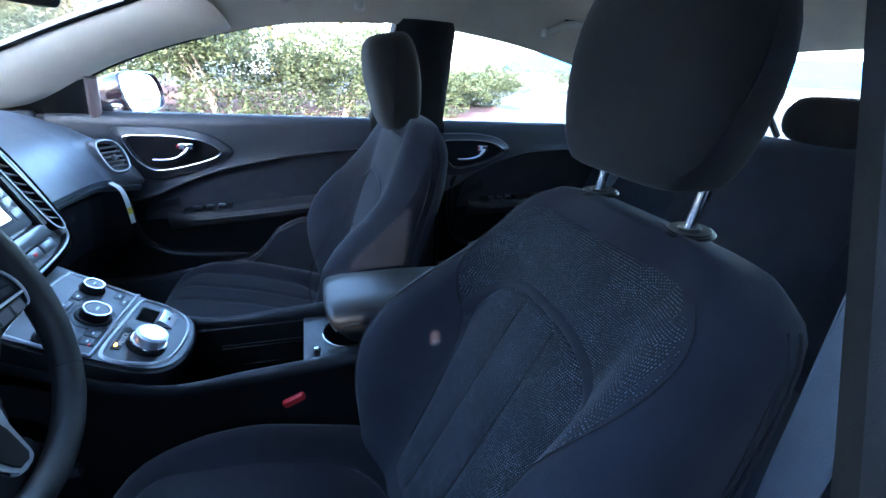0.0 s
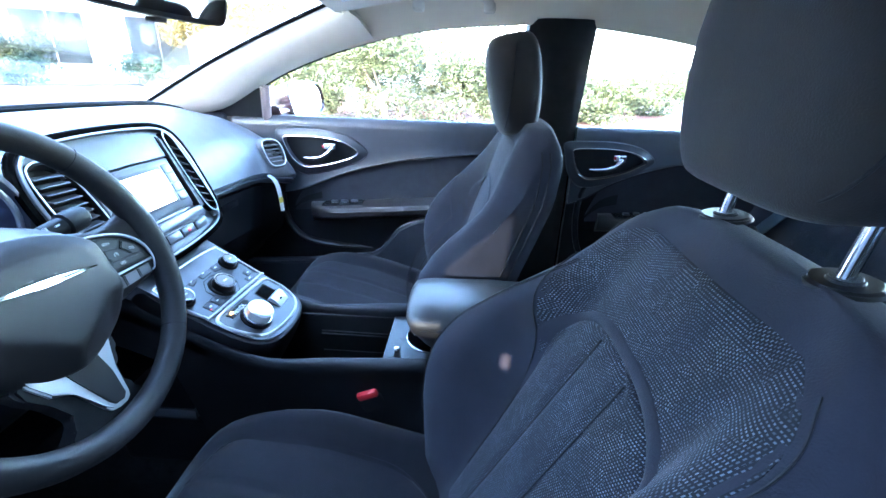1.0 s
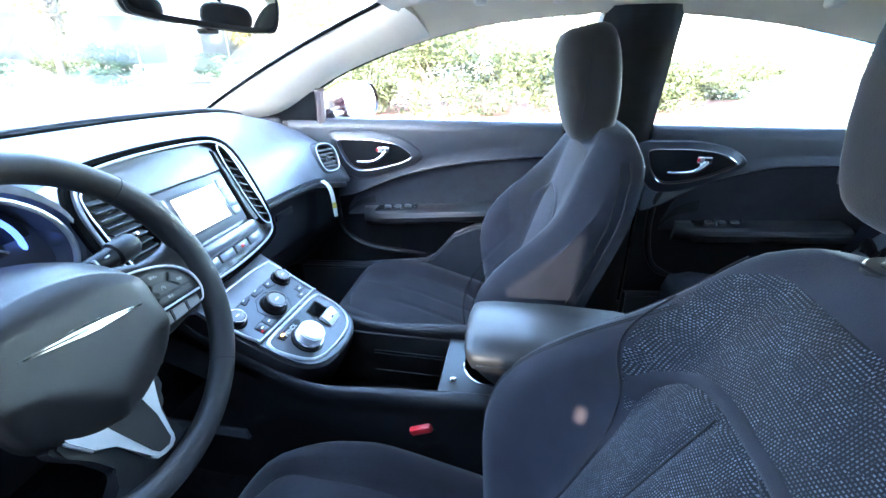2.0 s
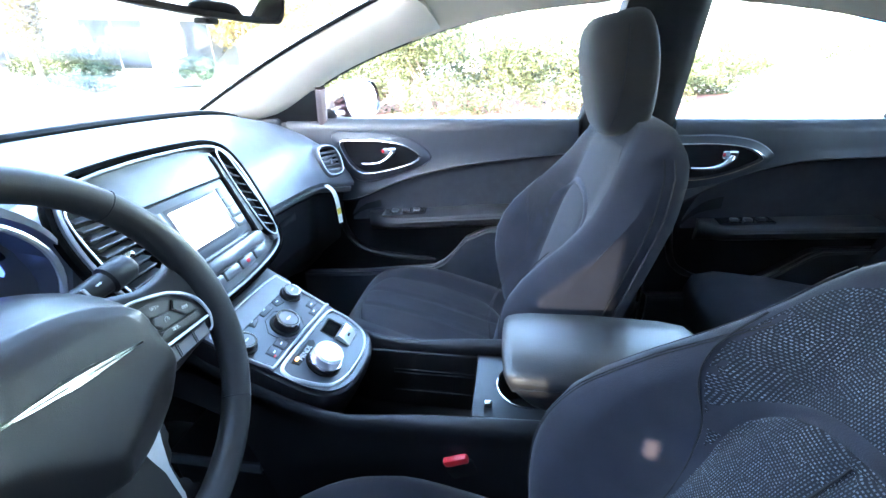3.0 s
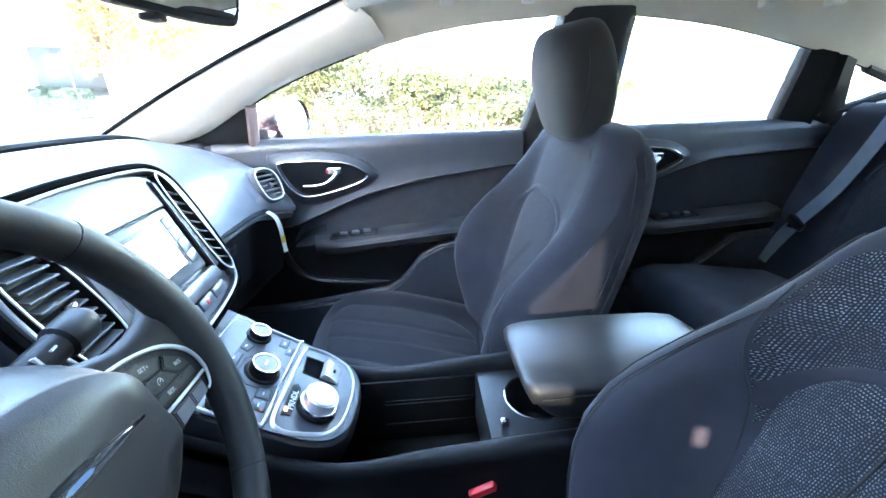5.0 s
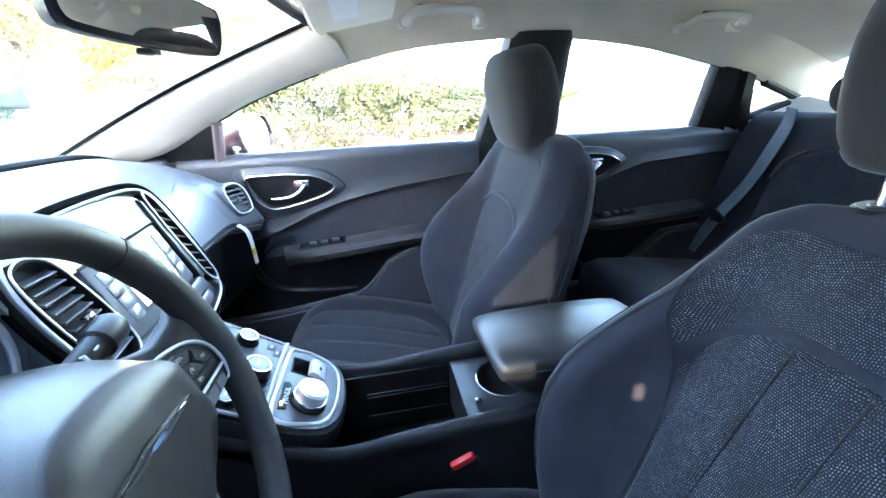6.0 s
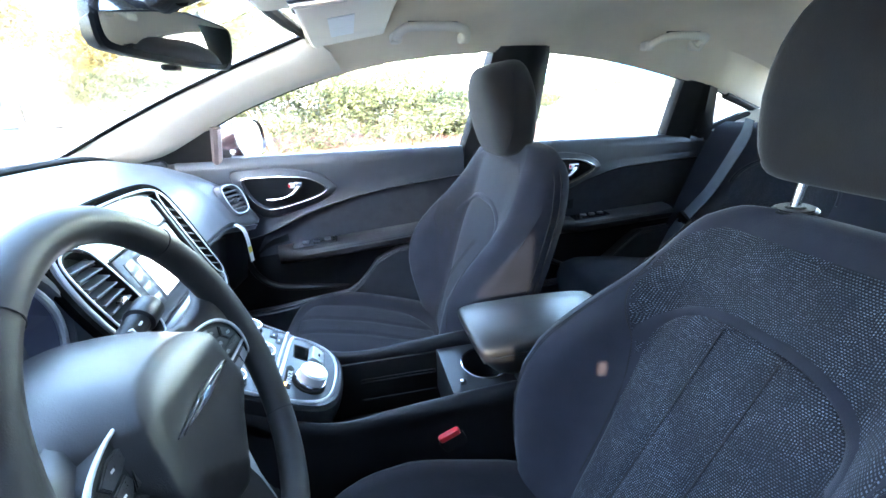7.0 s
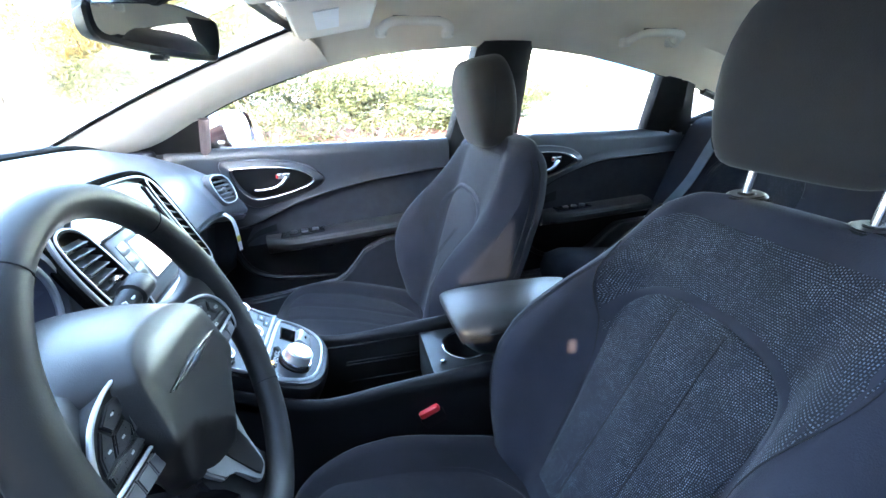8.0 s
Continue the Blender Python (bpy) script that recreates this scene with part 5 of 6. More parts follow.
part("coat_hook", tube(curve([(0.900, 0.455, 1.248), (0.905, 0.440, 1.232), (0.915, 0.432, 1.228), (0.920, 0.428, 1.240)], 10), 0.006, 8), LINERHARD, gh)
for s in (1, -1):
    vis = thing("sun_visor", (-0.07, s * 0.36, 1.25), "pale grey sun visor folded against the headliner", "sun visor", group="sun visors")
    VM = Matrix.Rotation(radians(-10), 4, "Y") @ Matrix.Rotation(radians(-4 * s), 4, "X")
    part("board", rbox((-0.072, s * 0.275, 1.274), (0.180, 0.36, 0.020), 0.009, 3, VM), LINERHARD, vis)
    part("label", rbox((-0.085, s * 0.27, 1.2612), (0.050, 0.17, 0.002), 0.0, 1, VM), PAPER, vis, "white printed label")
    part("pivot", tube([(-0.145, s * 0.48, 1.245), (-0.145, s * 0.455, 1.250), (-0.140, s * 0.43, 1.256)], 0.007, 8), LINERHARD, vis)
oc = thing("roof_console", (0.02, 0, 1.30), "pale grey roof console with a clear lamp lens", "roof console")
part("housing", rbox((-0.10, 0.0, 1.292), (0.24, 0.17, 0.045), 0.018, 3, Matrix.Rotation(radians(-8), 4, "Y")), LINERHARD, oc)
for s in (1, -1):
    part("lens", rbox((-0.12, s * 0.042, 1.268), (0.09, 0.06, 0.008), 0.003, 2, Matrix.Rotation(radians(-8), 4, "Y")), CHROME, oc, "bright lamp lens")

im = thing("inside_mirror", (-0.31, 0.01, 1.15), "black inside rear-view mirror on the windscreen", "rear-view mirror")
ML, MR = Vector((-0.375, -0.090, 1.226)), Vector((-0.276, 0.158, 1.208))
mx = (MR - ML).normalized()
mz = (Vector((0.10, 0.0, 1.0)) - mx * mx.dot(Vector((0.10, 0, 1.0)))).normalized()
mn = mx.cross(mz)
mc = (ML + MR) / 2
MSH = [(-0.125, 0.024), (-0.10, 0.034), (0.0, 0.037), (0.10, 0.034), (0.125, 0.022), (0.122, -0.024), (0.09, -0.034), (0.0, -0.036), (-0.09, -0.034), (-0.122, -0.024)]
part("housing", loft([[mc + mx * a.x * k + mz * a.y * k + mn * d for a in curve([(a, b, 0) for a, b in MSH], 60, True)] for d, k in ((-0.045, 0.55), (-0.035, 0.85), (-0.015, 1.0), (0.003, 1.02), (0.006, 0.99), (0.002, 0.965))]), PLASTIC, im)
part("mirror_glass", slab([mc + mx * a.x * 0.945 + mz * (a.y * 0.84 + 0.003) + mn * 0.0068 for a in curve([(a, b, 0) for a, b in MSH], 60, True)], -mn * 0.006), MIRROR, im, "silvered mirror glass")
part("stem", tube([mc - mn * 0.03, mc - mn * 0.055 + Vector((0, 0, 0.02)), Vector((-0.30, 0.0, 1.268))], [0.014, 0.012, 0.02], 10), PLASTIC, im)
part("sensor_box", rbox((-0.300, 0.0, 1.266), (0.07, 0.065, 0.026), 0.01, 3, Matrix.Rotation(radians(-22), 4, "Y")), PLASTIC, im)
part("dimmer_tab", rbox(mc - mz * 0.041 - mn * 0.008, (0.02, 0.03, 0.008), 0.003), PLASTIC, im)

# ---- front seats ----
XC = ([0.42, 0.6, 0.84, 0.95, 1.0], [0.085, 0.13, 0.185, 0.21, 0.236])          # middle of the backrest's front
XB = ([0.42, 0.54, 0.61, 0.66, 0.72, 0.786, 0.85, 0.90, 0.95, 0.985, 1.01], [0.062, 0.022, 0.009, 0.012, 0.034, 0.084, 0.142, 0.179, 0.204, 0.222, 0.242])  # crest of the side bolsters
XS = ([0.42, 0.55, 0.66, 0.72, 0.76, 0.80, 0.84, 0.90, 0.95, 1.01], [0.042, 0.024, 0.040, 0.080, 0.118, 0.158, 0.184, 0.202, 0.214, 0.246])  # a bolster that ends below the shoulder
XR = ([0.42, 0.67, 0.85, 0.95, 1.01], [0.225, 0.268, 0.325, 0.330, 0.295])         # back of the backrest
HW = ([0.42, 0.55, 0.66, 0.72, 0.78, 0.84, 0.90, 0.94, 0.975, 0.995, 1.01], [0.215, 0.242, 0.250, 0.246, 0.233, 0.220, 0.211, 0.205, 0.192, 0.172, 0.12])

def back_x(y, z, slim=0):
    """The backrest's front at a place across and up; on the side slim its bolster dies away below the shoulder."""
    w = smooth_ip(z, *HW)
    q = min(abs(y) / w, 1.0)
    xc, xb = smooth_ip(z, *XC), smooth_ip(z, *(XS if slim * y > 0 else XB))
    t = min(max((q - 0.50) / 0.30, 0.0), 1.0)
    t = t * t * (3 - 2 * t)
    x = xc + (xb - xc) * t
    if q > 0.82:
        x += 0.055 * ((q - 0.82) / 0.18) ** 2.2
    return x + 0.012 * (q / 0.5) ** 2 * (1 - t) * 0.3


def front_seat(at, lean, lift, pan_x, head_x, nod, cloth, label, tilt_label, slim=0, low=1.0, gap=0.070):
    """lean: degrees of recline past the upright seat; lift: how far the headrest is drawn out."""
    seat = thing("front_seat", (at[0] - 0.05, at[1], 0.18), label, "car seat", group="front seats")
    base = Matrix.Translation(at)
    pan = base @ Matrix.Translation((pan_x, 0, 0))
    turn = base @ Matrix.Translation((0.10, 0, 0.45)) @ Matrix.Rotation(radians(lean), 4, "Y") @ Matrix.Translation((-0.10, 0, -0.45))
    bx = lambda y, z: back_x(y, z, slim)
    def put(bm, m):
        bm.transform(m)
        return bm
    # backrest
    rings = []
    for z in [0.34, 0.38, 0.42, 0.46, 0.50, 0.55, 0.60, 0.65, 0.70, 0.74, 0.78, 0.81, 0.84, 0.87, 0.90, 0.925, 0.95, 0.968, 0.982, 0.993, 1.0]:
        w, xr = smooth_ip(z, *HW), smooth_ip(z, *XR)
        f = [(bx(w * q, z), w * q, z) for q in [-1, -0.985, -0.95, -0.9, -0.84, -0.77, -0.7, -0.63, -0.56, -0.5, -0.38, -0.2, 0, 0.2, 0.38, 0.5, 0.56, 0.63, 0.7, 0.77, 0.84, 0.9, 0.95, 0.985, 1]]
        e = f[-1][0]
        k = 1 if z < 0.96 else 0.75
        b = [(e + (xr - e) * 0.35, w * 1.005, z), (e + (xr - e) * 0.75, w * 0.985, z), (xr - 0.006 * k, w * 0.93, z), (xr, w * 0.82, z), (xr + 0.006, w * 0.4, z)]
        rings.append(f + b + [(xr + 0.008, 0, z)] + [(x, -y, z) for x, y, z in b[::-1]])
    top = rings[-1]
    mid = Vector((sum(p[0] for p in top) / len(top), 0, 1.0))
    for k, dz in ((0.90, 0.004), (0.74, 0.008), (0.5, 0.011), (0.2, 0.012)):
        rings.append([(mid.x + (x - mid.x) * k, y * k, 1.0 + dz) for x, y, z in top])
    back = part("backrest", put(loft(rings), turn), CLOTH, seat, "charcoal cloth backrest with deep side bolsters", 60)
    out = 1 if at[1] > 0 else -1      # the side towards the door
    def patch(za, zb, half, proud, nz=22, ny=25, wave=None, wide=None):
        rows = []
        for i in range(nz):
            z = za + (zb - za) * i / (nz - 1)
            h = half(z)
            row = []
            for j in range(ny):
                q = -1 + 2 * j / (ny - 1)
                y = h * q if q * out < 0 or not wide else wide(z) * q
                d = proud * (1 - abs(q) ** 8) * (1 - abs(2 * i / (nz - 1) - 1) ** 10) + (wave(y, z) if wave else 0)
                row.append((bx(y, z) - d, y, z))
            rows.append(row)
        return put(sheet(rows, (0.006, 0, 0)), turn)
    face_half = lambda z: smooth_ip(z, [0.62, 0.70, 0.745, 0.79, 0.82, 0.85, 0.89, 0.93, 0.950, 0.962], [0.119, 0.130, 0.137, 0.150, 0.160, 0.169, 0.174, 0.166, 0.147, 0.118])
    face_wide = lambda z: smooth_ip(z, [0.62, 0.70, 0.76, 0.82, 0.86, 0.90, 0.93, 0.950, 0.962], [0.150, 0.158, 0.168, 0.180, 0.184, 0.182, 0.172, 0.152, 0.120])
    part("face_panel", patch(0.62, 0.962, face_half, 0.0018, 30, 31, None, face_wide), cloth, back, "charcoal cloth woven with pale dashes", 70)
    side = lambda z: smooth_ip(z, [0.47, 0.57, 0.65, 0.73, 0.765, 0.79], [0.098, 0.109, 0.120, 0.131, 0.133, 0.133])
    arch = lambda z: (side(z) - 0.004) * (max(0.0006, 1 - (max(0.0, z - 0.755) / 0.092) ** 2.5)) ** 0.4
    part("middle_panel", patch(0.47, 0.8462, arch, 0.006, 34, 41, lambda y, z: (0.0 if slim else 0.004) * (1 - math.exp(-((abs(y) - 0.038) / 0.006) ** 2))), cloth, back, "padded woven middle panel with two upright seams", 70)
    arch_z = [0.755 + 0.0915 * math.sin(a) for a in lin(0.02, math.pi / 2, 18)]
    path = [(-arch(z) - 0.003, z) for z in arch_z] + [(arch(z) + 0.003, z) for z in arch_z[::-1]]
    rows = []
    for k, (y, z) in enumerate(path):
        y0, z0 = path[max(0, k - 1)]
        y1, z1 = path[min(len(path) - 1, k + 1)]
        l = math.hypot(y1 - y0, z1 - z0)
        ny, nz = -(z1 - z0) / l, (y1 - y0) / l
        rows.append([turn @ Vector((bx(y + ny * o, z + nz * o) - h, y + ny * o, z + nz * o)) for o, h in ((-0.004, 0.001), (-0.001, 0.0045), (0.003, 0.0058), (0.007, 0.0052), (0.010, 0.0032), (0.012, 0.0012))])
    part("arch_band", sheet(rows, turn.to_3x3() @ Vector((0.006, 0, 0))), CLOTH, back, "plain cloth band round the middle panel", 70)
    part("arch_seam", tube([r[0] + turn.to_3x3() @ Vector((-0.002, 0, 0)) for r in rows], 0.0013, 6), SEAM, back)
    for s in (1, -1):
        if not slim:
            part("panel_seam", tube([turn @ Vector((bx(s * 0.038, z) - 0.0068, s * 0.038, z)) for z in lin(0.49, 0.836, 30)], 0.0013, 6), SEAM, back)
        edge = [(0.109, 0.52), (0.115, 0.58), (0.127, 0.66), (0.136, 0.72), (0.142, 0.76), (0.152, 0.79), (0.162, 0.82), (0.171, 0.85), (0.177, 0.885)]
        if s == out:
            edge = [(0.145, 0.55), (0.152, 0.62), (0.160, 0.70), (0.170, 0.76), (0.182, 0.82), (0.187, 0.86), (0.185, 0.90), (0.176, 0.93), (0.158, 0.955)]
        if slim and s != out:
            edge = edge[:5]
        part("bolster_seam", tube([turn @ Vector((bx(s * p.x, p.y) - (0.0005 if s == out else 0.002 + 0.0018 * min(1.0, max(0.0, (p.y - 0.80) / 0.06))), s * p.x, p.y)) for p in curve([(a, b, 0) for a, b in edge], 60)], 0.0009 if s == out else 0.0013, 6), SEAM, back)
        wing = [(0.93, 0.50), (0.945, 0.60), (0.945, 0.70), (0.93, 0.78), (0.925, 0.85), (0.915, 0.91), (0.90, 0.955)]
        if slim and s != out:
            wing = [(0.93, 0.50), (0.945, 0.60), (0.945, 0.70), (0.955, 0.78)]
        pts = []
        for p in curve([(a, b, 0) for a, b in wing], 60) if s != out else ():
            y = p.x * smooth_ip(p.y, *HW)
            pts.append(turn @ Vector((bx(y, p.y) - 0.0012 - 0.0022 * min(1.0, max(0.0, (p.y - 0.80) / 0.06)), s * y, p.y)))
        if pts:
            part("side_seam", tube(pts, 0.0010, 6), SEAM, back)
        for off in (0.0, 0.018) if s != out else ():
            crest = []
            for z in lin(0.52, 0.800 if slim else 0.880, 30):
                y = (ip(z, [0.52, 0.74, 0.80, 0.84, 0.88], [0.86, 0.86, 0.865, 0.85, 0.815]) - (0 if slim else 0.055) + off) * smooth_ip(z, *HW)
                crest.append(turn @ Vector((bx(y, z) - 0.0004, s * y, z)))
            part("bolster_stitch", tube(crest, 0.0008, 5), SEAM, back)
        for off in (0.032, 0.050):
            part("side_fold", tube([turn @ Vector((smooth_ip(z, *XR) - off, s * (smooth_ip(z, *HW) * 1.0 + 0.0006), z)) for z in lin(0.46, 0.96, 18)], 0.002, 6), SEAM, back)
    # the shoulder line
    def squash(z):
        return z if z < 0.93 else 0.93 + (z - 0.93) * low
    if low < 1:
        back_in, shift = turn.inverted(), origin_of(seat)
        for ob in [back] + list(back.children):
            for v in ob.data.vertices:
                p = back_in @ (v.co + shift)
                v.co = turn @ Vector((p.x, p.y * (1.05 if p.y * out > 0 else 1.0), squash(p.z))) - shift
    # headrest
    HT = turn @ Matrix.Translation((head_x + 0.222, 0, lift + 1.0)) @ Matrix.Rotation(radians(-nod), 4, "Y") @ Matrix.Translation((-0.222, 0, -1.0))
    def head_size(z):
        c = min(1.0, max(-1.0, (z - 1.098) / 0.108))
        k = (1 - abs(c) ** 2) ** ((0.10 if c < 0 else 0.20) if slim else (0.075 if c < 0 else 0.17)) if abs(c) < 1 else 0.0
        w = ((0.113 if slim else 0.118) + (0.016 if slim else 0.008) * math.sin(math.pi * min(1, (c + 1) / 1.7))) * k
        return w, ((0.061 if slim else 0.056) + 0.008 * c) * k, 0.220 + 0.05 * (z - 1.0)
    def head_y(x, z):
        w, dep, cx = head_size(z)
        c = min(1.0, abs(x - cx) / dep) ** (1 / 0.56)
        return w * math.sqrt(max(0.0, 1 - c * c)) ** 0.52
    rings = []
    for c in (-1, -0.99, -0.96, -0.9, -0.8, -0.65, -0.4, -0.1, 0.2, 0.45, 0.63, 0.77, 0.87, 0.94, 0.98, 0.995, 1.0):
        z = 1.098 + 0.108 * c
        w, dep, cx = head_size(1.098 + 0.108 * min(0.999, max(-0.997, c)))
        ring = []
        for j in range(36):
            b = 2 * math.pi * j / 36
            ca, sb = math.cos(b), math.sin(b)
            q = 0.8 if abs(c) == 1 else 1
            ring.append((cx - q * dep * abs(ca) ** 0.56 * (1 if ca > 0 else -1), q * w * abs(sb) ** 0.52 * (1 if sb > 0 else -1), z))
        rings.append(ring)
    head = part("headrest", put(loft(rings), HT), HEADCLOTH, seat, tilt_label, 60)
    for s in (1, -1):
        line = [(0.186, 0, 1.010), (0.192, 0, 1.026), (0.202, 0, 1.060), (0.214, 0, 1.105), (0.226, 0, 1.150), (0.234, 0, 1.180)]
        part("headrest_seam", tube([HT @ Vector((p.x, s * (head_y(p.x, p.z) - 0.0002), p.z)) for p in curve(line, 30)], 0.0014, 6), SEAM, head)
    for s in (1, -1):
        p = part("headrest_post", tube([HT @ Vector((0.250, s * gap, 1.03)), turn @ Vector((0.262, s * gap, squash(0.998)))], 0.0060, 12), CHROME, seat, "chrome headrest post")
        if lift > 0:
            c = turn @ Vector((0.2625, s * gap, squash(1.0125)))
            ax = (turn.to_3x3() @ Vector((-0.36, 0, 1))).normalized()
            sl = part("post_sleeve", disc(c, ax, 0.0265, 0.0235, 0.0042, 36, 0.0020), PIANOBLACK, seat, "black oval post sleeve")
            part("sleeve_collar", disc(c + ax * 0.0035, ax, 0.0125, 0.0110, 0.003, 28, 0.0010), PLASTIC, sl)
    # cushion
    rings = []
    for x in [-0.335, -0.332, -0.326, -0.317, -0.305, -0.29, -0.272, -0.25, -0.225, -0.20, -0.17, -0.14, -0.11, -0.08, -0.05, -0.02, 0.01, 0.04, 0.07, 0.10, 0.15, 0.18]:
        e = min(1.0, (x + 0.337) / 0.06)
        e = math.sqrt(max(0.0, 1 - (1 - e) ** 2))
        w = smooth_ip(x, [-0.335, -0.32, -0.28, -0.22, -0.14, 0.05], [0.085, 0.130, 0.178, 0.212, 0.240, 0.25]) if x < 0.05 else 0.25 - 0.2 * (x - 0.05) ** 1.2
        zc = smooth_ip(x, [-0.335, -0.25, -0.10, 0.05, 0.18], [0.510, 0.519, 0.487, 0.437, 0.400])
        zb = zc + ip(x, [-0.335, -0.2, 0.05, 0.18], [0.0, 0.022, 0.026, 0.015])
        bot = 0.36 + (1 - e) * 0.08
        ring = []
        for q in [-1, -0.97, -0.9, -0.8, -0.7, -0.6, -0.5, -0.35, -0.18, 0, 0.18, 0.35, 0.5, 0.6, 0.7, 0.8, 0.9, 0.97, 1]:
            t = min(max((abs(q) - 0.48) / 0.28, 0), 1)
            t = t * t * (3 - 2 * t)
            z = zc + (zb - zc) * t
            if abs(q) > 0.8:
                z -= 0.075 * ((abs(q) - 0.8) / 0.2) ** 2.0
            ring.append((x, w * q, bot + (z - bot) * (0.35 + 0.65 * e)))
        ring += [(x, w * 0.99, bot + 0.01), (x, w * 0.8, bot), (x, -w * 0.8, bot), (x, -w * 0.99, bot + 0.01)]
        rings.append(ring)
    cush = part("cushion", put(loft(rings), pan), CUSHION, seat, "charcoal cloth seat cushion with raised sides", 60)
    def cush_z(x, y):
        w = 0.25
        zc = smooth_ip(x, [-0.335, -0.25, -0.10, 0.05, 0.18], [0.510, 0.519, 0.487, 0.437, 0.400])
        zb = zc + ip(x, [-0.335, -0.2, 0.05, 0.18], [0.0, 0.022, 0.026, 0.015])
        t = min(max((abs(y) / w - 0.48) / 0.28, 0), 1)
        return zc + (zb - zc) * t * t * (3 - 2 * t)
    def panel_half(x):
        """The woven panel is straight at the sides and ends in an arch at the backrest and a soft curve in front."""
        back_end, front_end = max(0.0, (x + 0.02) / 0.115), max(0.0, (-0.20 - x) / 0.085)
        return 0.140 * max(0.0004, 1 - back_end ** 2.3) ** 0.45 * max(0.0004, 1 - front_end ** 2.6) ** 0.4
    rows = []
    for x in [-0.284 + 0.378 * (0.5 - 0.5 * math.cos(math.pi * i / 31)) for i in range(32)]:
        h = panel_half(x)
        rows.append([(x, h * q, cush_z(x, h * q) + 0.008 * (1 - abs(q) ** 8) * min(1.0, h / 0.06) - 0.0045 * math.exp(-((abs(h * q) - 0.038) / 0.005) ** 2)) for q in lin(-1, 1, 41)])
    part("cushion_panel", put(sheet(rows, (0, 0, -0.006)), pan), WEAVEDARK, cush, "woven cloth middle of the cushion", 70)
    for s in (1, -1):
        part("cushion_seam", tube([pan @ Vector((x, s * 0.038, cush_z(x, 0.038) + 0.0040)) for x in lin(-0.270, 0.080, 14)], 0.0011, 6), SEAM, cush)
    rim_line = [(r[-1][0], r[-1][1]) for r in rows] + [(r[0][0], r[0][1]) for r in rows[::-1]]
    part("panel_piping", tube([pan @ Vector((x, y * 1.015, cush_z(x, y) + 0.0015)) for x, y in rim_line], 0.0016, 6, True), SEAM, cush, "dark piping round the woven panel")
    for s in (1, -1):
        part("side_shield", put(rbox((-0.05, s * 0.243, 0.345), (0.46, 0.035, 0.10), 0.016, 3), pan), PLASTIC, seat)
        part("seat_rail", put(rbox((-0.06, s * 0.19, 0.235), (0.50, 0.04, 0.11), 0.006), pan), RUBBER, seat)
    return seat

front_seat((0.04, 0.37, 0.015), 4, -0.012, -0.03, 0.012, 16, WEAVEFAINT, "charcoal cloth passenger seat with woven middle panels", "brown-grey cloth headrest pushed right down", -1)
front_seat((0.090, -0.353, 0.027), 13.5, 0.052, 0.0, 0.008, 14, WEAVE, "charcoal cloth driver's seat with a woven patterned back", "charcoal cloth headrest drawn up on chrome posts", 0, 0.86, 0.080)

# buckles and belts
for y, x, nm in ((-0.108, 0.036, "driver"), ):
    bk = thing("seat_belt_buckle", (x, y, 0.40), "black seat belt buckle with a red release button", "belt buckle", group="buckles")
    M = Matrix.Translation((x, y, 0.533)) @ Matrix.Rotation(radians(-24), 4, "Y") @ Matrix.Rotation(radians(8), 4, "X")
    for part_name, c, s, m in (("case", (0, 0, -0.022), (0.050, 0.024, 0.075), PLASTIC), ("release_button", (0, -0.003, 0.0195), (0.042, 0.021, 0.016), RED)):
        b = rbox((0, 0, 0), s, 0.005, 2)
        b.transform(M @ Matrix.Translation(c))
        part(part_name, b, m, bk, "red release button" if m is RED else "")
    part("stalk", tube([(x + 0.03, y, 0.34), (x + 0.012, y, 0.44)], 0.012, 8), RUBBER, bk)

def strap(pts, wide, nm, lab, n=28, turn=Vector((1, 0, 0)), web=BELT):
    c = curve(pts, n)
    rows = []
    for i, p in enumerate(c):
        d = (c[min(i + 1, len(c) - 1)] - c[max(i - 1, 0)]).normalized()
        a = (turn - d * turn.dot(d)).normalized() * wide / 2
        rows.append([p - a, p + a])
    nn = (rows[0][1] - rows[0][0]).cross(c[1] - c[0]).normalized() * 0.0022
    belt = thing(nm, c[-1], lab, "seat belt", group="seat belts")
    part("webbing", sheet(rows, nn), web, belt)
    for k in (0, 1):
        part("selvedge", tube([r[k] + nn * 0.5 for r in rows], 0.0019, 6), web, belt)
    part("rib", tube([(r[0] + r[1]) / 2 - nn * 0.2 for r in rows], 0.0013, 6), web, belt)
    return belt
strap([(0.455, -0.605, 1.17), (0.458, -0.612, 1.02), (0.460, -0.615, 0.9), (0.465, -0.618, 0.75), (0.475, -0.63, 0.5), (0.475, -0.65, 0.28)], 0.047, "seat_belt", "grey seat belt webbing hanging beside the driver's seat", turn=Vector((0.4, 1, 0)))
strap([(0.372, 0.650, 0.99), (0.345, 0.668, 0.94), (0.33, 0.672, 0.9), (0.32, 0.682, 0.7), (0.32, 0.69, 0.5), (0.32, 0.69, 0.28)], 0.047, "seat_belt", "dark grey seat belt webbing hanging beside the passenger seat", web=BELTDARK)
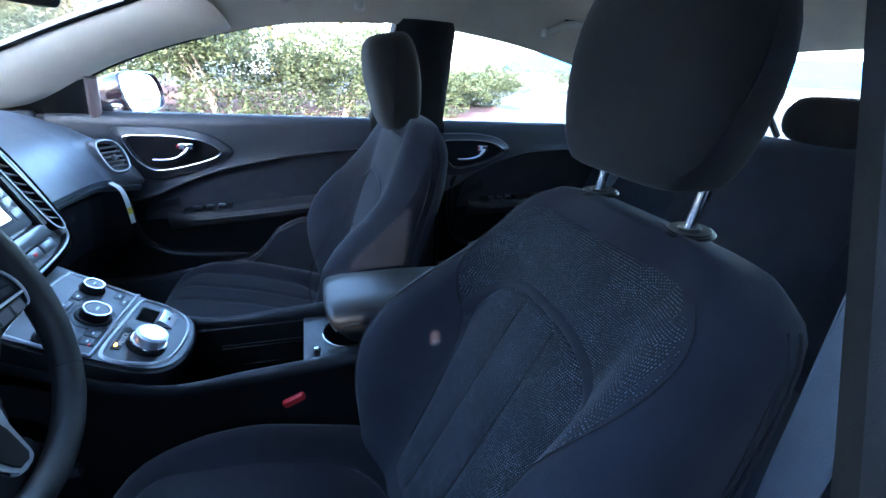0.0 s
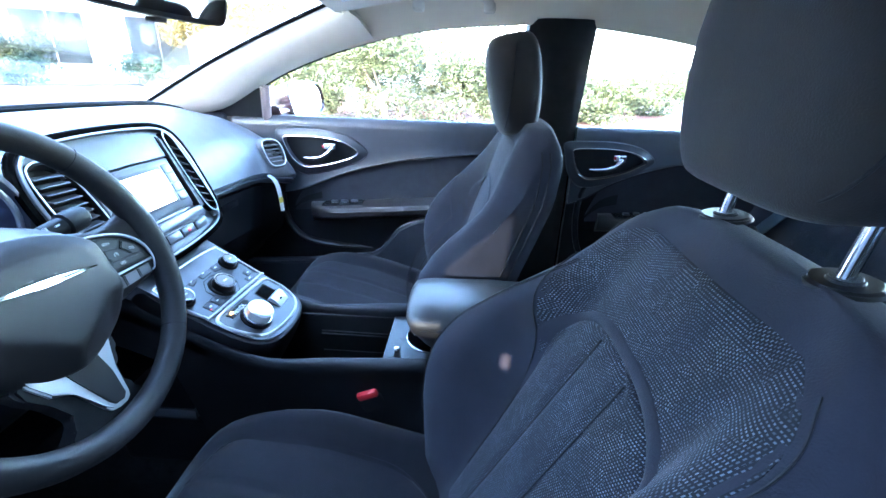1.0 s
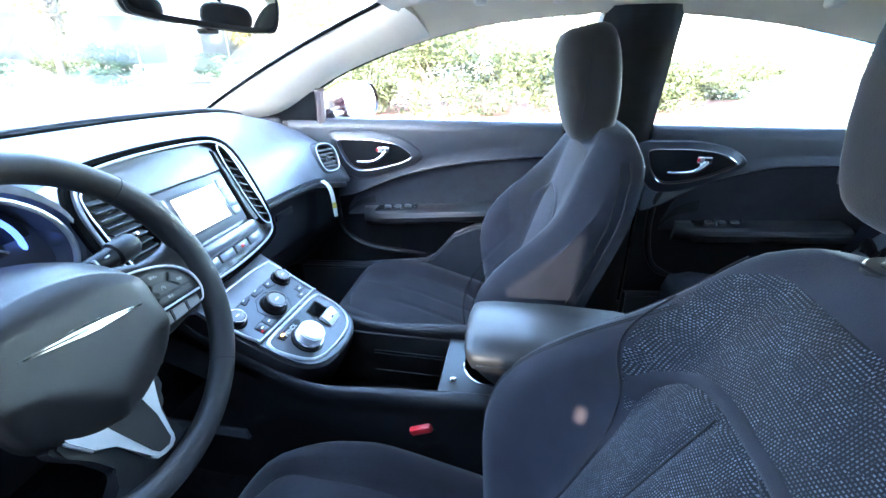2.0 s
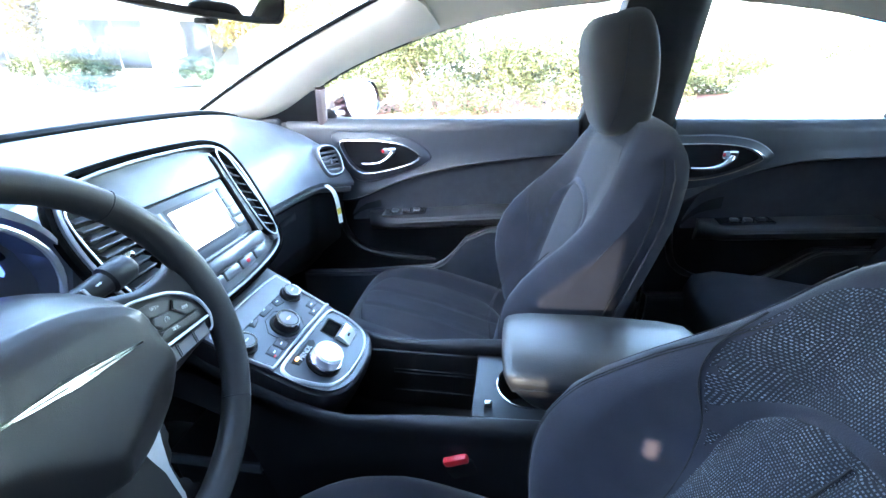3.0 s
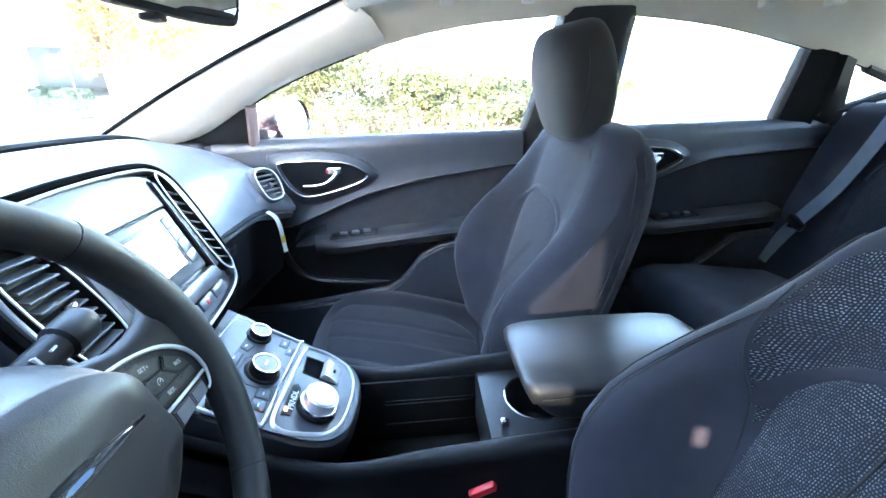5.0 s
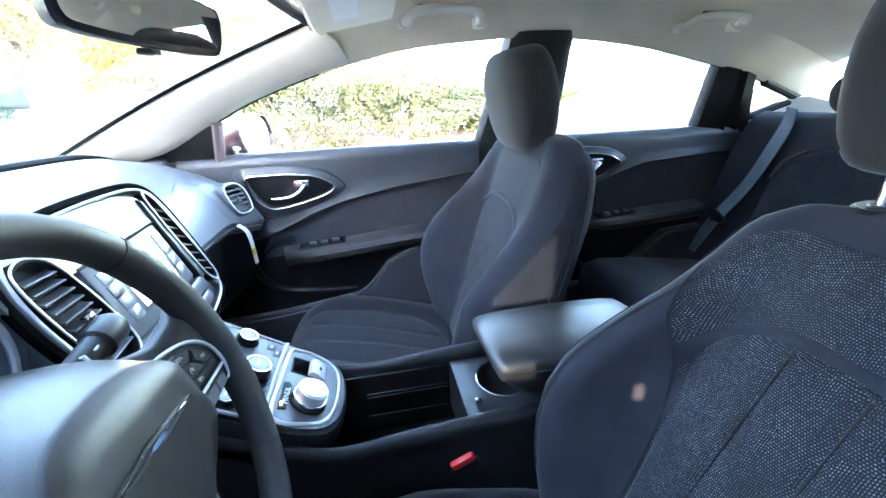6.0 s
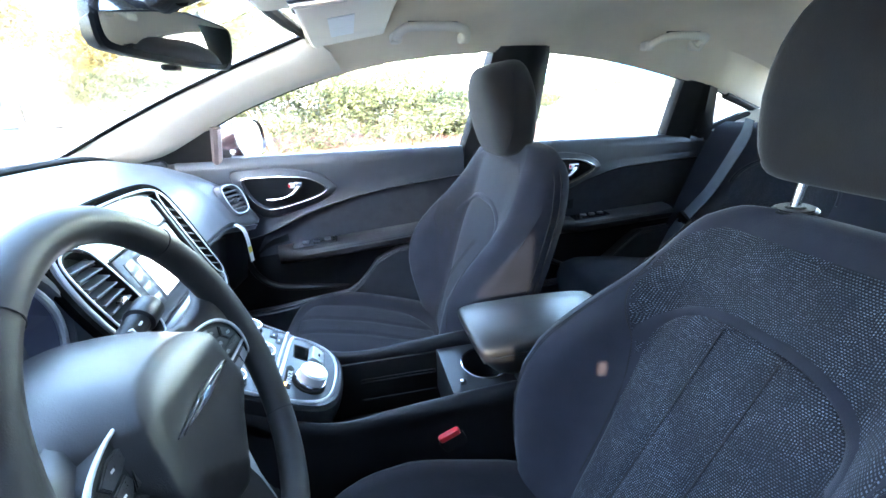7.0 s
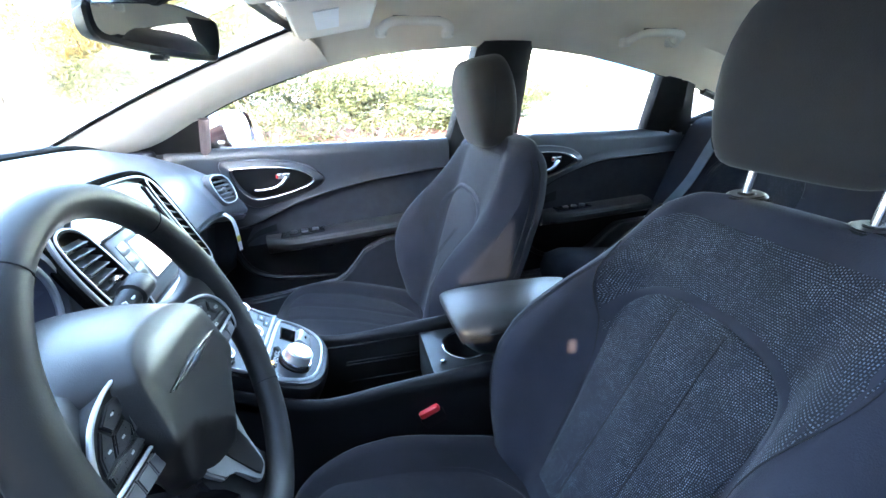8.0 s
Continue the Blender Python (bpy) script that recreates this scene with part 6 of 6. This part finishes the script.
# ---- rear bench ----
bench = thing("rear_seat", (1.1, 0, 0.18), "charcoal cloth rear bench with woven backrests", "car seat")
def bench_ring(y):
    e = min(1, (0.66 - abs(y)) / 0.06 + 0.25)
    return [(0.66, y, 0.36), (0.645, y, 0.46), (0.66, y, 0.50 + 0.02 * e), (0.72, y, 0.515 + 0.025 * e), (0.86, y, 0.505 + 0.02 * e), (1.02, y, 0.48 + 0.02 * e), (1.20, y, 0.46), (1.22, y, 0.36)]
part("cushion", loft([bench_ring(y) for y in lin(-0.66, 0.66, 30)]), CLOTH, bench, "", 60)
def rear_x(y, z):
    u = abs(abs(y) - 0.36)
    dish = 0.022 * max(0, 1 - (u / 0.2) ** 2)
    return ip(z, [0.48, 0.7, 0.9, 0.98, 1.0], [1.13, 1.20, 1.27, 1.315, 1.36]) + dish + 0.10 * max(0, (abs(y) - 0.52) / 0.14) ** 2 * -0.6
rows = [[(rear_x(y, z), y, z) for z in [0.46, 0.52, 0.6, 0.7, 0.8, 0.88, 0.93, 0.965, 0.985, 0.995, 1.0]] for y in lin(-0.665, 0.665, 50)]
rb = part("backrest", sheet(rows, (0.14, 0, -0.03)), CLOTH, bench, "charcoal cloth rear backrest", 60)
for c in (0.36, -0.36):
    rows = []
    for z in lin(0.52, 0.90, 18):
        h = 0.17 * math.sqrt(max(0.01, 1 - max(0, (z - 0.80) / 0.105) ** 2))
        rows.append([(rear_x(c + h * q, z) - 0.006 * (1 - abs(q) ** 8) + 0.004 * math.exp(-((abs(h * q) - 0.05) / 0.006) ** 2), c + h * q, z) for q in lin(-1, 1, 31)])
    part("middle_panel", sheet(rows, (0.006, 0, 0)), WEAVEREAR, rb, "woven cloth panel", 70)
    part("arch_piping", tube([(rear_x(c + 0.178 * math.cos(a), 0.80 + 0.112 * math.sin(a)) - 0.003, c + 0.178 * math.cos(a), 0.80 + 0.112 * math.sin(a)) for a in lin(0.0, math.pi, 24)], 0.005, 6), CLOTH, rb)
def rear_headrest(y, parent):
    rings = []
    for i in range(11):
        a = math.pi * i / 10
        k = math.sin(a) ** 0.45 if 0 < i < 10 else 0.2
        z = 1.055 - 0.062 * math.cos(a)
        rings.append([(1.385 - 0.05 * k * abs(math.cos(b)) ** 0.6 * (1 if math.cos(b) > 0 else -1), y + 0.118 * k * abs(math.sin(b)) ** 0.6 * (1 if math.sin(b) > 0 else -1), z) for b in lin(0, 2 * math.pi, 25)[:-1]])
    h = part("headrest", loft(rings), HEADCLOTH, parent, "charcoal cloth rear headrest", 60)
    for s in (1, -1):
        part("headrest_post", tube([(1.39, y + s * 0.05, 1.02), (1.39, y + s * 0.05, 0.975)], 0.006, 8), CHROME, h)
for y in (0.40, 0.02, -0.40):
    rear_headrest(y, bench)
rear_line = [(0.555, 0.995), (0.560, 0.96), (0.560, 0.87), (0.578, 0.76), (0.612, 0.66), (0.632, 0.58), (0.642, 0.52)]
strap([(min(rear_x(min(y, 0.66), z), 1.30) - 0.016, y, z + (0.02 if z > 0.98 else 0)) for y, z in rear_line], 0.047, "seat_belt", "blue-grey belt webbing across the rear seat", turn=Vector((0.25, 1, 0.45)))
tong = thing("belt_tongue", (1.14, 0.61, 0.60), "black belt tongue on the rear seat webbing", "belt tongue")
part("grip", rbox((1.140, 0.614, 0.652), (0.02, 0.058, 0.03), 0.006, 2, Matrix.Rotation(radians(25), 4, "X")), PLASTIC, tong)
part("blade", rbox((1.134, 0.622, 0.628), (0.006, 0.03, 0.05), 0.002, 1, Matrix.Rotation(radians(25), 4, "X")), CHROME, tong)

# ---- outside ----
ASPHALT = material("pale_worn_asphalt", (0.066, 0.064, 0.062), 0.9, vary=0.2, scale=0.6, bump=0.6, fine=60)
CONCRETE = material("pale_concrete", (0.42, 0.40, 0.37), 0.85, vary=0.12, scale=3, bump=0.4, fine=80)
MULCH = material("red_bark_mulch", (0.11, 0.035, 0.022), 0.95, vary=0.5, scale=12, bump=1.0, fine=50)
WHITEWALL = material("white_render_wall", (0.62, 0.61, 0.59), 0.8, vary=0.06, scale=2, bump=0.2, fine=60)
DARKGLASS = material("grey_window_glass", (0.07, 0.08, 0.09), 0.12, vary=0.2, scale=2, bump=0.0)
BARK = material("grey_bark", (0.13, 0.10, 0.075), 0.9, vary=0.4, scale=20, bump=1.0, fine=80)
BLUEWALL = material("blue_painted_metal", (0.045, 0.13, 0.30), 0.75, vary=0.15, scale=2, bump=0.1, spec=0.15)

def leaf_material(name, a, b):
    m = material(name, a, 0.55, vary=0.35, scale=4, bump=0.2, fine=60)
    n, l = m.node_tree.nodes, m.node_tree.links
    g = n.new("ShaderNodeNewGeometry")
    mix = n.new("ShaderNodeMix")
    mix.data_type = "RGBA"
    l.new(g.outputs["Random Per Island"], mix.inputs["Factor"])
    mix.inputs[6].default_value, mix.inputs[7].default_value = (*a, 1), (*b, 1)
    p = n["Principled BSDF"]
    l.new(mix.outputs[2], p.inputs["Base Color"])
    thin = n.new("ShaderNodeBsdfTranslucent")
    l.new(mix.outputs[2], thin.inputs["Color"])
    both = n.new("ShaderNodeMixShader")
    both.inputs[0].default_value = 0.4
    l.new(p.outputs[0], both.inputs[1])
    l.new(thin.outputs[0], both.inputs[2])
    l.new(both.outputs[0], n["Material Output"].inputs["Surface"])
    return m
GREENLEAF = leaf_material("shrub_leaves", (0.018, 0.028, 0.010), (0.080, 0.088, 0.036))
GOLDLEAF = leaf_material("golden_leaves", (0.09, 0.065, 0.014), (0.19, 0.145, 0.035))
SPRUCELEAF = leaf_material("blue_green_leaves", (0.025, 0.055, 0.038), (0.06, 0.095, 0.065))

single("ground", rbox((0, 0, GROUND - 0.1), (1200, 1200, 0.2), 0), ASPHALT, "pale worn asphalt car park reaching far off", "ground", kind="structure")

def leaves(centre, size, count, leaf, seed, flat_bottom=True, cones=0.0):
    """Many small folded leaves filling an uneven crown."""
    rnd = random.Random(seed)
    lumps = [(Vector((rnd.uniform(-0.75, 0.75), rnd.uniform(-0.75, 0.75), rnd.uniform(-0.5, 0.75))), rnd.uniform(0.3, 0.6)) for _ in range(16)]
    verts, faces = [], []
    while len(faces) < count * 2:
        c, r = rnd.choice(lumps)
        d = Vector((rnd.gauss(0, 1), rnd.gauss(0, 1), rnd.gauss(0, 1))).normalized()
        p = c + d * r * rnd.uniform(0.75, 1.05)
        if p.z < -0.95 or p.length > 1.35:
            continue
        if cones:
            k = max(0.05, 1 - cones * (p.z + 1) / 2)
            p.x, p.y = p.x * k, p.y * k
        P = Vector(centre) + Vector((p.x * size[0], p.y * size[1], p.z * size[2]))
        a = Vector((rnd.gauss(0, 1), rnd.gauss(0, 1), rnd.gauss(0, 0.6))).normalized() * leaf * rnd.uniform(0.6, 1.3)
        b = a.cross(Vector((rnd.gauss(0, 1), rnd.gauss(0, 1), rnd.gauss(0, 1)))).normalized() * leaf * 0.4
        i = len(verts)
        fold = a.cross(b).normalized() * leaf * 0.15
        verts += [P - a, P + b + fold, P + a, P - b + fold]
        faces += [(i, i + 1, i + 2), (i, i + 2, i + 3)]
    return verts, faces

def foliage(name, verts, faces, mat, parent, label=""):
    me = bpy.data.meshes.new(name)
    me.from_pydata([tuple(v - origin_of(parent)) for v in verts], [], faces)
    me.materials.append(mat)
    ob = new(name, me)
    ob.parent = parent
    return tagged(ob, label)

def shrub(at, size, mat, seed, label, count=5000, leaf=0.06):
    s = thing("shrub", (at[0], at[1], GROUND), label, "shrub", group="shrubs beside the car park")
    rnd = random.Random(seed)
    for k in range(4):
        a = rnd.uniform(0, 6.28)
        part("stem", tube([(at[0], at[1], GROUND - 0.05), (at[0] + 0.3 * size[0] * math.cos(a), at[1] + 0.3 * size[1] * math.sin(a), GROUND + size[2] * 0.9), (at[0] + 0.6 * size[0] * math.cos(a), at[1] + 0.6 * size[1] * math.sin(a), GROUND + size[2] * 1.5)], [0.04, 0.025, 0.01], 6), BARK, s)
    v, f = leaves((at[0], at[1], GROUND + size[2] * 0.95), size, count, leaf, seed)
    foliage("leaves", v, f, mat, s)
    return s

def tree(at, height, spread, mat, seed, label, count=6000, leaf=0.12):
    t = thing("tree", (at[0], at[1], GROUND), label, "tree", group="trees beyond the car park")
    rnd = random.Random(seed)
    top = GROUND + height
    part("trunk", tube([(at[0], at[1], GROUND - 0.1), (at[0] + 0.1, at[1], GROUND + height * 0.3), (at[0], at[1] + 0.1, top * 0.85)], [0.16, 0.12, 0.03], 10), BARK, t)
    for k in range(6):
        a, z = rnd.uniform(0, 6.28), GROUND + height * rnd.uniform(0.3, 0.65)
        part("limb", tube([(at[0], at[1], z), (at[0] + 0.5 * spread * math.cos(a), at[1] + 0.5 * spread * math.sin(a), z + height * 0.15), (at[0] + 0.8 * spread * math.cos(a), at[1] + 0.8 * spread * math.sin(a), z + height * 0.28)], [0.06, 0.04, 0.012], 6), BARK, t)
    v, f = leaves((at[0], at[1], GROUND + height * 0.62), (spread, spread, height * 0.4), count, leaf, seed)
    foliage("crown", v, f, mat, t)
    return t

# planted bed beyond the passenger side
bed = [(x, 6.6 + 0.25 * math.sin(0.9 * x) - 0.02 * x, GROUND + 0.10) for x in lin(-14, 6, 24)]
single("mulch_bed", sheet([[p, (p[0], p[1] + 9, GROUND + 0.22)] for p in bed], (0, 0, -0.15)), MULCH, "bed of red bark mulch behind a kerb", "planting bed", kind="structure")
single("kerb", sheet([[(p[0], p[1] - 0.16, GROUND + 0.12), (p[0], p[1] + 0.0, GROUND + 0.13)] for p in bed], (0, 0, -0.2)), CONCRETE, "pale concrete kerb of the planting bed", "kerb", kind="structure")
for k, (x, y, sx, sy, sz, m) in enumerate(((-3.4, 8.6, 1.3, 1.1, 0.85, GREENLEAF), (-1.4, 8.3, 1.5, 1.2, 1.0, GREENLEAF), (0.8, 8.8, 1.4, 1.2, 0.9, GREENLEAF), (-2.6, 10.8, 2.0, 1.5, 2.2, GREENLEAF), (0.4, 11.0, 1.9, 1.5, 2.1, GOLDLEAF), (-5.4, 12.0, 1.8, 1.5, 1.9, GOLDLEAF), (2.8, 10.0, 1.3, 1.2, 0.6, GREENLEAF), (5.0, 12.5, 1.6, 1.2, 0.6, GREENLEAF))):
    shrub((x, y), (sx, sy, sz), m, 20 + k, "dense sunlit evergreen shrub with small leaves" if m is GREENLEAF else "tall shrub with yellowing autumn leaves", 12000, 0.045)

# office building ahead of the car, across the car park
BQ = Matrix.Translation((-20, 25, GROUND)) @ Matrix.Rotation(radians(38), 4, "Z")      # its front looks along local -y
house = thing("office_building", BQ.translation, "white rendered office building with columns and grey windows", "building")
def bq(bm):
    bm.transform(BQ)
    return bm
part("wall", bq(rbox((0, 4.0, 4.5), (44, 6, 9), 0.02)), WHITEWALL, house)
part("canopy", bq(rbox((0, -1.0, 5.0), (44, 4.4, 0.7), 0.03)), WHITEWALL, house)
part("plinth", bq(rbox((0, -0.2, 0.12), (44, 3.6, 0.24), 0.02)), CONCRETE, house)
for k in range(9):
    part("column", bq(rbox((-20 + 5 * k, -2.3, 2.45), (0.9, 0.9, 4.7), 0.05)), WHITEWALL, house)
    w = part("window", bq(rbox((-18 + 5 * k, 0.96, 2.3), (3.0, 0.12, 2.6), 0.02)), DARKGLASS, house, "grey tinted window")
    part("frame", bq(rbox((-18 + 5 * k, 0.92, 2.3), (0.08, 0.14, 2.6), 0.01)), CONCRETE, w)
    part("window", bq(rbox((-18 + 5 * k, 0.96, 6.9), (3.0, 0.12, 1.8), 0.02)), DARKGLASS, house, "grey tinted window")
for k in range(5):
    part("stair_step", bq(rbox((4.5, -3.6 - 0.32 * k, 0.85 - 0.18 * k), (2.4, 0.34, 0.16), 0.01)), CONCRETE, house)
def bush(x, y, m, seed, size, count=2600, leaf=0.09):
    p = BQ @ Vector((x, y, 0))
    shrub((p.x, p.y), size, m, seed, "rounded clipped shrub before a building" if m is SPRUCELEAF else "low sunlit shrub before a building", count, leaf)
shrub((-22.0, 19.3), (2.7, 1.7, 1.35), GREENLEAF, 58, "wide spreading evergreen shrub beside the car park", 7000, 0.085)
shrub((-31.0, 21.5), (2.2, 1.7, 1.5), GREENLEAF, 59, "dense evergreen shrub beside the car park", 4500, 0.10)
bush(-9, -5, SPRUCELEAF, 51, (1.6, 1.3, 0.8))
bush(-4, -4.6, SPRUCELEAF, 52, (1.2, 1.2, 0.7))
bush(1, -4.6, SPRUCELEAF, 53, (1.3, 1.2, 0.8))
bush(8, -5, SPRUCELEAF, 54, (1.7, 1.4, 0.8))
bush(13, -6, GREENLEAF, 55, (1.8, 1.5, 0.9))
bush(-14, -7, GREENLEAF, 56, (2.6, 2.0, 1.1), 4000)
bush(-19, -8, GREENLEAF, 57, (2.4, 2.0, 1.0), 4000)
for x, y, h, sp, sd in ((3.2, -5.5, 7.0, 1.4, 61), (-5.5, -6.0, 6.0, 1.2, 62), (11, -8, 7.0, 2.2, 63)):
    p = BQ @ Vector((x, y, 0))
    tree((p.x, p.y), h, sp, GOLDLEAF, sd, "slim tree with golden autumn leaves", 5200, 0.13)

# low blue-roofed building behind the car
RQ = Matrix.Translation((38, 23, GROUND)) @ Matrix.Rotation(radians(-60), 4, "Z")
shed = thing("low_building", RQ.translation, "long low building with a blue metal roof", "building")
def rq(bm):
    bm.transform(RQ)
    return bm
part("wall", rq(rbox((0, 3, 0.8), (60, 6, 1.6), 0.02)), CONCRETE, shed)
part("roof", rq(loft([[(-30.5, -0.4, 1.5), (-30.5, 3.2, 3.6), (-30.5, 6.5, 1.5)], [(30.5, -0.4, 1.5), (30.5, 3.2, 3.6), (30.5, 6.5, 1.5)]])), BLUEWALL, shed, "blue metal roof")
for k in range(14):
    part("window", rq(rbox((-26 + 4 * k, -0.02, 0.95), (1.8, 0.08, 0.8), 0.01)), DARKGLASS, shed, "grey tinted window")
for k, (x, y) in enumerate(((12, 26), (20, 30), (28, 33), (6, 27))):
    shrub((x, y), (2.6, 2.0, 0.9), GREENLEAF, 80 + k, "low shrub along the far edge of the car park", 2600, 0.10)
